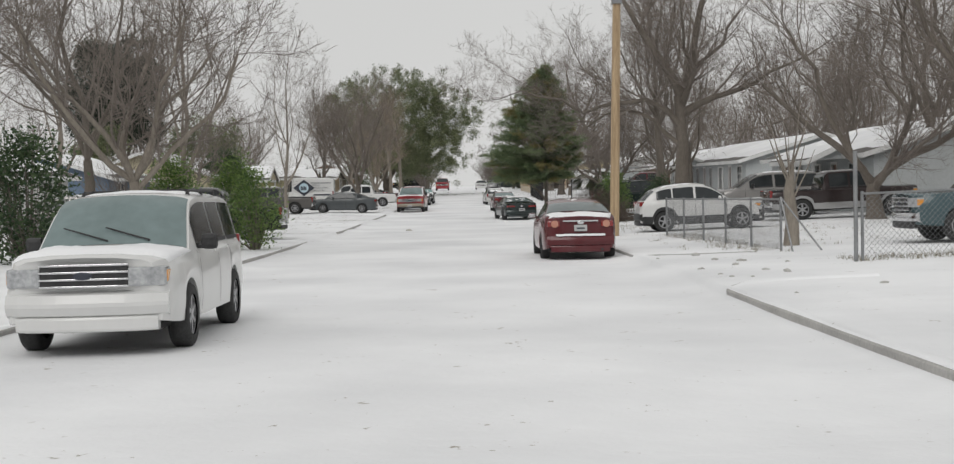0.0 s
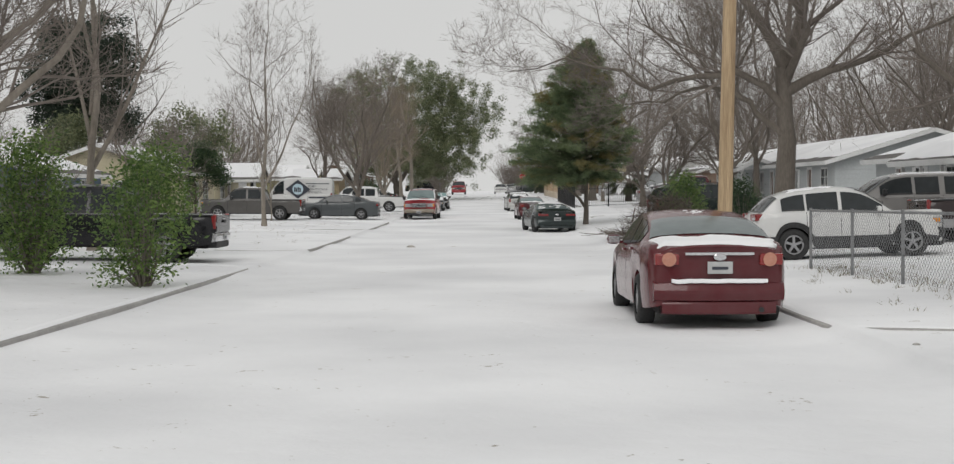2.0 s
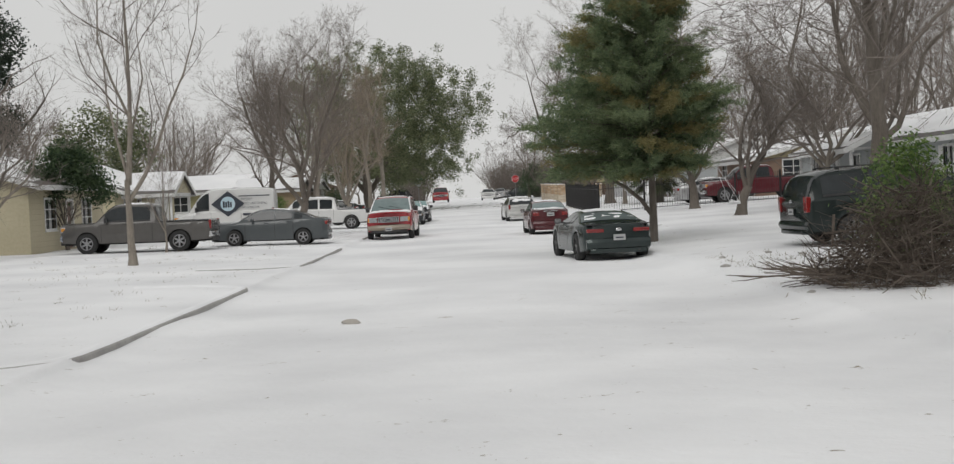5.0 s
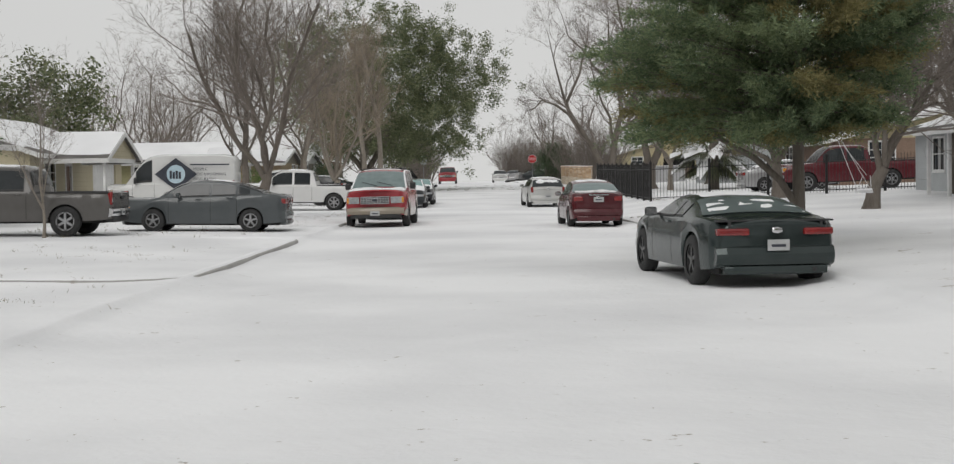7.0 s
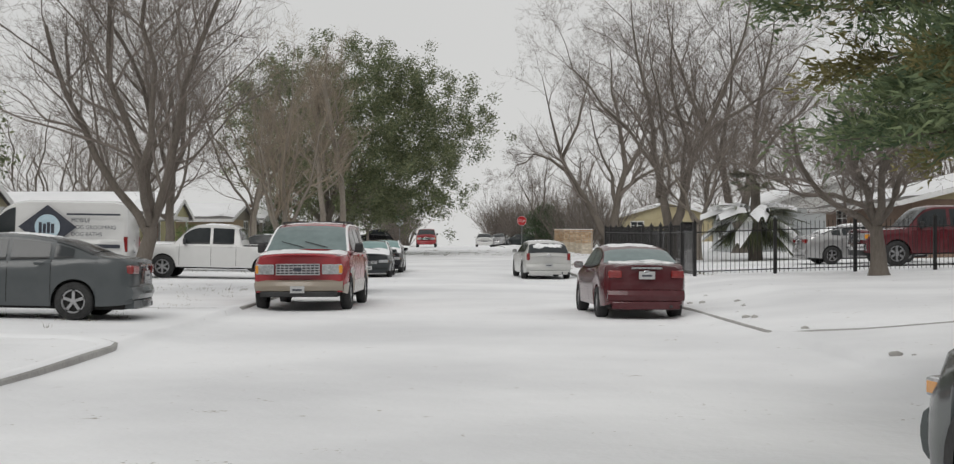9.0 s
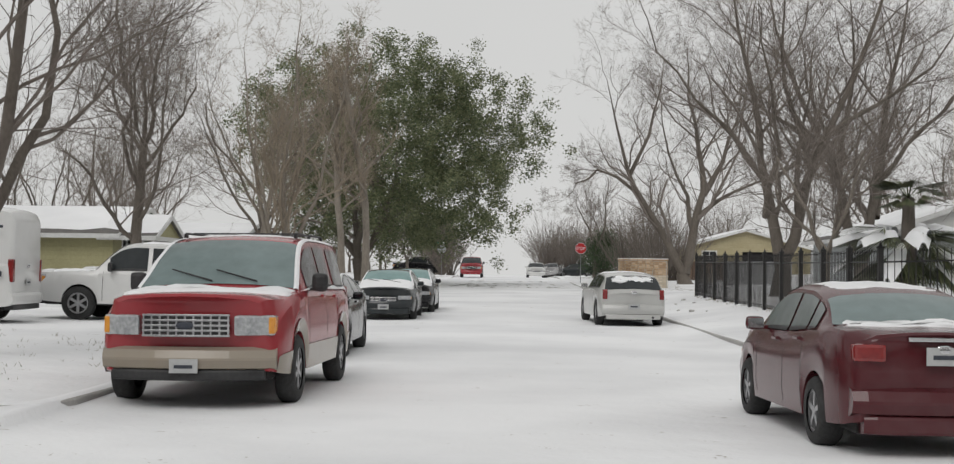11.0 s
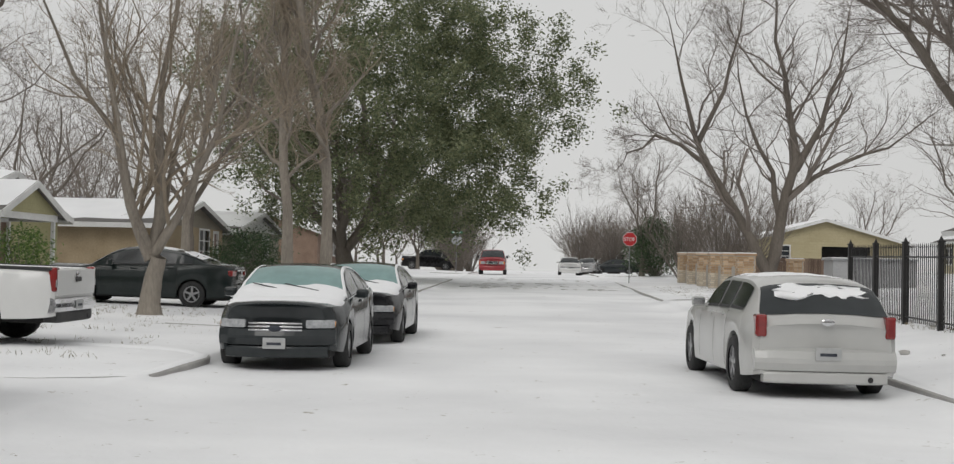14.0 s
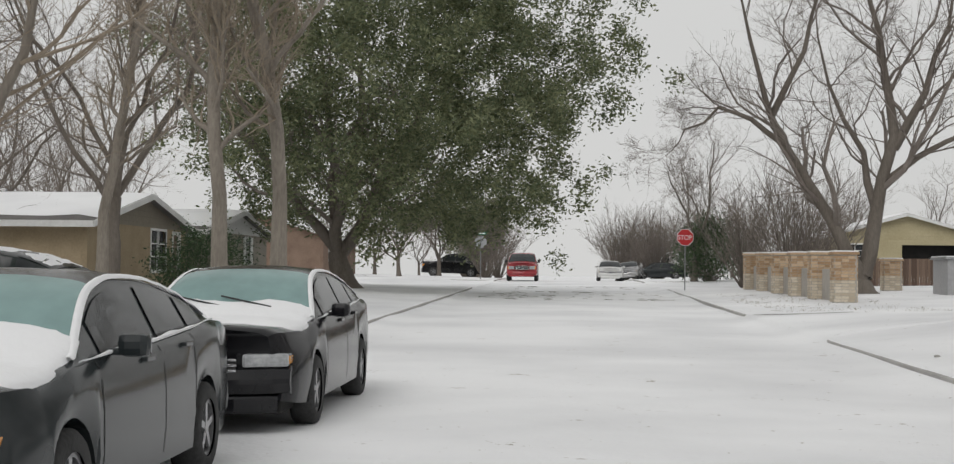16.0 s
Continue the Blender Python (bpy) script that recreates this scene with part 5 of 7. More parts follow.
def house(name, x, y, turn, wx, wy, wall_h, ridge, walls, label, trim=None, openings=(), over=0.55, snow=0.86, gable_mat=None, porch=None, roof_tint=None, chimney=None, group="houses along the street", base=None):
    """A one-storey house centred at x, y. Its front is the local -y side; the ridge runs along local x unless ridge[1] is 'y'."""
    rise, along = ridge
    zb = (land(x, y) if base is None else base) - 0.25
    e = thing(name, Matrix.Translation((x, y, zb)) @ Matrix.Rotation(radians(turn), 4, "Z"), label, "house", group)
    trim = trim or M["white_paint"]
    H = wall_h + 0.25
    sides = {"front": (Matrix.Translation((-wx / 2, -wy / 2, 0)), wx), "back": (Matrix.Translation((wx / 2, wy / 2, 0)) @ Matrix.Rotation(math.pi, 4, "Z"), wx),
             "left": (Matrix.Translation((-wx / 2, wy / 2 - 0.2, 0)) @ Matrix.Rotation(-math.pi / 2, 4, "Z"), wy - 0.4), "right": (Matrix.Translation((wx / 2, -wy / 2 + 0.2, 0)) @ Matrix.Rotation(math.pi / 2, 4, "Z"), wy - 0.4)}
    for side, (mtx, ln) in sides.items():
        ops = [o for o in openings if o[0] == side]
        bm = bmesh.new()
        wall_mesh(bm, ln, H, 0.2, [(o[2], o[3], o[4] + 0.25, o[5] + 0.25) for o in ops])
        wl_ = part("wall", bm, walls, e)
        wl_.matrix_basis = mtx
        for o in ops:
            _, kind, x0, x1, z0, z1 = o[:6]
            z0, z1 = z0 + 0.25, z1 + 0.25
            if kind in ("window", "shutter_window"):
                house_window(e, mtx, x0, x1, z0, z1, kind == "shutter_window", (1, 2) if x1 - x0 > 1.2 else (1, 1), trim)
            elif kind == "door":
                d = box_part("door", e, M["door_wood"], x0 + 0.04, x1 - 0.04, 0.08, 0.13, z0, z1 - 0.04, 0.004)
                d.matrix_basis = mtx
                bm = bmesh.new()
                for a, b, c, dd in ((x0 - 0.09, x0 + 0.04, z0, z1 + 0.09), (x1 - 0.04, x1 + 0.09, z0, z1 + 0.09), (x0, x1, z1 - 0.04, z1 + 0.09)):
                    add_box(bm, a, b, -0.025, 0.08, c, dd)
                part("door_frame", bm, trim, d)
                for zz in (z0 + 0.25, z0 + 1.15):
                    box_part("door_panel", d, M["door_wood"], x0 + 0.18, x1 - 0.18, 0.065, 0.08, zz, zz + 0.7, 0.006)
            elif kind == "garage":
                g = box_part("garage_door", e, M["white_paint"], x0, x1, 0.10, 0.14, z0, z1)
                g.matrix_basis = mtx
                for i in range(4):
                    for j in range(8):
                        box_part("panel", g, M["white_paint"], lerp(x0, x1, (j + 0.12) / 8), lerp(x0, x1, (j + 0.88) / 8), 0.085, 0.10, lerp(z0, z1, (i + 0.15) / 4), lerp(z0, z1, (i + 0.85) / 4))
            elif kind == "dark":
                # near-black panel set behind the opening, the shade inside put into its colour
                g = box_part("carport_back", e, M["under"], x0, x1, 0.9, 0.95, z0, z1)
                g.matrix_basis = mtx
    gable_roof(e, 0, 0, wx, wy, H, rise, along, over, walls if gable_mat is None else gable_mat, trim, snow)
    if porch:
        for (px, py, pw, pd, ph, pr, pal, cols) in porch:
            gable_roof(e, px, py, pw, pd, ph + 0.25, pr, pal, 0.3, walls if gable_mat is None else gable_mat, trim, snow)
            for cx in cols:
                box_part("porch_post", e, trim, cx - 0.06, cx + 0.06, py - pd / 2 + 0.05, py - pd / 2 + 0.17, 0, ph + 0.25, 0.008)
            box_part("porch_beam", e, trim, px - pw / 2 + 0.02, px + pw / 2 - 0.02, py - pd / 2 + 0.03, py - pd / 2 + 0.19, ph + 0.05, ph + 0.25)
    if chimney:
        cx, cy = chimney
        box_part("chimney", e, M["stone_tan"], cx - 0.35, cx + 0.35, cy - 0.3, cy + 0.3, H, H + rise + 0.7, 0.01)
    else:
        tube_part("vent_pipe", e, M["steel"], (wx * 0.2, wy * 0.15, H + rise * 0.4), (wx * 0.2, wy * 0.15, H + rise + 0.35), 0.05)
    return e


def gable_roof(e, cx, cy, wx, wy, H, rise, along, over, gable_mat, trim, snow):
    half, length = (wy / 2, wx) if along == "x" else (wx / 2, wy)
    rot = Matrix.Translation((cx, cy, 0)) @ (Matrix.Identity(4) if along == "x" else Matrix.Rotation(math.pi / 2, 4, "Z"))
    sl = math.atan2(rise, half)
    run = (half + over)
    hyp = run / math.cos(sl)
    for s in (-1, 1):
        # local: u along the ridge, v down the slope from the ridge
        mtx = rot @ Matrix.Translation((0, 0, H + rise)) @ (Matrix.Identity(4) if s > 0 else Matrix.Rotation(math.pi, 4, "Z")) @ Matrix.Rotation(-sl, 4, "X")
        r = box_part("roof_slope", e, M["shingle"], -length / 2 - over * 0.7, length / 2 + over * 0.7, 0.0, hyp, 0.0, 0.10)
        r.matrix_basis = mtx
        if snow:
            n, k = max(6, int(length / 0.8)), 5
            verts, faces = [], []
            sd = cx * 3.7 + cy * 1.3 + s + wx
            for j in range(k + 1):
                for i in range(n + 1):
                    u = lerp(-length / 2 - over * 0.68, length / 2 + over * 0.68, i / n)
                    lim = hyp * (snow + 0.10 * noise.noise(Vector((u * 0.9 + sd, s * 4.0, sd))))
                    v_ = lerp(0.0, min(lim, hyp - 0.02), j / k)
                    th = 0.105 + (0.05 + 0.02 * noise.noise(Vector((u, v_, sd)))) * (1 if 0 < i < n and j < k else 0.1)
                    verts.append((u, v_, th))
            for j in range(k):
                for i in range(n):
                    a = j * (n + 1) + i
                    faces.append((a, a + 1, a + n + 2, a + n + 1))
            sn = mesh_object("snow", verts, faces, M["snow_clean"], r, "snow lying on the roof", smooth=True)
        f = box_part("fascia", e, trim, -length / 2 - over * 0.7, length / 2 + over * 0.7, hyp + 0.003, hyp + 0.03, -0.10, 0.10)
        f.matrix_basis = mtx
        for g in (-1, 1):
            b = box_part("barge_board", e, trim, g * (length / 2 + over * 0.7 + 0.003), g * (length / 2 + over * 0.7 + 0.033), 0.0, hyp, -0.10, 0.102)
            b.matrix_basis = mtx
    for g in (-1, 1):
        x0, x1 = g * (length / 2 - 0.2), g * length / 2
        v = [(x0, -half, H), (x0, half, H), (x0, 0, H + rise), (x1, -half, H), (x1, half, H), (x1, 0, H + rise)]
        ob = mesh_object("gable", v, [(0, 1, 2), (3, 5, 4), (0, 3, 4, 1), (1, 4, 5, 2), (2, 5, 3, 0)], gable_mat, e)
        ob.matrix_basis = rot


# ---- vehicles along the street ----
P_MAROON = paint("maroon_paint", (0.095, 0.010, 0.014))
P_RED = paint("red_paint", (0.32, 0.030, 0.038))
P_CHARCOAL = paint("charcoal_paint", (0.020, 0.025, 0.027), dirt=0.08)
P_GUN = paint("green_grey_paint", (0.030, 0.042, 0.041), metal=0.35, dirt=0.08)
P_OXBLOOD = paint("oxblood_paint", (0.075, 0.009, 0.013))
P_GREY = paint("grey_paint", (0.075, 0.084, 0.088), dirt=0.08)
P_GREY2 = paint("warm_grey_paint", (0.10, 0.094, 0.088), dirt=0.10)
P_CRIMSON = paint("crimson_paint", (0.105, 0.012, 0.018))
P_BLACK = paint("black_paint", (0.006, 0.006, 0.008), dirt=0.04)
P_GREEN = paint("dark_green_paint", (0.010, 0.017, 0.016), dirt=0.05)
P_WHITE = paint("white_paint", (0.68, 0.68, 0.67))
P_SILVER = paint("silver_paint", (0.42, 0.42, 0.42), metal=0.4, dirt=0.18)
P_PEWTER = paint("pewter_paint", (0.30, 0.29, 0.28), metal=0.3, dirt=0.18)
P_BROWN = paint("dark_brown_paint", (0.030, 0.020, 0.020), dirt=0.06)
P_PEARL = paint("pearl_white_paint", (0.50, 0.50, 0.485), dirt=0.2)
P_TEAL = paint("teal_paint", (0.05, 0.09, 0.10))
P_BEIGE = paint("beige_lower_paint", (0.30, 0.255, 0.20), dirt=0.18)

SEDAN_SNOW = ((0.08, 0.72, 5.6, 0.05), (3.58, 4.50, 5.2, 0.045))
car(park(2.42, 29.0, 0.5), "maroon sedan with snow on its boot lid, parked at the kerb", "car", "sedan", P_MAROON,
    snow=((0.06, 0.70, 5.8, 0.05), (1.6, 2.0, 8.4, 0.01), (3.6, 4.4, 6.0, 0.03)), glass=M["glass"], rear_glass=M["glass_mid"], tail_style="round", bumper_snow=True)
car(park(2.43, 71.9, 7.0), "dark green-grey sports coupe with a boot spoiler, dusted with snow", "car", "coupe", P_GUN, rims=M["alloy_dark"], spoiler="trim",
    snow=((0.78, 1.45, 6.3, 0.02), (1.7, 2.4, 6.9, 0.03), (3.4, 4.3, 6.2, 0.03)), glass=M["glass"], rear_glass=M["glass_mid"])
car(park(2.33, 94.8, 2.8), "maroon compact sedan with a frosted rear window", "car", "compact", P_OXBLOOD, rear_glass=M["glass_frost"], windscreen=M["glass_frost"],
    snow=((0.55, 0.70, 6.4, 0.03), (1.4, 2.3, 6.9, 0.02), (3.4, 4.1, 6.0, 0.03)), glass=M["glass_mid"])
car(park(2.18, 120.89, 3.4), "white station wagon with a snow-streaked tailgate window", "car", "wagon", P_PEARL, snow=((0.30, 0.52, 6.9, 0.03), (1.2, 2.4, 6.6, 0.02), (3.6, 4.6, 5.6, 0.03)), rims=M["alloy"])
car(park(-4.2, 10.3, 180), "white utility vehicle with snow on its bonnet and roof", "car", "midsuv", P_WHITE, rack=True, windscreen=M["glass_frost"], glass=M["glass"],
    snow=((3.5, 4.62, 5.3, 0.07), (0.6, 2.6, 6.8, 0.04)), name="car")
car(park(-4.50, 98.3, 177.8), "red and tan utility vehicle with a frosted windscreen", "car", "suv", P_RED, lower=P_BEIGE, cladding=P_BEIGE, rack=True, grille="mesh", windscreen=M["glass_frost"],
    glass=M["glass"], plate_front=True, snow_rails=True, snow=((3.86, 4.45, 5.5, 0.05), (0.6, 2.7, 6.8, 0.03)))
car(park(-4.80, 106.2, 180), "black sedan with a frosted windscreen and snowy bonnet", "car", "sedan", P_BLACK, windscreen=M["glass_teal"], glass=M["glass"], snow_rails=True, snow=((3.55, 4.55, 5.4, 0.05), (1.6, 2.6, 7.2, 0.02)))
car(park(-4.70, 122.9, 180.5), "dark grey sedan with chrome grille and snow on its bonnet", "car", "sedan", P_CHARCOAL, windscreen=M["glass_teal"], glass=M["glass"], snow_rails=True, plate_front=True,
    snow=((3.30, 4.45, 5.6, 0.05), (0.1, 0.7, 6, 0.04)))
car(park(-4.45, 128.6, 180), "black sedan with snow on the foot of its windscreen", "car", "sedan", P_BLACK, windscreen=M["glass_teal"], glass=M["glass"], snow_rails=True, snow=((3.35, 4.45, 5.6, 0.05), (0.1, 0.7, 6, 0.04)))
# drives on the left
car(park(-9.8, 43.3, 90), "black pickup truck with chrome bumper, backed to the street", "pickup truck", "pickup", P_BLACK, name="pickup_truck", tail_style="split")
car(park(-13.7, 87.5, 90), "grey crew-cab pickup truck in a snowy drive", "pickup truck", "pickup", P_GREY2, name="pickup_truck", tail_style="split", snow=((2.5, 3.4, 6.8, 0.03),))
car(park(-9.1, 90.6, 90), "dark grey sedan parked nose-in on a drive", "car", "sedan", P_GREY, glass=M["glass"], snow=((1.5, 2.4, 7.5, 0.02),))
van = car(park(-14.5, 111.0, 90), "white high-roof dog grooming van with a diamond emblem", "van", "van", P_WHITE, name="delivery_van", rims=M["alloy_dark"])
car(park(-9.4, 114.0, 90), "white extended-cab pickup truck on a drive", "pickup truck", "pickup", P_WHITE, name="pickup_truck", snow=((2.5, 3.4, 6.8, 0.03), (4.5, 5.5, 5.6, 0.03)))
car(park(-11.0, 122.4, 90), "white pickup truck parked nose-in on a drive", "pickup truck", "pickup", P_WHITE, name="pickup_truck", tail_style="split")
car(park(-11.0, 136.4, 90), "dark green sedan with snow on its rear window", "car", "sedan", P_GREEN, snow=((0.75, 1.4, 6.4, 0.03), (1.5, 2.5, 7.0, 0.02)))
car(park(-15.2, 45.0, 90), "grey hatchback half hidden by shrubs", "car", "crossover", P_PEWTER, snow=((0.9, 2.0, 6.6, 0.04),))
# drives on the right
car(park(7.75, 41.0, -90), "white crossover with dark lower cladding beside a wire fence", "car", "crossover", P_WHITE, cladding=M["trim"], lower=M["trim"], tail_style="split", snow=((0.8, 2.0, 6.8, 0.02),))
car(park(12.6, 53.0, 90), "silver full-size utility vehicle in a drive", "car", "suv", P_PEWTER, glass=M["glass"], snow=((0.6, 2.8, 6.8, 0.03),))
car(park(14.3, 47.2, -90), "dark brown and silver two-tone pickup truck", "pickup truck", "pickup", P_BROWN, cladding=P_SILVER, name="pickup_truck")
car(park(16.5, 58.5, 90), "white pickup truck standing behind the other cars", "pickup truck", "pickup", P_WHITE, name="pickup_truck")
car(park(12.6, 25.2, 90), "teal pickup truck behind the wire gate", "pickup truck", "pickup", P_TEAL, name="pickup_truck")
car(park(9.15, 67.3, -83) @ Matrix.Diagonal((1, 1, 0.92, 1)), "dark utility vehicle parked behind a brush pile", "car", "suv", P_GREEN, glass=M["glass"], rack=True)
car(park(13.9, 117.0, -88), "silver sedan behind the iron fence", "car", "sedan", P_SILVER, snow=((0.7, 1.4, 6.4, 0.04), (1.6, 2.5, 7.0, 0.03)))
car(park(15.5, 112.8, 90) @ Matrix.Scale(1.08, 4), "tall crimson pickup truck behind the iron fence", "pickup truck", "pickup", P_CRIMSON, name="pickup_truck")
# round the crossing
car(park(-4.2, 208, 180), "red off-road vehicle waiting beyond the crossing", "car", "suv", P_RED)
car(park(-10.5, 226, 90), "dark utility vehicle beyond the crossing", "car", "suv", P_BLACK)
car(park(6.6, 231, 90), "dark sedan parked beyond the crossing", "car", "sedan", P_CHARCOAL)
car(park(1.9, 214, 180), "white sedan beyond the crossing", "car", "sedan", P_WHITE)
car(park(3.9, 224, 170), "silver sedan beyond the crossing", "car", "sedan", P_SILVER)
car(park(8.6, 236.5, 90), "white van beyond the crossing", "van", "van", P_WHITE, name="delivery_van")
car(park(13.5, 205, 90), "pale pickup truck by the corner shrub", "pickup truck", "pickup", P_SILVER, name="pickup_truck")

# emblem and lettering on the van's side
def flat_text(name, body, size, m, mat, parent, label=""):
    cu = bpy.data.curves.new(name, "FONT")
    cu.body, cu.size, cu.extrude = body, size, 0.002
    tmp = bpy.data.objects.new("tmp", cu)
    me = bpy.data.meshes.new_from_object(tmp)
    bpy.data.objects.remove(tmp)
    me.materials.clear()
    me.materials.append(mat)
    ob = new(name, me)
    ob.parent, ob.matrix_basis = parent, m
    if label:
        ob["label"] = label
    return ob


VAN_X = 1.035
bm = bmesh.new()
add_box(bm, 0, 0.012, -0.62, 0.62, -0.62, 0.62, 0, Matrix.Diagonal((1, 1.05, 0.80, 1)) @ Matrix.Rotation(radians(45), 4, "X"))
dia = part("diamond_emblem", bm, M["ink"], van)
dia.location = (-VAN_X + 0.03 - 0.04, -0.3, 1.68)
bm = bmesh.new()
add_tube(bm, (-0.016, 0, 0), (0.0, 0, 0), 0.40, 0.40, 28)
ring_ = part("emblem_disc", bm, surface("pale_blue_disc", (0.35, 0.50, 0.58), (0.55, 0.66, 0.72), 0.5), dia)
bm = bmesh.new()
for i in range(4):
    add_box(bm, -0.02, -0.014, -0.22 + 0.13 * i, -0.12 + 0.13 * i, -0.20, 0.10 + 0.05 * (i % 2), 0.01)
part("emblem_motif", bm, M["ink"], dia)
TXT = Matrix.Rotation(radians(-90), 4, "Z") @ Matrix.Rotation(radians(90), 4, "X")
for body, yy, zz, sz in (("MOBILE", -1.05, 1.84, 0.175), ("DOG GROOMING", -1.05, 1.62, 0.175), ("DOG BATHS", -1.05, 1.40, 0.175)):
    flat_text("lettering", body, sz, Matrix.Translation((-VAN_X - 0.012, yy, zz)) @ TXT, M["ink"], van)
box_part("web_line", van, M["ink"], -VAN_X - 0.012, -VAN_X - 0.008, -2.6, -0.9, 2.06, 2.12)
box_part("phone_line", van, M["ink"], -VAN_X - 0.012, -VAN_X - 0.008, -2.6, -1.1, 1.02, 1.14)

# ---- trees ----
R = random.Random(7)
T = {}
OAK_ARMS = (
    (((0, 0, 4.0), (-0.7, -0.1, 4.8), (-1.6, -0.2, 5.25), (-2.9, -0.3, 5.1), (-4.3, -0.3, 4.7), (-5.2, -0.4, 5.3), (-7.0, -0.5, 5.7), (-8.8, -0.4, 5.3)), 0.16),
    (((0, 0, 2.9), (-0.5, 0, 3.6), (-1.1, 0.1, 4.3), (-1.9, 0.2, 4.7), (-2.9, 0.3, 4.75), (-3.8, 0.4, 4.35), (-5.0, 0.6, 4.3), (-6.2, 0.8, 4.7)), 0.135),
    (((0, 0, 4.6), (1.4, 0.1, 5.3), (3.0, 0, 5.8), (5.0, -0.2, 6.8), (6.6, -0.3, 7.8)), 0.19),
    (((0, 0, 5.3), (-0.7, 0.1, 6.7), (-1.9, 0.3, 8.6), (-3.2, 0.8, 10.8), (-3.9, 1.2, 13.0)), 0.25),
    (((0, 0, 5.3), (0.5, 0.1, 7.0), (0.8, -0.2, 9.0), (1.6, -0.6, 11.5), (2.0, -0.6, 14.0)), 0.27),
    (((0, 0, 5.0), (0.4, 1.5, 6.6), (0.9, 3.2, 8.4), (1.2, 4.6, 10.8)), 0.17),
    (((0, 0, 5.0), (0.3, -1.6, 6.4), (-0.4, -3.2, 7.8), (-0.6, -4.6, 9.8)), 0.16))
T["oak"] = make_tree(R, ground_pose(9.1, 53.0, 0), "tall bare oak with a thick trunk and long arching limbs", height=15.5, trunk_r=0.37, trunk_part=0.36, arms=OAK_ARMS, gnarl=0.24)
T["oak2"] = make_tree(R, ground_pose(11.3, 75.6, 0), "bare spreading oak with a straight trunk in a front yard", height=14.5, trunk_r=0.28, forks=(3, 4), spread=0.9, trunk_part=0.46, leader=6, reach=1.2)
T["low"] = make_tree(R, ground_pose(14.6, 43.5, 40), "broad bare tree with several leaning trunks", height=11.0, trunk_r=0.36, forks=(4, 5), spread=1.15, trunk_part=0.13)
T["low_yard"] = make_tree(R, ground_pose(10.5, 104.0, 0), "low spreading bare tree beside the iron fence", height=7.6, trunk_r=0.27, forks=(5, 6), spread=1.25, trunk_part=0.20, gnarl=0.28)
T["swing"] = make_tree(random.Random(77), ground_pose(10.0, 90.0, 0), "bare tree with a low-forking trunk and a rope swing", height=9.5, trunk_r=0.25, forks=(3, 4), spread=0.72, trunk_part=0.15, gnarl=0.26, reach=0.9)
T["vase"] = make_tree(R, ground_pose(-9.2, 101.0, 0), "large bare tree with upswept vase-shaped limbs", height=12.5, trunk_r=0.26, forks=(6, 7), spread=0.92, trunk_part=0.15, gnarl=0.20, reach=0.92, twigs=1.05)
SLIM_ARMS = (
    (((0, 0, 2.4), (0.15, 0.1, 5.0), (0.1, 0.2, 8.0), (0.3, 0.2, 11.0)), 0.095),
    (((0, 0, 1.9), (0.9, 0.1, 3.5), (1.8, 0, 5.6), (2.5, -0.2, 8.4)), 0.075),
    (((0, 0, 2.6), (-0.5, 0, 5.0), (-0.9, 0.3, 8.2)), 0.055),
    (((0, 0, 3.2), (0.4, 0.8, 5.6), (0.3, 1.4, 8.6)), 0.05),
    (((0.1, 0.1, 4.4), (-0.5, -0.7, 6.6), (-0.4, -1.2, 9.4)), 0.05))
T["slim"] = make_tree(R, ground_pose(-11.1, 75.5, 0), "slim young bare tree with a forked pale trunk", height=9.0, trunk_r=0.125, trunk_part=0.30, twigs=0.9, levels=4, ribbon=3, bark="bark_pale", arms=SLIM_ARMS, gnarl=0.16, fine=0.0055)
CORNER_ARMS = (
    (((0, 0, 0.5), (-1.0, 0, 2.4), (-2.4, 0.1, 4.7), (-3.4, 0.2, 6.8), (-4.0, 0.3, 9.2), (-4.6, 0.4, 12.0)), 0.30),
    (((-2.6, 0.1, 5.2), (-4.0, -0.2, 6.2), (-5.2, -0.3, 6.6), (-6.4, -0.4, 5.8), (-7.0, -0.4, 4.9)), 0.13),
    (((0, 0, 0.6), (0.4, 0.1, 2.4), (1.15, 0.2, 5.6), (0.8, 0.3, 8.0), (0.2, 0.5, 11.0), (0.1, 0.5, 14.0)), 0.34),
    (((1.1, 0.2, 5.2), (2.2, 0.1, 7.2), (3.0, 0, 9.6), (3.4, 0, 12.6)), 0.20),
    (((0.8, 0.2, 4.0), (2.8, -0.3, 5.4), (5.0, -0.6, 6.2), (7.0, -0.8, 7.8)), 0.15),
    (((0.5, 0.2, 3.0), (0.4, 1.8, 5.2), (-0.6, 3.4, 8.0), (-1.0, 4.2, 11.5)), 0.18),
    (((-3.2, 0.2, 6.4), (-2.2, -0.6, 8.6), (-1.6, -1.0, 11.2), (-1.4, -1.0, 13.6)), 0.14))
T["big_r"] = make_tree(R, ground_pose(10.4, 169.0, 0), "large bare tree with two diverging crooked trunks at the corner", height=3.0, trunk_r=0.50, trunk_part=0.28, arms=CORNER_ARMS, gnarl=0.26)
T["big_r"].matrix_basis = ground_pose(10.4, 169.0, 0, 1.1)
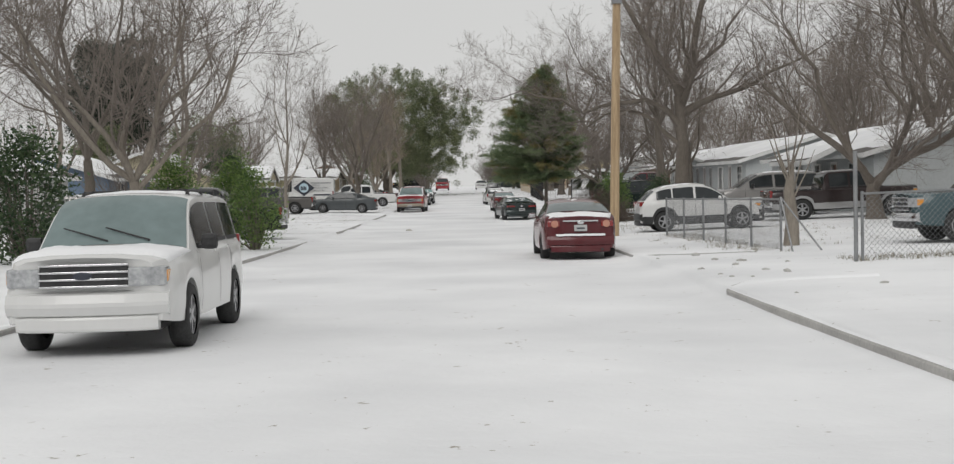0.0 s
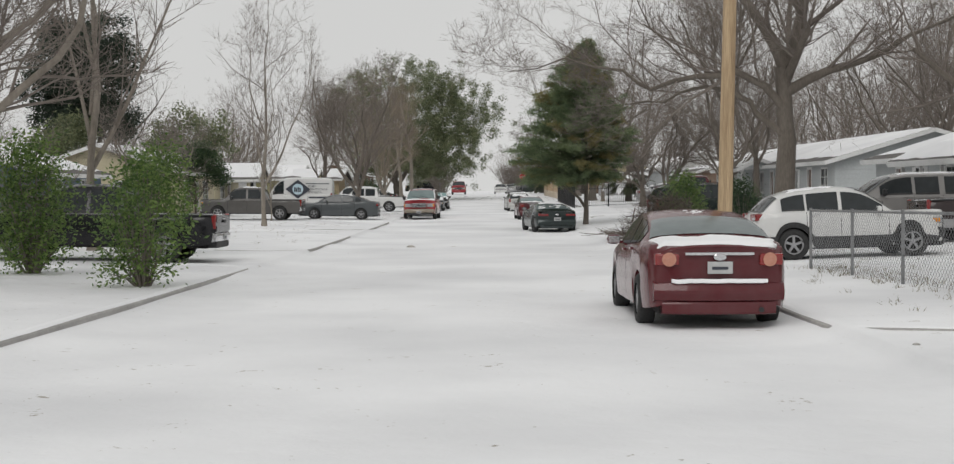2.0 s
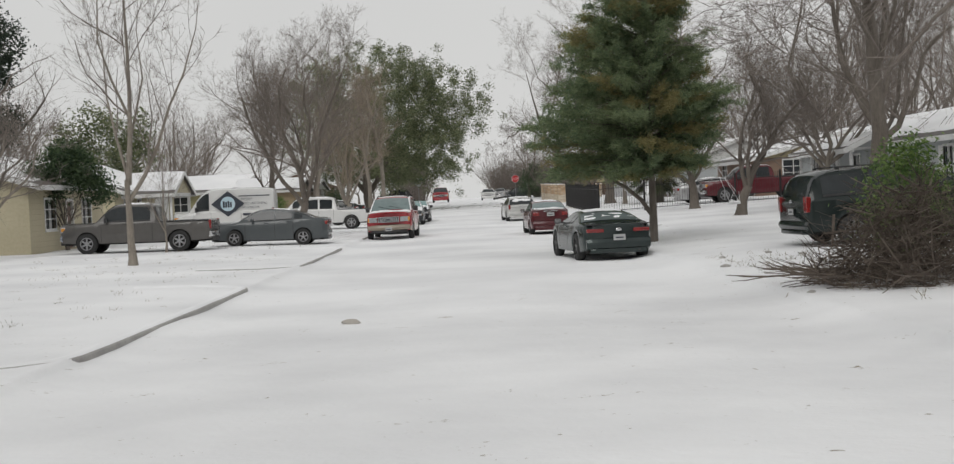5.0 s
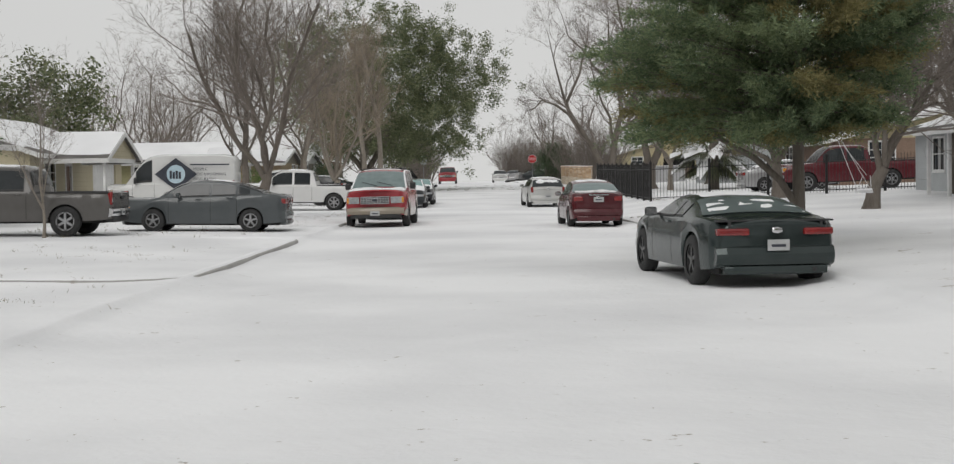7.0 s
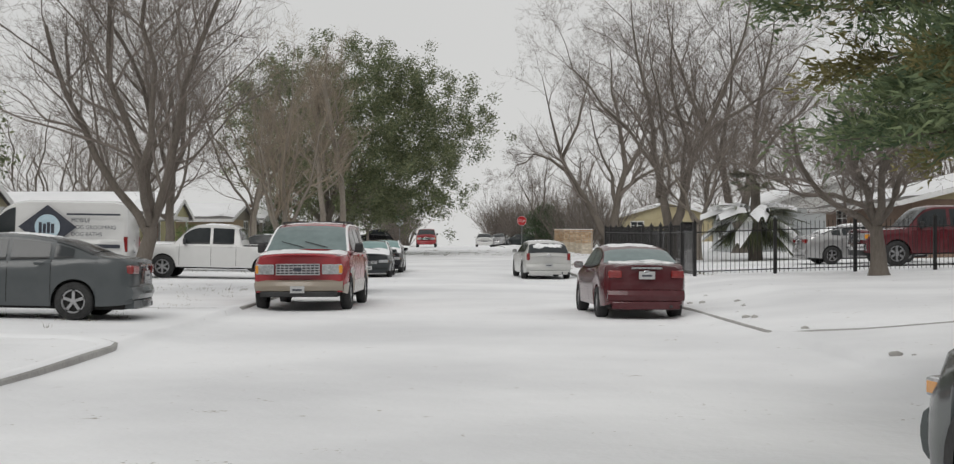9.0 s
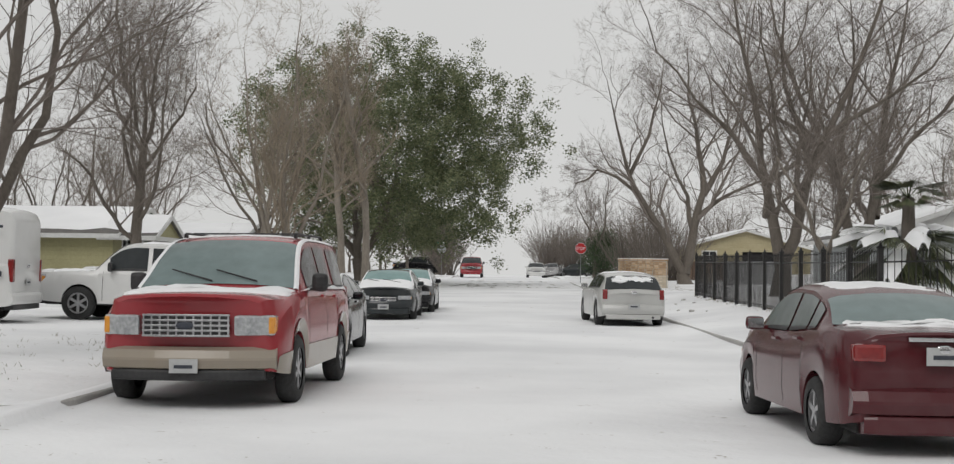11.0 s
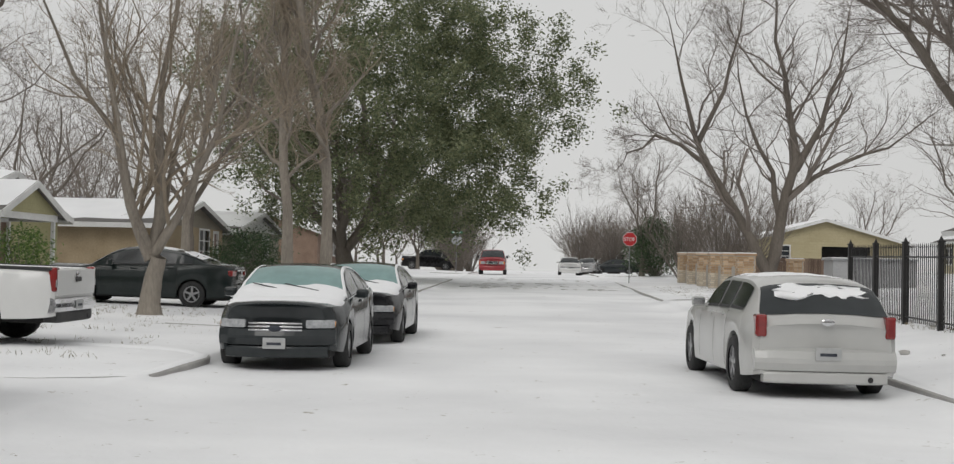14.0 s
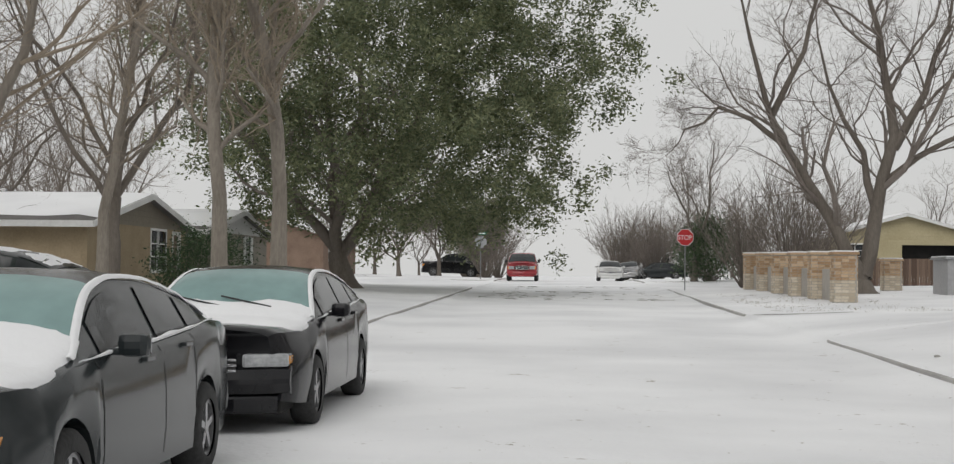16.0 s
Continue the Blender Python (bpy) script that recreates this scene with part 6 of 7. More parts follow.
T["small"] = make_tree(R, ground_pose(-18.3, 83.8, 0), "small rounded bare tree by a beige house", height=6.8, trunk_r=0.16, forks=(5, 6), spread=1.25, trunk_part=0.24, bark="bark_pale", levels=4, twigs=1.15, ribbon=3, fine=0.006, reach=1.1)


def again(key, x, y, turn, scale, label=""):
    ob = copy_thing(T[key], ground_pose(x, y, turn))
    ob.matrix_basis = ground_pose(x, y, turn, scale)
    if label:
        ob["label"] = label
    return ob


T["wood"] = make_tree(R, ground_pose(17.5, 40.0, 0), "bare tree with fine upright branches behind the drives", height=13.5, trunk_r=0.26, forks=(4, 5), spread=0.85, trunk_part=0.24, levels=4, twigs=1.15, ribbon=3, reach=1.2, fine=0.007)
FENCE_ARMS = (
    (((0, 0, 1.0), (-0.35, 0.1, 3.0), (-0.8, 0.2, 5.2), (-1.0, 0.4, 7.6), (-1.6, 0.5, 10.2), (-1.9, 0.4, 13.0)), 0.27),
    (((0, 0, 1.2), (0.7, 0, 3.2), (1.3, -0.2, 5.4), (2.6, -0.3, 8.2), (3.6, -0.4, 11.0), (4.0, -0.4, 13.6)), 0.26),
    (((-0.65, 0.2, 4.4), (-1.8, 0.1, 6.0), (-3.3, 0, 7.4), (-4.8, -0.2, 9.2), (-5.6, -0.2, 11.4)), 0.12),
    (((1.1, -0.1, 4.8), (0.6, 0.8, 7.0), (0.2, 1.2, 9.6), (0.4, 1.4, 12.8)), 0.16),
    (((1.6, -0.2, 6.0), (3.4, -0.6, 7.2), (5.4, -0.8, 8.6), (6.6, -0.8, 10.8)), 0.13),
    (((-0.6, 0.1, 3.0), (-0.4, -1.6, 5.2), (-1.0, -3.0, 7.6), (-1.6, -3.6, 10.4)), 0.14),
    (((0.6, 0, 3.2), (1.0, 1.8, 5.6), (1.8, 3.4, 8.0), (2.2, 4.0, 11.0)), 0.14))
T["fence"] = make_tree(R, ground_pose(9.3, 133.0, 0), "large bare tree with wide forked limbs behind the iron fence", height=4.0, trunk_r=0.42, trunk_part=0.40, arms=FENCE_ARMS, gnarl=0.26)
again("fence", 14.4, 141.0, 160, 1.05)
STOUT_ARMS = (
    (((0, 0, 1.2), (-0.5, 0, 2.4), (-0.9, 0.1, 4.4), (-1.3, 0.1, 6.6), (-1.5, 0.2, 9.4)), 0.141),
    (((0, 0, 1.3), (0.15, 0.1, 2.8), (0.1, 0.2, 5.2), (0.5, 0.3, 8.0), (0.6, 0.3, 10.6)), 0.148),
    (((0, 0, 1.2), (0.6, 0, 2.2), (1.4, -0.1, 3.9), (1.8, -0.1, 6.2), (2.4, -0.2, 8.6)), 0.126),
    (((0, 0, 1.4), (0.2, 0.6, 3.0), (0.6, 1.2, 5.6), (0.5, 1.6, 8.8)), 0.0962),
    (((0, 0, 1.4), (-0.4, -0.6, 3.0), (-0.8, -1.0, 5.4), (-0.6, -1.4, 8.4)), 0.0962),
    (((-0.9, 0.1, 4.0), (-1.8, 0, 5.2), (-2.6, 0, 7.0), (-2.9, 0, 8.8)), 0.0666))
T["stout"] = make_tree(R, ground_pose(-9.5, 131.4, 0), "bare tree with a stout pale many-stemmed trunk beside a drive", height=4.0, trunk_r=0.265, trunk_part=0.36, arms=STOUT_ARMS, gnarl=0.2, bark="bark_pale", twig="twig_tan", twigs=0.85)
T["tall"] = make_tree(R, ground_pose(-8.6, 143.3, 0), "tall slender pale-barked tree with short bare branches", height=15.0, trunk_r=0.175, forks=(3, 4), spread=0.62, trunk_part=0.66, leader=16, reach=0.42, bark="bark_pale", twig="twig_tan", levels=4, ribbon=3, fine=0.005, twigs=0.6)
again("tall", -7.7, 144.9, 130, 1.05)
again("tall", -13.6, 150.0, 220, 0.9)
again("oak2", -14.6, 130.5, 200, 0.85, "wide-limbed bare tree behind a drive")
again("wood", -14.0, 152.0, 200, 0.95)
again("slim", -12.4, 86.0, 220, 0.38, "thin bare sapling in the snow")
again("small", -9.4, 32.0, 0, 1.35, "bare many-limbed tree in front of shrubs")
again("small", 9.8, 128.0, 60, 1.1)
again("small", 14.0, 92.0, 140, 1.2)
again("slim", -11.6, 48.5, 30, 1.2)
again("slim", -20, 60, 30, 1.1)
for x, y, turn, s in ((19.5, 52.0, 250, 1.15), (24.0, 45.0, 20, 1.2), (15.2, 88.0, 300, 0.95), (-13.0, 40.0, 90, 0.9), (-16.5, 34.0, 30, 0.9), (18.5, 28.0, 60, 1.0), (20.5, 33.0, 150, 1.05),
                      (27.5, 68.0, 160, 1.15), (28.5, 80.0, 10, 1.1), (27.8, 94.0, 80, 1.1), (16.0, 100.0, 40, 0.85), (29.0, 108.0, 200, 1.1), (29.5, 52.0, 140, 1.2), (6.6, 199.0, 120, 0.75), (-12.5, 206.0, 20, 0.6), (-8.8, 227.0, 140, 0.58), (-8.2, 250.0, 260, 0.6)):
    again("wood", x, y, turn, s)

cedar_tree(R, ground_pose(4.40, 75.4), "dense dark green cedar with a bare trunk foot", height=8.8, radius=2.95, clear=2.1, off=(-0.75, 0))
leafy_tree(R, ground_pose(-10.6, 172.0), "wide evergreen live oak with several dark trunks", 14.6, 11.0, trunk_r=0.6, trunk_part=0.13, lobes=86, per=115, size=0.10, clump=0.62, density=1.0, shift=(1.2, 0))
leafy_tree(R, ground_pose(-31.2, 115.0, 0), "tall dark pine rising behind the roofs", 15.5, 4.7, leaf="pine", trunk_r=0.36, trunk_part=0.26, lobes=36, per=110, size=0.12, clump=0.7, name="pine_tree")
leafy_tree(R, ground_pose(-17.9, 92.3, 0), "round evergreen by the house corner", 4.3, 1.7, leaf="bush_dark", trunk_r=0.10, trunk_part=0.25, lobes=11, per=90, size=0.075, clump=0.5, name="evergreen_tree")
leafy_tree(R, ground_pose(-27.0, 134.0, 0), "evergreen tree behind the roofs", 8.6, 4.4, leaf="oak_leaf", trunk_r=0.25, lobes=12, per=60, size=0.14, clump=0.8, name="evergreen_tree")
leafy_tree(R, ground_pose(-30.5, 108.0, 0), "evergreen tree behind the roofs", 6.8, 3.2, leaf="oak_leaf", trunk_r=0.25, lobes=10, per=60, size=0.14, clump=0.8, name="evergreen_tree")

leafy_tree(R, ground_pose(-11.0, 219.0, 0), "grey-green evergreen beyond the crossing", 7.5, 3.4, leaf="oak_leaf", trunk_r=0.2, lobes=12, per=55, size=0.13, clump=0.6, name="evergreen_tree")
leafy_tree(R, ground_pose(-9.0, 236.0, 0), "grey-green evergreen beyond the crossing", 7.0, 3.2, leaf="oak_leaf", trunk_r=0.2, lobes=12, per=55, size=0.13, clump=0.6, name="evergreen_tree")

# shrubs
bush(R, ground_pose(6.75, 59.2), "bright green leafy shrub behind the brush pile", 1.55, 2.2, n=80)
bush(R, ground_pose(9.5, 62.6), "dark green rounded shrub", 1.5, 2.0, leaf="bush_dark", n=80)
bush(R, ground_pose(-9.6, 37.3), "tall glossy green shrub at a drive", 1.5, 2.8, n=150, size=0.05)
bush(R, ground_pose(-9.3, 47.0), "tall yellow-green shrub at a drive", 1.8, 3.0, n=150, size=0.055)
bush(R, ground_pose(-6.5, 34.0), "loose green shrub standing by the kerb", 1.45, 2.3, n=90, size=0.05)
bush(R, ground_pose(-14.5, 27.0), "tall green shrub in the yard", 3.0, 3.6, n=150, size=0.07)
bush(R, ground_pose(-10.6, 26.0), "tall green shrub behind a parked car", 2.4, 3.0, leaf="bush_dark", n=120, size=0.07)
bush(R, ground_pose(7.6, 199.5), "clipped round dark evergreen at the corner", 4.2, 4.0, leaf="bush_dark", n=200, per=55, size=0.08)
bush(R, ground_pose(-13.0, 158.0), "clipped dark green hedge by a house", 3.4, 2.1, leaf="bush_dark", n=150, per=55)
bush(R, ground_pose(-15.6, 140.0), "green shrub by a porch", 1.8, 1.9, n=70)
bush(R, ground_pose(19.0, 60.0), "green shrub against the pale house", 2.2, 2.2, leaf="bush_dark", n=90)
sh0 = twiggy_shrub(R, ground_pose(12.6, 194.5), "leafless many-stemmed shrub at the crossing", 4, 3.6, n=34, twig="twig", group="leafless shrubs")
for x, y, s, t in ((10.8, 188.5, 1.8, 40), (8.7, 191.0, 1.5, 90), (12.8, 192.5, 1.6, 10), (-14.0, 49.0, 0.9, 0), (13.0, 226.0, 1.6, 20), (6.5, 232.0, 1.5, 50), (10.0, 236, 1.6, 70), (-10.5, 240, 1.6, 20), (-7.2, 214.0, 1.0, 30), (-7.6, 222.0, 1.3, 80), (-7.0, 231.0, 1.4, 140), (-8.6, 243.0, 1.5, 200), (7.2, 243.0, 1.6, 10), (9.4, 229.0, 1.4, 300), (3.8, 240.0, 1.5, 15), (5.4, 243.0, 1.6, 130), (7.4, 240.0, 1.5, 220), (4.4, 247.0, 1.8, 310)):
    o = copy_thing(sh0, ground_pose(x, y, t))
    o.matrix_basis = ground_pose(x, y, t, s)


# snow-laden palm
def palm(m):
    e = thing("palm", m, "low palm with a skirt of snow-laden fronds and a green tuft", "palm")
    w = Wood()
    w.limb([Vector((0, 0, -0.1)), Vector((0, 0, 0.8)), Vector((0.02, 0, 2.2))], [0.22, 0.18, 0.12], 9)
    mesh_object("trunk", w.v, w.f, M["bark"], e, smooth=True)
    rr = random.Random(5)

    def fronds(z, n, lo, hi, size, snowy):
        lv, lf, sv, sf = [], [], [], []
        for i in range(n):
            a, up = rr.uniform(0, 6.283), rr.uniform(lo, hi)
            L = size * rr.uniform(0.8, 1.15)
            d = Vector((math.cos(a), math.sin(a), 0))
            side = Vector((-d.y, d.x, 0))
            pts = [Vector((0, 0, z)) + d * (L * t * math.cos(up * (1 - 0.5 * t))) + Vector((0, 0, L * t * math.sin(up) - 0.5 * L * t * t)) for t in (0, 0.33, 0.66, 1.0)]
            for k in range(16):
                fan = -1.2 + 2.4 * k / 15
                b = pts[1].lerp(pts[2], 0.35)
                ax = (pts[3] - pts[1]).normalized()
                tip = b + ax * (0.62 * L * math.cos(fan * 0.75)) + side * (0.52 * L * math.sin(fan)) + Vector((0, 0, -0.10 * L * abs(fan)))
                sd_ = (tip - b).cross(Vector((0.1, 0.2, 1))).normalized() * 0.022
                o = len(lv)
                mid = b.lerp(tip, 0.55)
                lv += [b, mid + sd_, tip, mid - sd_]
                lf.append((o, o + 1, o + 2, o + 3))
            o = len(lv)
            st = side * 0.016
            lv += [pts[0] + st, pts[0] - st, pts[2] - st, pts[2] + st]
            lf.append((o, o + 1, o + 2, o + 3))
            if snowy and i % 3 == 0:
                o = len(sv)
                wd = 0.17 * L
                for q, s in zip(pts[1:], (0.5, 1.0, 0.35)):
                    sv += [q + side * wd * s + Vector((0, 0, -0.03)), q + side * wd * 0.5 * s + Vector((0, 0, 0.10)), q + Vector((0, 0, 0.13)), q - side * wd * 0.5 * s + Vector((0, 0, 0.10)), q - side * wd * s + Vector((0, 0, -0.03))]
                for r_ in range(2):
                    for c in range(4):
                        q = o + r_ * 5 + c
                        sf.append((q, q + 1, q + 6, q + 5))
        return lv, lf, sv, sf

    lv, lf, sv, sf = fronds(1.25, 52, -0.55, 0.75, 1.5, True)
    mesh_object("skirt", lv, lf, M["palm_leaf"], e)
    mesh_object("snow", sv, sf, M["snow_clean"], e, "snow on the fronds", smooth=True)
    lv, lf, sv, sf = fronds(2.2, 22, 0.2, 1.45, 0.85, False)
    mesh_object("crown", lv, lf, M["palm_leaf"], e)
    return e


p2 = palm(ground_pose(11.7, 125.0))
p2.matrix_basis = ground_pose(11.7, 125.0, 40, 1.5)


# brush pile of cut branches
def brush_pile():
    e = thing("brush_pile", ground_pose(5.7, 55.6), "heap of cut brown branches at the roadside", "brush pile")
    rr = random.Random(11)
    w = Wood()
    for i in range(1500):
        a, rad = rr.uniform(0, 6.283), rr.random() ** 0.6
        cx, cy = math.cos(a) * rad * 1.55, math.sin(a) * rad * 1.4
        top = 1.5 * (1 - rad ** 2.2)
        z = rr.uniform(0.0, max(0.08, top))
        d = Vector((rr.gauss(0, 1.0), rr.gauss(0, 0.8), rr.gauss(0.1, 0.55)))
        d.normalize()
        L = rr.uniform(0.4, 1.5)
        r = rr.uniform(0.003, 0.009) if i > 110 else rr.uniform(0.012, 0.028)
        p = Vector((cx, cy, z))
        pts = []
        for k in range(4):
            pts.append(p + d * (L * (k / 3 - 0.5)) + Vector((rr.gauss(0, 0.06), rr.gauss(0, 0.06), rr.gauss(0, 0.05))))
        pts = [Vector((q.x, q.y, max(0.0, q.z))) for q in pts]
        w.limb(pts, [r, r * 0.85, r * 0.65, r * 0.3], 3)
        for _ in range(2):
            b0 = pts[rr.randint(1, 3)]
            d2 = (d + Vector((rr.gauss(0, 0.7), rr.gauss(0, 0.7), rr.gauss(0.2, 0.5)))).normalized()
            sd_ = d2.cross(Vector((0.3, 0.2, 0.9))) * 0.006
            o = len(w.v)
            w.v += [b0 + sd_, b0 - sd_, b0 + d2 * rr.uniform(0.2, 0.5)]
            w.f.append((o, o + 1, o + 2))
    tagged(mesh_object("brushwood", w.v, w.f, M["stick"], e), kind="stuff")
    for i in range(16):
        w, twigs = Wood(), []
        a = rr.uniform(2.2, 4.6) if i % 2 else rr.uniform(-0.6, 0.8)
        b = Vector((math.cos(a) * 1.3, math.sin(a) * 1.2, 0.1))
        d = Vector((math.cos(a), math.sin(a) * 0.8, 0.05))
        L = rr.uniform(0.9, 1.9)
        pts = [b + d * L * k / 5 + Vector((rr.gauss(0, 0.07), rr.gauss(0, 0.07), 0.03 + 0.03 * rr.random())) for k in range(6)]
        w.limb(pts, [0.024, 0.02, 0.017, 0.013, 0.009, 0.005], 5)
        for k in range(6):
            j = rr.randint(1, 4)
            dd = (d + Vector((rr.gauss(0, 0.6), rr.gauss(0, 0.6), rr.gauss(0.1, 0.2)))).normalized()
            t = Wood()
            t.limb([pts[j], pts[j] + dd * 0.3, pts[j] + dd * 0.55 + Vector((0, 0, 0.03))], [0.010, 0.007, 0.003], 4)
            twigs.append(t)
        lb = mesh_object("loose_branch", w.v, w.f, M["stick"], e)
        for t in twigs:
            mesh_object("twig", t.v, t.f, M["stick"], lb)
    return e


brush_pile()

# ---- street furniture ----
def utility_pole():
    e = thing("utility_pole", ground_pose(4.45, 37.8) @ Matrix.Rotation(radians(1.5), 4, "Y"), "tan wooden utility pole with a street lamp arm", "utility pole")
    tube_part("pole", e, M["pole_wood"], (0, 0, -0.3), (0, 0, 10.4), 0.155, 0.115, 14)
    w = Wood()
    w.limb([Vector((0, 0, 7.55)), Vector((-0.5, -0.1, 7.75)), Vector((-1.4, -0.2, 7.86)), Vector((-2.3, -0.3, 7.84))], [0.035, 0.033, 0.03, 0.028], 8)
    mesh_object("lamp_arm", w.v, w.f, M["steel"], e, smooth=True)
    bm = bmesh.new()
    bmesh.ops.create_uvsphere(bm, u_segments=16, v_segments=10, radius=0.5, matrix=Matrix.Translation((-2.62, -0.33, 7.82)) @ Matrix.Diagonal((0.75, 0.30, 0.20, 1)))
    part("lamp_head", bm, M["steel"], e, smooth=True)
    box_part("pole_bracket", e, M["steel"], -0.16, 0.16, -0.17, 0.17, 7.45, 7.65, 0.02)
    return e


utility_pole()


def octagon(bm, r, y0, y1, z, hole=None):
    for yy, flip in ((y0, 0), (y1, 1)):
        vs = [bm.verts.new((r * math.cos(math.pi / 8 + i * math.pi / 4), yy, z + r * math.sin(math.pi / 8 + i * math.pi / 4))) for i in range(8)]
        bm.faces.new(vs if flip else list(reversed(vs)))
        if flip:
            for i in range(8):
                bm.faces.new((prev[i], prev[(i + 1) % 8], vs[(i + 1) % 8], vs[i]))
        prev = vs


def stop_sign(x, y, facing, label):
    e = thing("stop_sign", ground_pose(x, y, facing), label, "stop sign")
    tube_part("post", e, M["steel"], (0, 0.03, -0.2), (0, 0.03, 2.85), 0.028, 0.028, 8)
    zc = 2.42
    bm = bmesh.new()
    octagon(bm, 0.412, -0.004, 0.0, zc)
    plate = part("sign_plate", bm, M["sign_back"], e, "bare aluminium back")
    bm = bmesh.new()
    octagon(bm, 0.405, -0.009, -0.005, zc)
    part("sign_border", bm, M["sign_white"], plate)
    bm = bmesh.new()
    octagon(bm, 0.385, -0.014, -0.010, zc)
    part("sign_face", bm, M["sign_red"], plate)
    cu = flat_text("lettering", "STOP", 0.30, Matrix.Translation((-0.335, -0.016, zc - 0.105)) @ Matrix.Rotation(radians(90), 4, "X"), M["sign_white"], plate)
    cu.scale = (0.88, 1.0, 1)
    return e


stop_sign(4.2, 177.6, 4, "red octagonal stop sign on a thin steel post")
s2 = stop_sign(-6.8, 203.0, 184, "back of a stop sign with green street name blades above")
for a, z in ((0, 2.98), (90, 3.14)):
    b = box_part("name_blade", s2, M["sign_green"], -0.42, 0.42, -0.004, 0.004, z - 0.075, z + 0.075)
    b.rotation_euler = (0, 0, radians(a))
    bb = box_part("blade_bar", b, M["sign_white"], -0.30, 0.30, -0.006, 0.006, z - 0.03, z + 0.03)


def chain_fence(x0, y0, x1, y1, h, n, label, zoff=0.0, posts_h=None):
    """Chain-link panels: steel posts, a top rail and a woven net of wires."""
    e = thing("wire_fence", Matrix.Identity(4), label, "fence")
    pts = [Vector((lerp(x0, x1, i / n), lerp(y0, y1, i / n), 0)) for i in range(n + 1)]
    for p in pts:
        p.z = land(p.x, p.y) + zoff
        tube_part("post", e, M["steel"], p + Vector((0, 0, -0.15)), p + Vector((0, 0, (posts_h or h) + 0.05)), 0.03, 0.03, 8)
    d = (pts[-1] - pts[0])
    ln = d.length
    u = d.normalized()
    for a, b in zip(pts, pts[1:]):
        tube_part("top_rail", e, M["steel"], a + Vector((0, 0, h)), b + Vector((0, 0, h)), 0.021, 0.021, 6)
    w = Wood()
    step = 0.11
    k = int(ln / step)
    for i in range(-int(h / step), k + 1):
        for s in (1, -1):
            a0, a1 = i * step, i * step + h
            t0, t1 = max(0.0, -a0 / h if a0 < 0 else 0.0), min(1.0, (ln - a0) / h)
            if t1 <= t0:
                continue
            za, zb = (t0 * h, t1 * h) if s > 0 else (h - t0 * h, h - t1 * h)
            pa, pb = pts[0] + d * ((a0 + t0 * h) / ln), pts[0] + d * ((a0 + t1 * h) / ln)
            w.limb([pa + Vector((0, 0, za + 0.03)), pb + Vector((0, 0, zb + 0.03))], [0.0035, 0.0035], 3)
    mesh_object("wire_mesh", w.v, w.f, M["steel"], e)
    return e


chain_fence(6.0, 36.8, 6.75, 24.4, 1.15, 5, "sagging galvanised chain-link fence along a drive")
chain_fence(7.1, 19.3, 13.5, 20.2, 1.25, 3, "galvanised chain-link gate panels across a yard")
tube_part("post", None, M["steel"], (6.95, 19.2, land(7, 19.2) - 0.2), (6.95, 19.2, land(7, 19.2) + 2.05), 0.04, 0.04, 10).name = "gate_post"
tagged(bpy.data.objects["gate_post"], "tall galvanised steel gate post in the snow", "fence post")
ws = thing("tree_stump", ground_pose(7.5, 26.6), "dead grey trunk standing in the fence line", "tree trunk")
w = Wood()
w.limb([Vector((0, 0, -0.1)), Vector((0.03, 0, 0.6)), Vector((-0.03, 0.05, 1.3)), Vector((0.05, 0, 2.0))], [0.20, 0.16, 0.13, 0.05], 8)
for i in range(9):
    a = i * 0.7
    w.limb([Vector((0, 0, 1.0 + 0.1 * i)), Vector((0.35 * math.cos(a), 0.35 * math.sin(a), 1.7 + 0.12 * i)), Vector((0.6 * math.cos(a), 0.6 * math.sin(a), 2.3 + 0.15 * i))], [0.03, 0.018, 0.006], 4)
mesh_object("trunk", w.v, w.f, M["bark_pale"], ws, smooth=True)
for i, (ax, ay) in enumerate(((6.9, 24.1), (7.25, 24.0))):
    tb = tube_part("fence_brace", None, M["steel"], (6.75, 24.4, land(6.75, 24.4) + 1.2), (ax + 0.3 * i, ay - 0.2, land(ax, ay) - 0.05), 0.022, 0.022, 8)
    tagged(tb, "leaning steel brace of the wire fence", "fence brace", "fence braces")


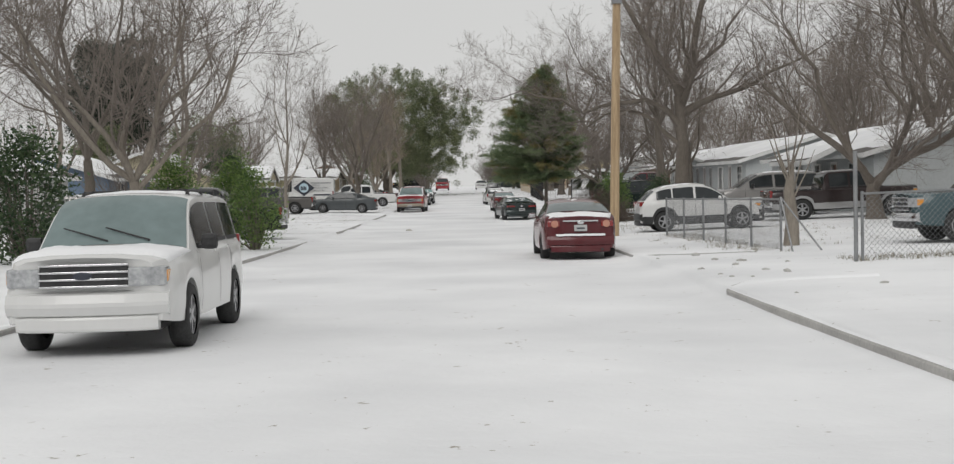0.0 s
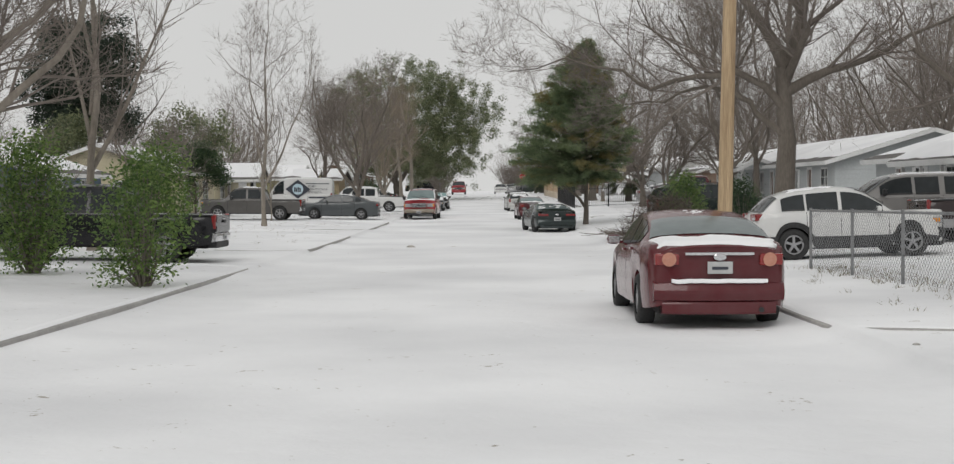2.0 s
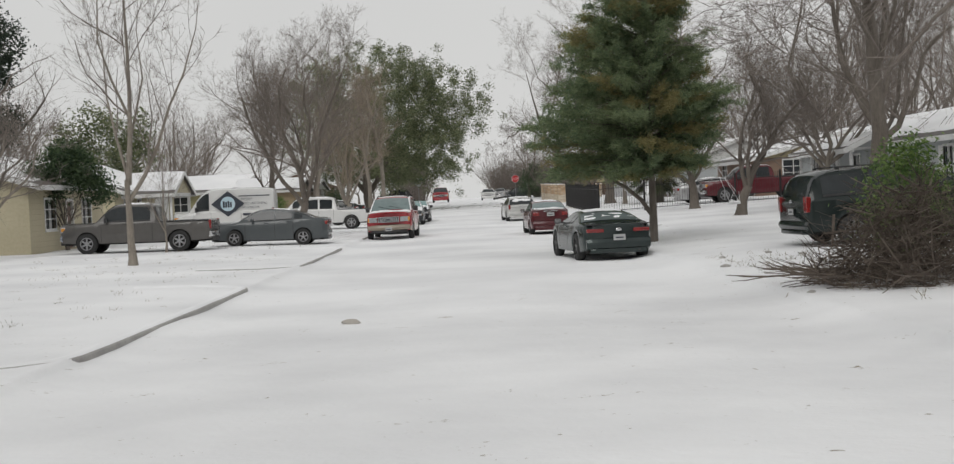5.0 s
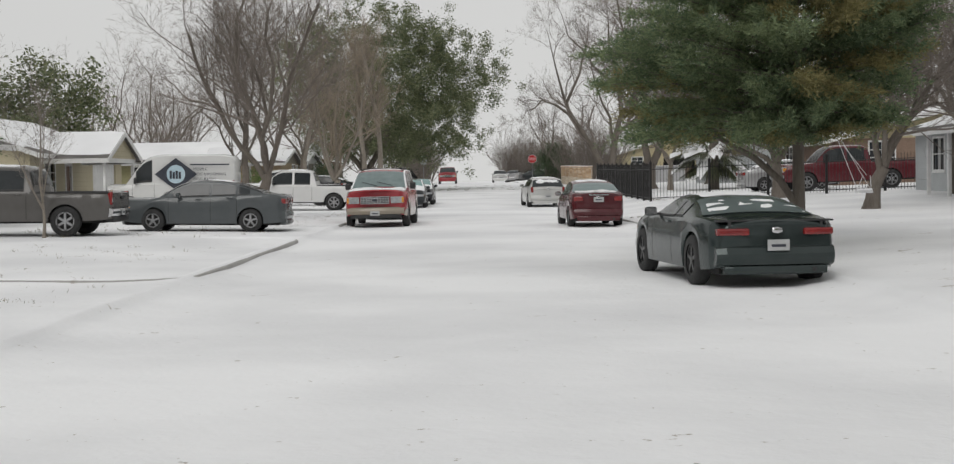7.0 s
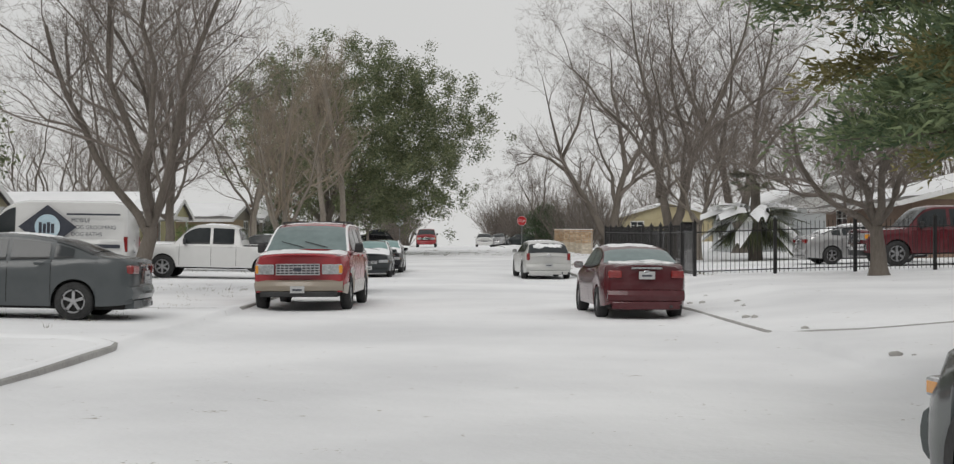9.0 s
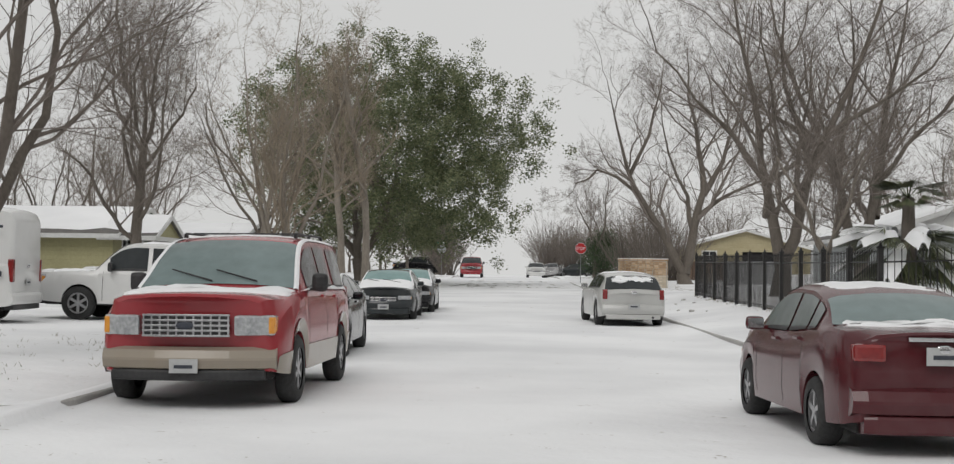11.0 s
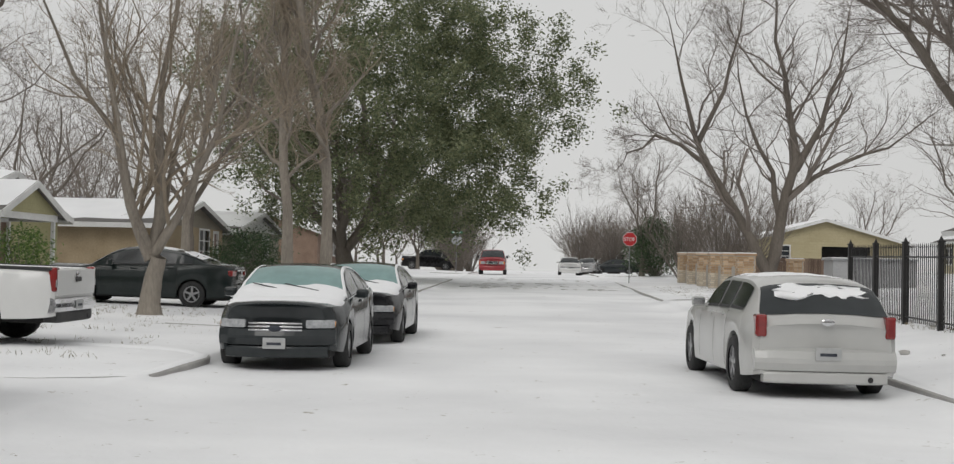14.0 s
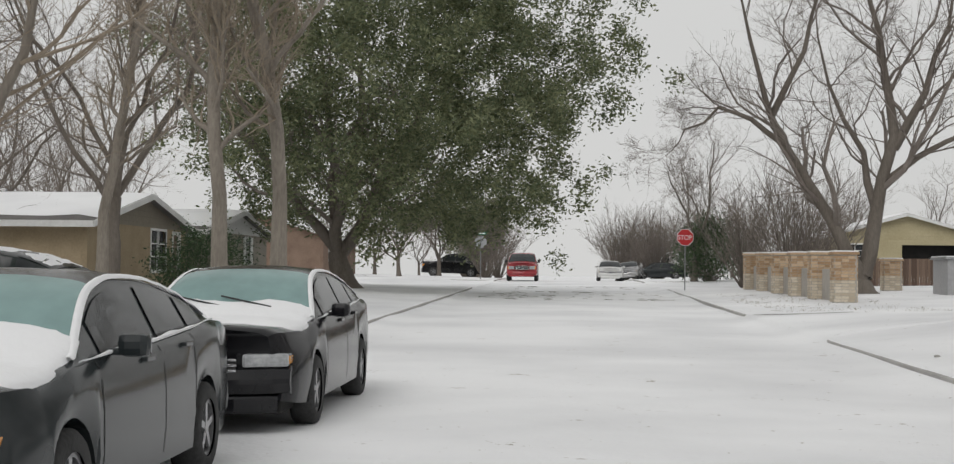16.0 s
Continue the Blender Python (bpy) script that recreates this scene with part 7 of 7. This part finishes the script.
# iron picket fence
def iron_fence():
    e = thing("iron_fence", Matrix.Identity(4), "black iron picket fence with pointed tops on posts", "fence")
    pk = bmesh.new()
    add_box(pk, -0.0075, 0.0075, -0.0075, 0.0075, 0.05, 1.50)
    bmesh.ops.create_cone(pk, segments=4, radius1=0.016, radius2=0.001, depth=0.09, matrix=Matrix.Translation((0, 0, 1.545)))
    pme = bpy.data.meshes.new("picket")
    pk.to_mesh(pme)
    pk.free()
    pme.materials.append(M["iron"])
    po = bmesh.new()
    add_box(po, -0.05, 0.05, -0.05, 0.05, -0.2, 1.58, 0.006)
    add_box(po, -0.062, 0.062, -0.062, 0.062, 1.58, 1.62, 0.006)
    bmesh.ops.create_cone(po, segments=4, radius1=0.05, radius2=0.002, depth=0.10, matrix=Matrix.Translation((0, 0, 1.67)) @ Matrix.Rotation(radians(45), 4, "Z"))
    ome = bpy.data.meshes.new("post")
    po.to_mesh(ome)
    po.free()
    ome.materials.append(M["iron"])
    runs = (((5.96, 107.3), (6.25, 134.2), 11), ((5.96, 107.3), (23.0, 107.6), 7))
    count = 0
    for (a, b, n) in runs:
        a, b = Vector((*a, 0)), Vector((*b, 0))
        for i in range(n + 1):
            p = a.lerp(b, i / n)
            o = new("post", ome)
            o.parent, o.location = e, (p.x, p.y, land(p.x, p.y))
            if i < n:
                q = a.lerp(b, (i + 1) / n)
                for z in (0.14, 1.32):
                    tube_part("rail", e, M["iron"], (p.x, p.y, land(p.x, p.y) + z), (q.x, q.y, land(q.x, q.y) + z), 0.016, 0.016, 4)
                m = max(3, int((q - p).length / 0.135))
                for k in range(1, m):
                    c = p.lerp(q, k / m)
                    o = new("picket", pme)
                    o.parent, o.location = e, (c.x, c.y, land(c.x, c.y))
                    count += 1
    return e


iron_fence()


# tan stone piers and low wall at the corner
def stone_pier(x, y, h, w_, turn=0):
    e = thing("stone_pier", ground_pose(x, y, turn), "tan brick pier capped with snow", "pier", "brick piers at the corner")
    box_part("core", e, M["mortar"], -w_ / 2 + 0.02, w_ / 2 - 0.02, -w_ / 2 + 0.02, w_ / 2 - 0.02, -0.2, h - 0.03)
    box_part("snow_cap", e, M["snow_clean"], -w_ / 2 - 0.02, w_ / 2 + 0.02, -w_ / 2 - 0.02, w_ / 2 + 0.02, h + 0.012, h + 0.06, 0.02)
    box_part("cap", e, M["stone_tan"], -w_ / 2 - 0.04, w_ / 2 + 0.04, -w_ / 2 - 0.04, w_ / 2 + 0.04, h - 0.07, h + 0.01, 0.01)
    bmx = bmesh.new()
    add_box(bmx, 0, 0.205, 0, 0.04, 0, 0.085)
    me = bpy.data.meshes.new("brick")
    bmx.to_mesh(me)
    bmx.free()
    me.materials.append(M["stone_tan"])
    me2 = me.copy()
    me2.materials.clear()
    me2.materials.append(M["stone_pale"])
    rows = int((h - 0.08) / 0.10)
    for r in range(rows):
        for s in range(4):
            if s in (1, 2) and turn == 0 and s == 2:
                continue
            n = int(w_ / 0.215)
            for k in range(n):
                o = new("brick", me if r > rows * 0.45 else me2)
                o.parent = e
                o.matrix_basis = Matrix.Rotation(s * math.pi / 2, 4, "Z") @ Matrix.Translation((-w_ / 2 + 0.01 + k * 0.22 + 0.03 * (r % 2), -w_ / 2, 0.02 + r * 0.10))
    return e


for i in range(6):
    stone_pier(lerp(7.75, 7.25, i / 5), 159.5 + i * 3.6, 1.62, 0.76)
for i in range(5):
    a, b = (lerp(7.75, 7.25, i / 5), 159.5 + i * 3.6), (lerp(7.75, 7.25, (i + 1) / 5), 159.5 + (i + 1) * 3.6)
    bx = box_part("low_wall", None, M["mortar"], a[0] - 0.12, a[0] + 0.12, a[1] + 0.5, b[1] - 0.5, land(a[0], a[1]) - 0.2, land(a[0], a[1]) + 1.1, 0.01)
    tagged(bx, "pale rendered garden wall between brick piers", "wall", "garden wall panels")
stone_pier(12.3, 172.5, 1.3, 0.76)

# shed
sd = thing("garden_shed", ground_pose(14.6, 166.5, 0), "low grey ribbed metal shed with snow on top", "shed")
box_part("wall", sd, M["shed"], -1.9, 1.9, -1.0, 1.0, -0.2, 1.25)
box_part("roof", sd, M["sign_back"], -2.0, 2.0, -1.1, 1.1, 1.253, 1.33, 0.01)
box_part("snow", sd, M["snow_clean"], -1.97, 1.97, -1.07, 1.07, 1.334, 1.38, 0.02)

# brown plank fence before the house at the crossing
pf = thing("plank_fence", Matrix.Identity(4), "weathered brown wooden plank fence before a house", "fence")
plank = bmesh.new()
add_box(plank, -0.068, 0.068, -0.011, 0.011, -0.1, 1.7)
plank_me = bpy.data.meshes.new("plank")
plank.to_mesh(plank_me)
plank.free()
plank_me.materials.append(surface("fence_planks", (0.10, 0.065, 0.048), (0.20, 0.14, 0.105), 0.85, coarse=1.5, fine=14, bump=0.4, stretch=(1, 1, 0.2), random_tint=0.5))
for i in range(54):
    x = 13.2 + 0.145 * i
    o = new("plank", plank_me)
    o.parent, o.location = pf, (x, 190.0 + 0.006 * (i % 3), land(x, 190.0) + 0.03 * noise.noise(Vector((i * 0.7, 0, 0))))
for z in (0.35, 1.35):
    box_part("rail", pf, M["door_wood"], 13.1, 21.0, 190.03, 190.08, land(17, 190) + z - 0.04, land(17, 190) + z + 0.04)

# rope swing on the spreading tree
sw = thing("rope_swing", Matrix.Translation((9.66, 89.5, land(9.66, 89.5))), "small hanging swing seat with snow on it", "swing")
for s in (-1, 1):
    tube_part("rope", sw, M["rope"], (-0.62 + s * 0.05, 0.25, 2.0), (s * 0.19, 0, 0.56), 0.008, 0.008, 6)
    tube_part("rope", sw, M["rope"], (0.10 + s * 0.10, 0.1, 0.98), (s * 0.20, 0, 0.56), 0.010, 0.010, 6)
tube_part("rope", sw, M["rope"], (-0.60, 0.25, 1.95), (0.10, 0.1, 0.98), 0.008, 0.008, 6)
box_part("seat", sw, M["rope"], -0.22, 0.22, -0.12, 0.12, 0.48, 0.55, 0.015)
box_part("snow", sw, M["snow_clean"], -0.21, 0.21, -0.11, 0.11, 0.553, 0.61, 0.025)

# a clod of dark slush on the road
cl = bmesh.new()
bmesh.ops.create_icosphere(cl, subdivisions=2, radius=0.5)
for v in cl.verts:
    v.co += v.co * 0.35 * noise.noise(v.co * 2.4)
    v.co = Vector((v.co.x * 0.30, v.co.y * 0.22, v.co.z * 0.10 + 0.015))
c_ = part("slush_clod", cl, M["mortar"], None, smooth=True)
c_.location = (-2.9, 55.0, land(-2.9, 55.0))
tagged(c_, "lump of dark frozen slush on the snowy road", "slush lump")

# ---- houses ----
W_BEIGE = boards("siding_beige", (0.42, 0.37, 0.25), (0.52, 0.47, 0.33), 0.22)
W_BLUE = boards("siding_pale_blue", (0.40, 0.42, 0.425), (0.50, 0.525, 0.53), 0.22)
W_TAN = surface("brick_tan", (0.26, 0.20, 0.125), (0.39, 0.31, 0.205), 0.85, coarse=1.2, fine=14, bump=0.6)
W_TAUPE = boards("siding_taupe", (0.19, 0.165, 0.13), (0.27, 0.24, 0.19), 0.2)
W_YELLOW = boards("siding_yellow", (0.38, 0.325, 0.19), (0.48, 0.42, 0.265), 0.2)
W_GREEN = boards("siding_green", (0.31, 0.29, 0.15), (0.42, 0.39, 0.22), 0.2)
W_BROWN = surface("brick_brown", (0.17, 0.11, 0.08), (0.28, 0.20, 0.15), 0.85, coarse=1.2, fine=14, bump=0.6)
W_WHITE = boards("siding_white", (0.58, 0.58, 0.57), (0.72, 0.72, 0.70), 0.2)
W_DKBLUE = boards("siding_blue", (0.10, 0.15, 0.22), (0.16, 0.22, 0.30), 0.2)
# left side: fronts face the street, towards +x
house("house", -22.8, 94.2, 90, 11, 9, 2.75, (1.5, "x"), W_BEIGE, "beige lap-sided house with a snowy gable roof", openings=(("left", "window", 5.2, 6.2, 0.9, 2.1), ("front", "window", 2.0, 3.4, 0.9, 2.1), ("front", "door", 5.0, 5.95, 0.0, 2.05), ("front", "window", 7.4, 8.8, 0.9, 2.1), ("left", "window", 1.5, 2.5, 0.9, 2.1)))
house("house", -24.5, 76.0, 90, 10, 8, 2.5, (1.3, "x"), W_DKBLUE, "blue house with a low snowy roof behind shrubs", openings=(("front", "window", 2, 3.4, 0.9, 2.1), ("front", "window", 6.5, 7.9, 0.9, 2.1)))
house("house", -24.5, 116.0, 90, 15, 9, 2.6, (1.7, "x"), W_BEIGE, "pale house with a snowy front gable and carport", openings=(("front", "window", 2.0, 3.4, 0.9, 2.1), ("front", "door", 5.0, 5.95, 0.0, 2.05), ("front", "garage", 9.5, 13.8, 0.0, 2.2), ("left", "window", 3, 4.2, 0.9, 2.1)),
      porch=((-3.0, -5.6, 5.5, 3.2, 2.3, 1.1, "y", (-5.5, -0.5)),))
house("house", -23.0, 146.0, 90, 10, 9, 2.35, (1.25, "y"), W_GREEN, "olive-green house with a snowy porch gable", openings=(("front", "window", 1.5, 3.1, 0.8, 2.1), ("front", "door", 4.5, 5.4, 0.0, 2.05), ("left", "window", 3.5, 4.6, 0.9, 2.0)), gable_mat=W_GREEN, porch=((-2.5, -5.2, 5.0, 2.2, 2.25, 0.9, "y", (-4.8, -0.2)),))
house("house", -20.6, 161.5, 90, 11, 9, 2.2, (1.05, "y"), W_TAN, "tan brick house with a snowy roof and street gable", openings=(("front", "window", 6.5, 8.3, 0.7, 2.1), ("front", "door", 9.2, 10.1, 0.0, 2.05), ("left", "window", 3.0, 4.2, 0.9, 2.0)), gable_mat=W_TAUPE)
house("house", -20.4, 174.5, 90, 12, 9, 2.15, (0.95, "y"), W_TAUPE, "taupe house with a white gable and white window", openings=(("front", "shutter_window", 7.6, 8.5, 0.8, 2.0), ("front", "window", 2.0, 3.2, 0.8, 2.0), ("left", "window", 6.4, 7.3, 0.8, 2.0)), gable_mat=W_WHITE)
house("house", -22, 212, 90, 14, 9, 2.6, (1.5, "x"), W_BROWN, "brown house beyond the crossing", openings=(("front", "window", 2, 3.4, 0.9, 2.1), ("front", "window", 8, 9.4, 0.9, 2.1)))
house("house", -24, 56, 90, 11, 8, 2.5, (1.4, "x"), W_WHITE, "white house behind tall shrubs", openings=(("front", "window", 2, 3.4, 0.9, 2.1), ("front", "window", 7, 8.4, 0.9, 2.1)))
house("house", -25, 30, 90, 12, 8, 2.5, (1.4, "x"), W_BEIGE, "pale house behind trees", openings=(("front", "window", 2, 3.4, 0.9, 2.1), ("front", "window", 7, 8.4, 0.9, 2.1)))
# right side: fronts face the street, towards -x
house("house", 21.4, 91.5, -90, 30, 9.5, 2.45, (1.4, "x"), W_BLUE, "pale blue-grey house with white trim and porch posts", openings=(("front", "window", 2.2, 3.4, 0.8, 2.0), ("front", "window", 6.2, 7.2, 0.8, 2.0), ("front", "window", 9.6, 10.5, 0.8, 2.0), ("front", "window", 12.2, 13.1, 0.8, 2.0), ("front", "door", 15, 15.9, 0.0, 2.05), ("front", "window", 17.6, 18.5, 0.8, 2.0), ("front", "shutter_window", 21.2, 22.2, 0.6, 2.0), ("front", "door", 24.4, 25.3, 0.0, 2.05), ("front", "window", 27.4, 28.6, 0.8, 2.0), ("right", "window", 3.5, 4.7, 0.9, 2.0)),
      porch=((-4.0, -5.5, 9.0, 2.2, 2.25, 0.5, "x", (-8.2, -6.1, -4.0, -1.9, 0.2)),))
house("house", 21.4, 60.0, -90, 19, 9.5, 2.5, (1.4, "x"), W_BLUE, "pale blue house with a shallow snowy roof and shuttered windows", openings=(("front", "door", 3.0, 3.9, 0.0, 2.05), ("front", "shutter_window", 5.6, 6.6, 0.5, 2.0), ("front", "shutter_window", 9.2, 10.2, 0.5, 2.0), ("front", "door", 12.4, 13.3, 0.0, 2.05), ("front", "window", 15.4, 16.8, 0.8, 2.0), ("left", "window", 3.5, 4.6, 0.9, 2.0), ("right", "window", 3.5, 4.6, 0.9, 2.0)),
      porch=((3.2, -5.5, 7.0, 2.2, 2.25, 0.5, "x", (0.0, 2.1, 4.3, 6.4)),))
house("house", 25.0, 36.0, -90, 14, 9.5, 2.6, (1.7, "x"), W_YELLOW, "tan house with dark window frames behind bare trees", openings=(("front", "window", 3.0, 4.4, 0.6, 2.0), ("front", "door", 6.2, 7.1, 0.0, 2.05), ("front", "window", 9.2, 10.6, 0.6, 2.0)))
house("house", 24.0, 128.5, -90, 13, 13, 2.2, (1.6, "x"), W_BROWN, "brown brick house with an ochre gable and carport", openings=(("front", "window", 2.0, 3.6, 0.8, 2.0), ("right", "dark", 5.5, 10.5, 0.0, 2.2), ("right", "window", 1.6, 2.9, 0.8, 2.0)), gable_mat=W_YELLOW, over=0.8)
house("house", 21.5, 152.0, -90, 13, 10.5, 2.5, (1.8, "x"), W_BLUE, "grey house with a pale gable behind the palm", openings=(("front", "window", 2.0, 3.6, 0.8, 2.0), ("right", "window", 4.0, 5.4, 0.8, 2.0)), gable_mat=W_WHITE)
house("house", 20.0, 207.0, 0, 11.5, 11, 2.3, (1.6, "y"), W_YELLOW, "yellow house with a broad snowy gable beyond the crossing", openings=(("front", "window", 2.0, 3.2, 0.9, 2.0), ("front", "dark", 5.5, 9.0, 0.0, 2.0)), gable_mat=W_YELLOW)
house("house", 36.0, 206.0, -90, 14, 9, 2.6, (1.6, "x"), W_BEIGE, "pale house with a snowy roof beyond the crossing", openings=(("front", "window", 2.0, 3.6, 0.8, 2.0),))

# ---- dry grass and slush ----
def grass(name, spots, n, seed, label):
    """Thin dead blades that stick out of the snow, in tufts."""
    rr = random.Random(seed)
    v, f = [], []
    for _ in range(n):
        x0, x1, y0, y1, dens = rr.choice(spots)
        cx, cy = rr.uniform(x0, x1), rr.uniform(y0, y1)
        for _ in range(rr.randint(3, 8)):
            x, y = cx + rr.gauss(0, 0.07), cy + rr.gauss(0, 0.07)
            z = land(x, y) - 0.02
            h = rr.uniform(0.05, 0.20) * dens
            dx, dy = rr.gauss(0, 0.06), rr.gauss(0, 0.06)
            o = len(v)
            v += [(x - 0.006, y, z), (x + 0.006, y, z), (x + dx, y + dy, z + h)]
            f.append((o, o + 1, o + 2))
    return tagged(mesh_object(name, v, f, M["straw"]), label, "grass", kind="stuff")


grass("grass", ((5.9, 6.9, 24, 37, 0.75), (4.5, 9, 42, 62, 0.7), (6.9, 13, 19, 20.6, 0.8), (4.2, 8, 56, 66, 0.6), (-16, -6.6, 55, 82, 0.45), (-15, -6.6, 86, 108, 0.6), (6.0, 6.6, 107, 134, 0.6),
                (5.0, 12, 26, 50, 0.6), (-13, -7, 120, 135, 0.6), (4.5, 9, 150, 170, 0.5), (9, 15, 60, 72, 0.8)), 2000, 3, "dead straw-coloured grass blades poking through the snow")


def slush(name, spots, seed, label, flat=0.25, size=(0.06, 0.2)):
    """Lumps and smears of churned grey snow."""
    rr = random.Random(seed)
    bm = bmesh.new()
    for x0, x1, y0, y1, n in spots:
        for _ in range(n):
            x, y, s = rr.uniform(x0, x1), rr.uniform(y0, y1), rr.uniform(*size)
            m = Matrix.Translation((x, y, land(x, y) + s * flat * 0.2)) @ Matrix.Rotation(rr.uniform(0, 6.28), 4, "Z") @ Matrix.Diagonal((s * rr.uniform(0.7, 1.6), s, s * flat, 1))
            r = bmesh.ops.create_icosphere(bm, subdivisions=1, radius=1.0, matrix=m)
            for v in r["verts"]:
                v.co += Vector((rr.gauss(0, s * 0.12), rr.gauss(0, s * 0.12), rr.gauss(0, s * 0.05)))
    ob = part(name, bm, M["slush"], None, smooth=True)
    return tagged(ob, label, "slush", kind="stuff")


slush("slush", ((3.75, 6.0, 12, 24, 14), (3.8, 6.5, 50, 66, 10), (3.8, 5.5, 82, 100, 12), (3.8, 5.5, 118, 135, 12)), 5, "small clods of grey snow thrown up beside the kerb", 0.5, (0.03, 0.11))
slush("slush_tracks", ((-4.6, 3.0, 166, 178, 80), (-4.0, 2.5, 182, 192, 14)), 8, "grey-brown churned wheel tracks before the crossing", 0.035, (0.08, 0.26))

# ---- far woods ----
far = {}
rf = random.Random(31)
for i in range(2):
    far[i] = make_tree(rf, ground_pose(-36 + i * 80, 60 + 50 * i), "bare tree of the woods behind the houses", group="woods behind the houses", height=12.0, trunk_r=0.25, forks=(4, 5), spread=0.8, trunk_part=0.2, levels=4, twigs=0.72, ribbon=3, reach=1.2, fine=0.010)
for i in range(66):
    side = -1 if i % 3 == 1 else 1
    y = 10 + (i // 3) * (10.0 if side < 0 else 9.0) + (i % 3) * 2.2 + rf.uniform(-2, 2)
    x = side * rf.uniform(31, 42)
    o = copy_thing(far[i % 4 // 2], ground_pose(x, y, rf.uniform(0, 360)))
    o.matrix_basis = ground_pose(x, y, rf.uniform(0, 360), rf.uniform(0.8, 1.3) if side > 0 else rf.uniform(0.75, 1.1))
for x, y, k in ((3.4, 242, 0.40), (4.8, 238, 0.44), (6.8, 244, 0.46), (4.6, 252, 0.44), (9.5, 240, 0.5), (12.0, 246, 0.55), (5.4, 249, 0.46), (-9.0, 238, 0.48), (-9.4, 246, 0.52), (15.0, 240, 0.55)):
    o = copy_thing(far[int(y) % 2], ground_pose(x, y))
    o.matrix_basis = ground_pose(x, y, 37 * k * y, k)
for i in range(10):
    x, y = rf.uniform(-34, -8) if i % 2 else rf.uniform(12, 36), rf.uniform(232, 262)
    o = copy_thing(far[i % 2], ground_pose(x, y, rf.uniform(0, 360)))
    o.matrix_basis = ground_pose(x, y, rf.uniform(0, 360), rf.uniform(0.6, 0.9))
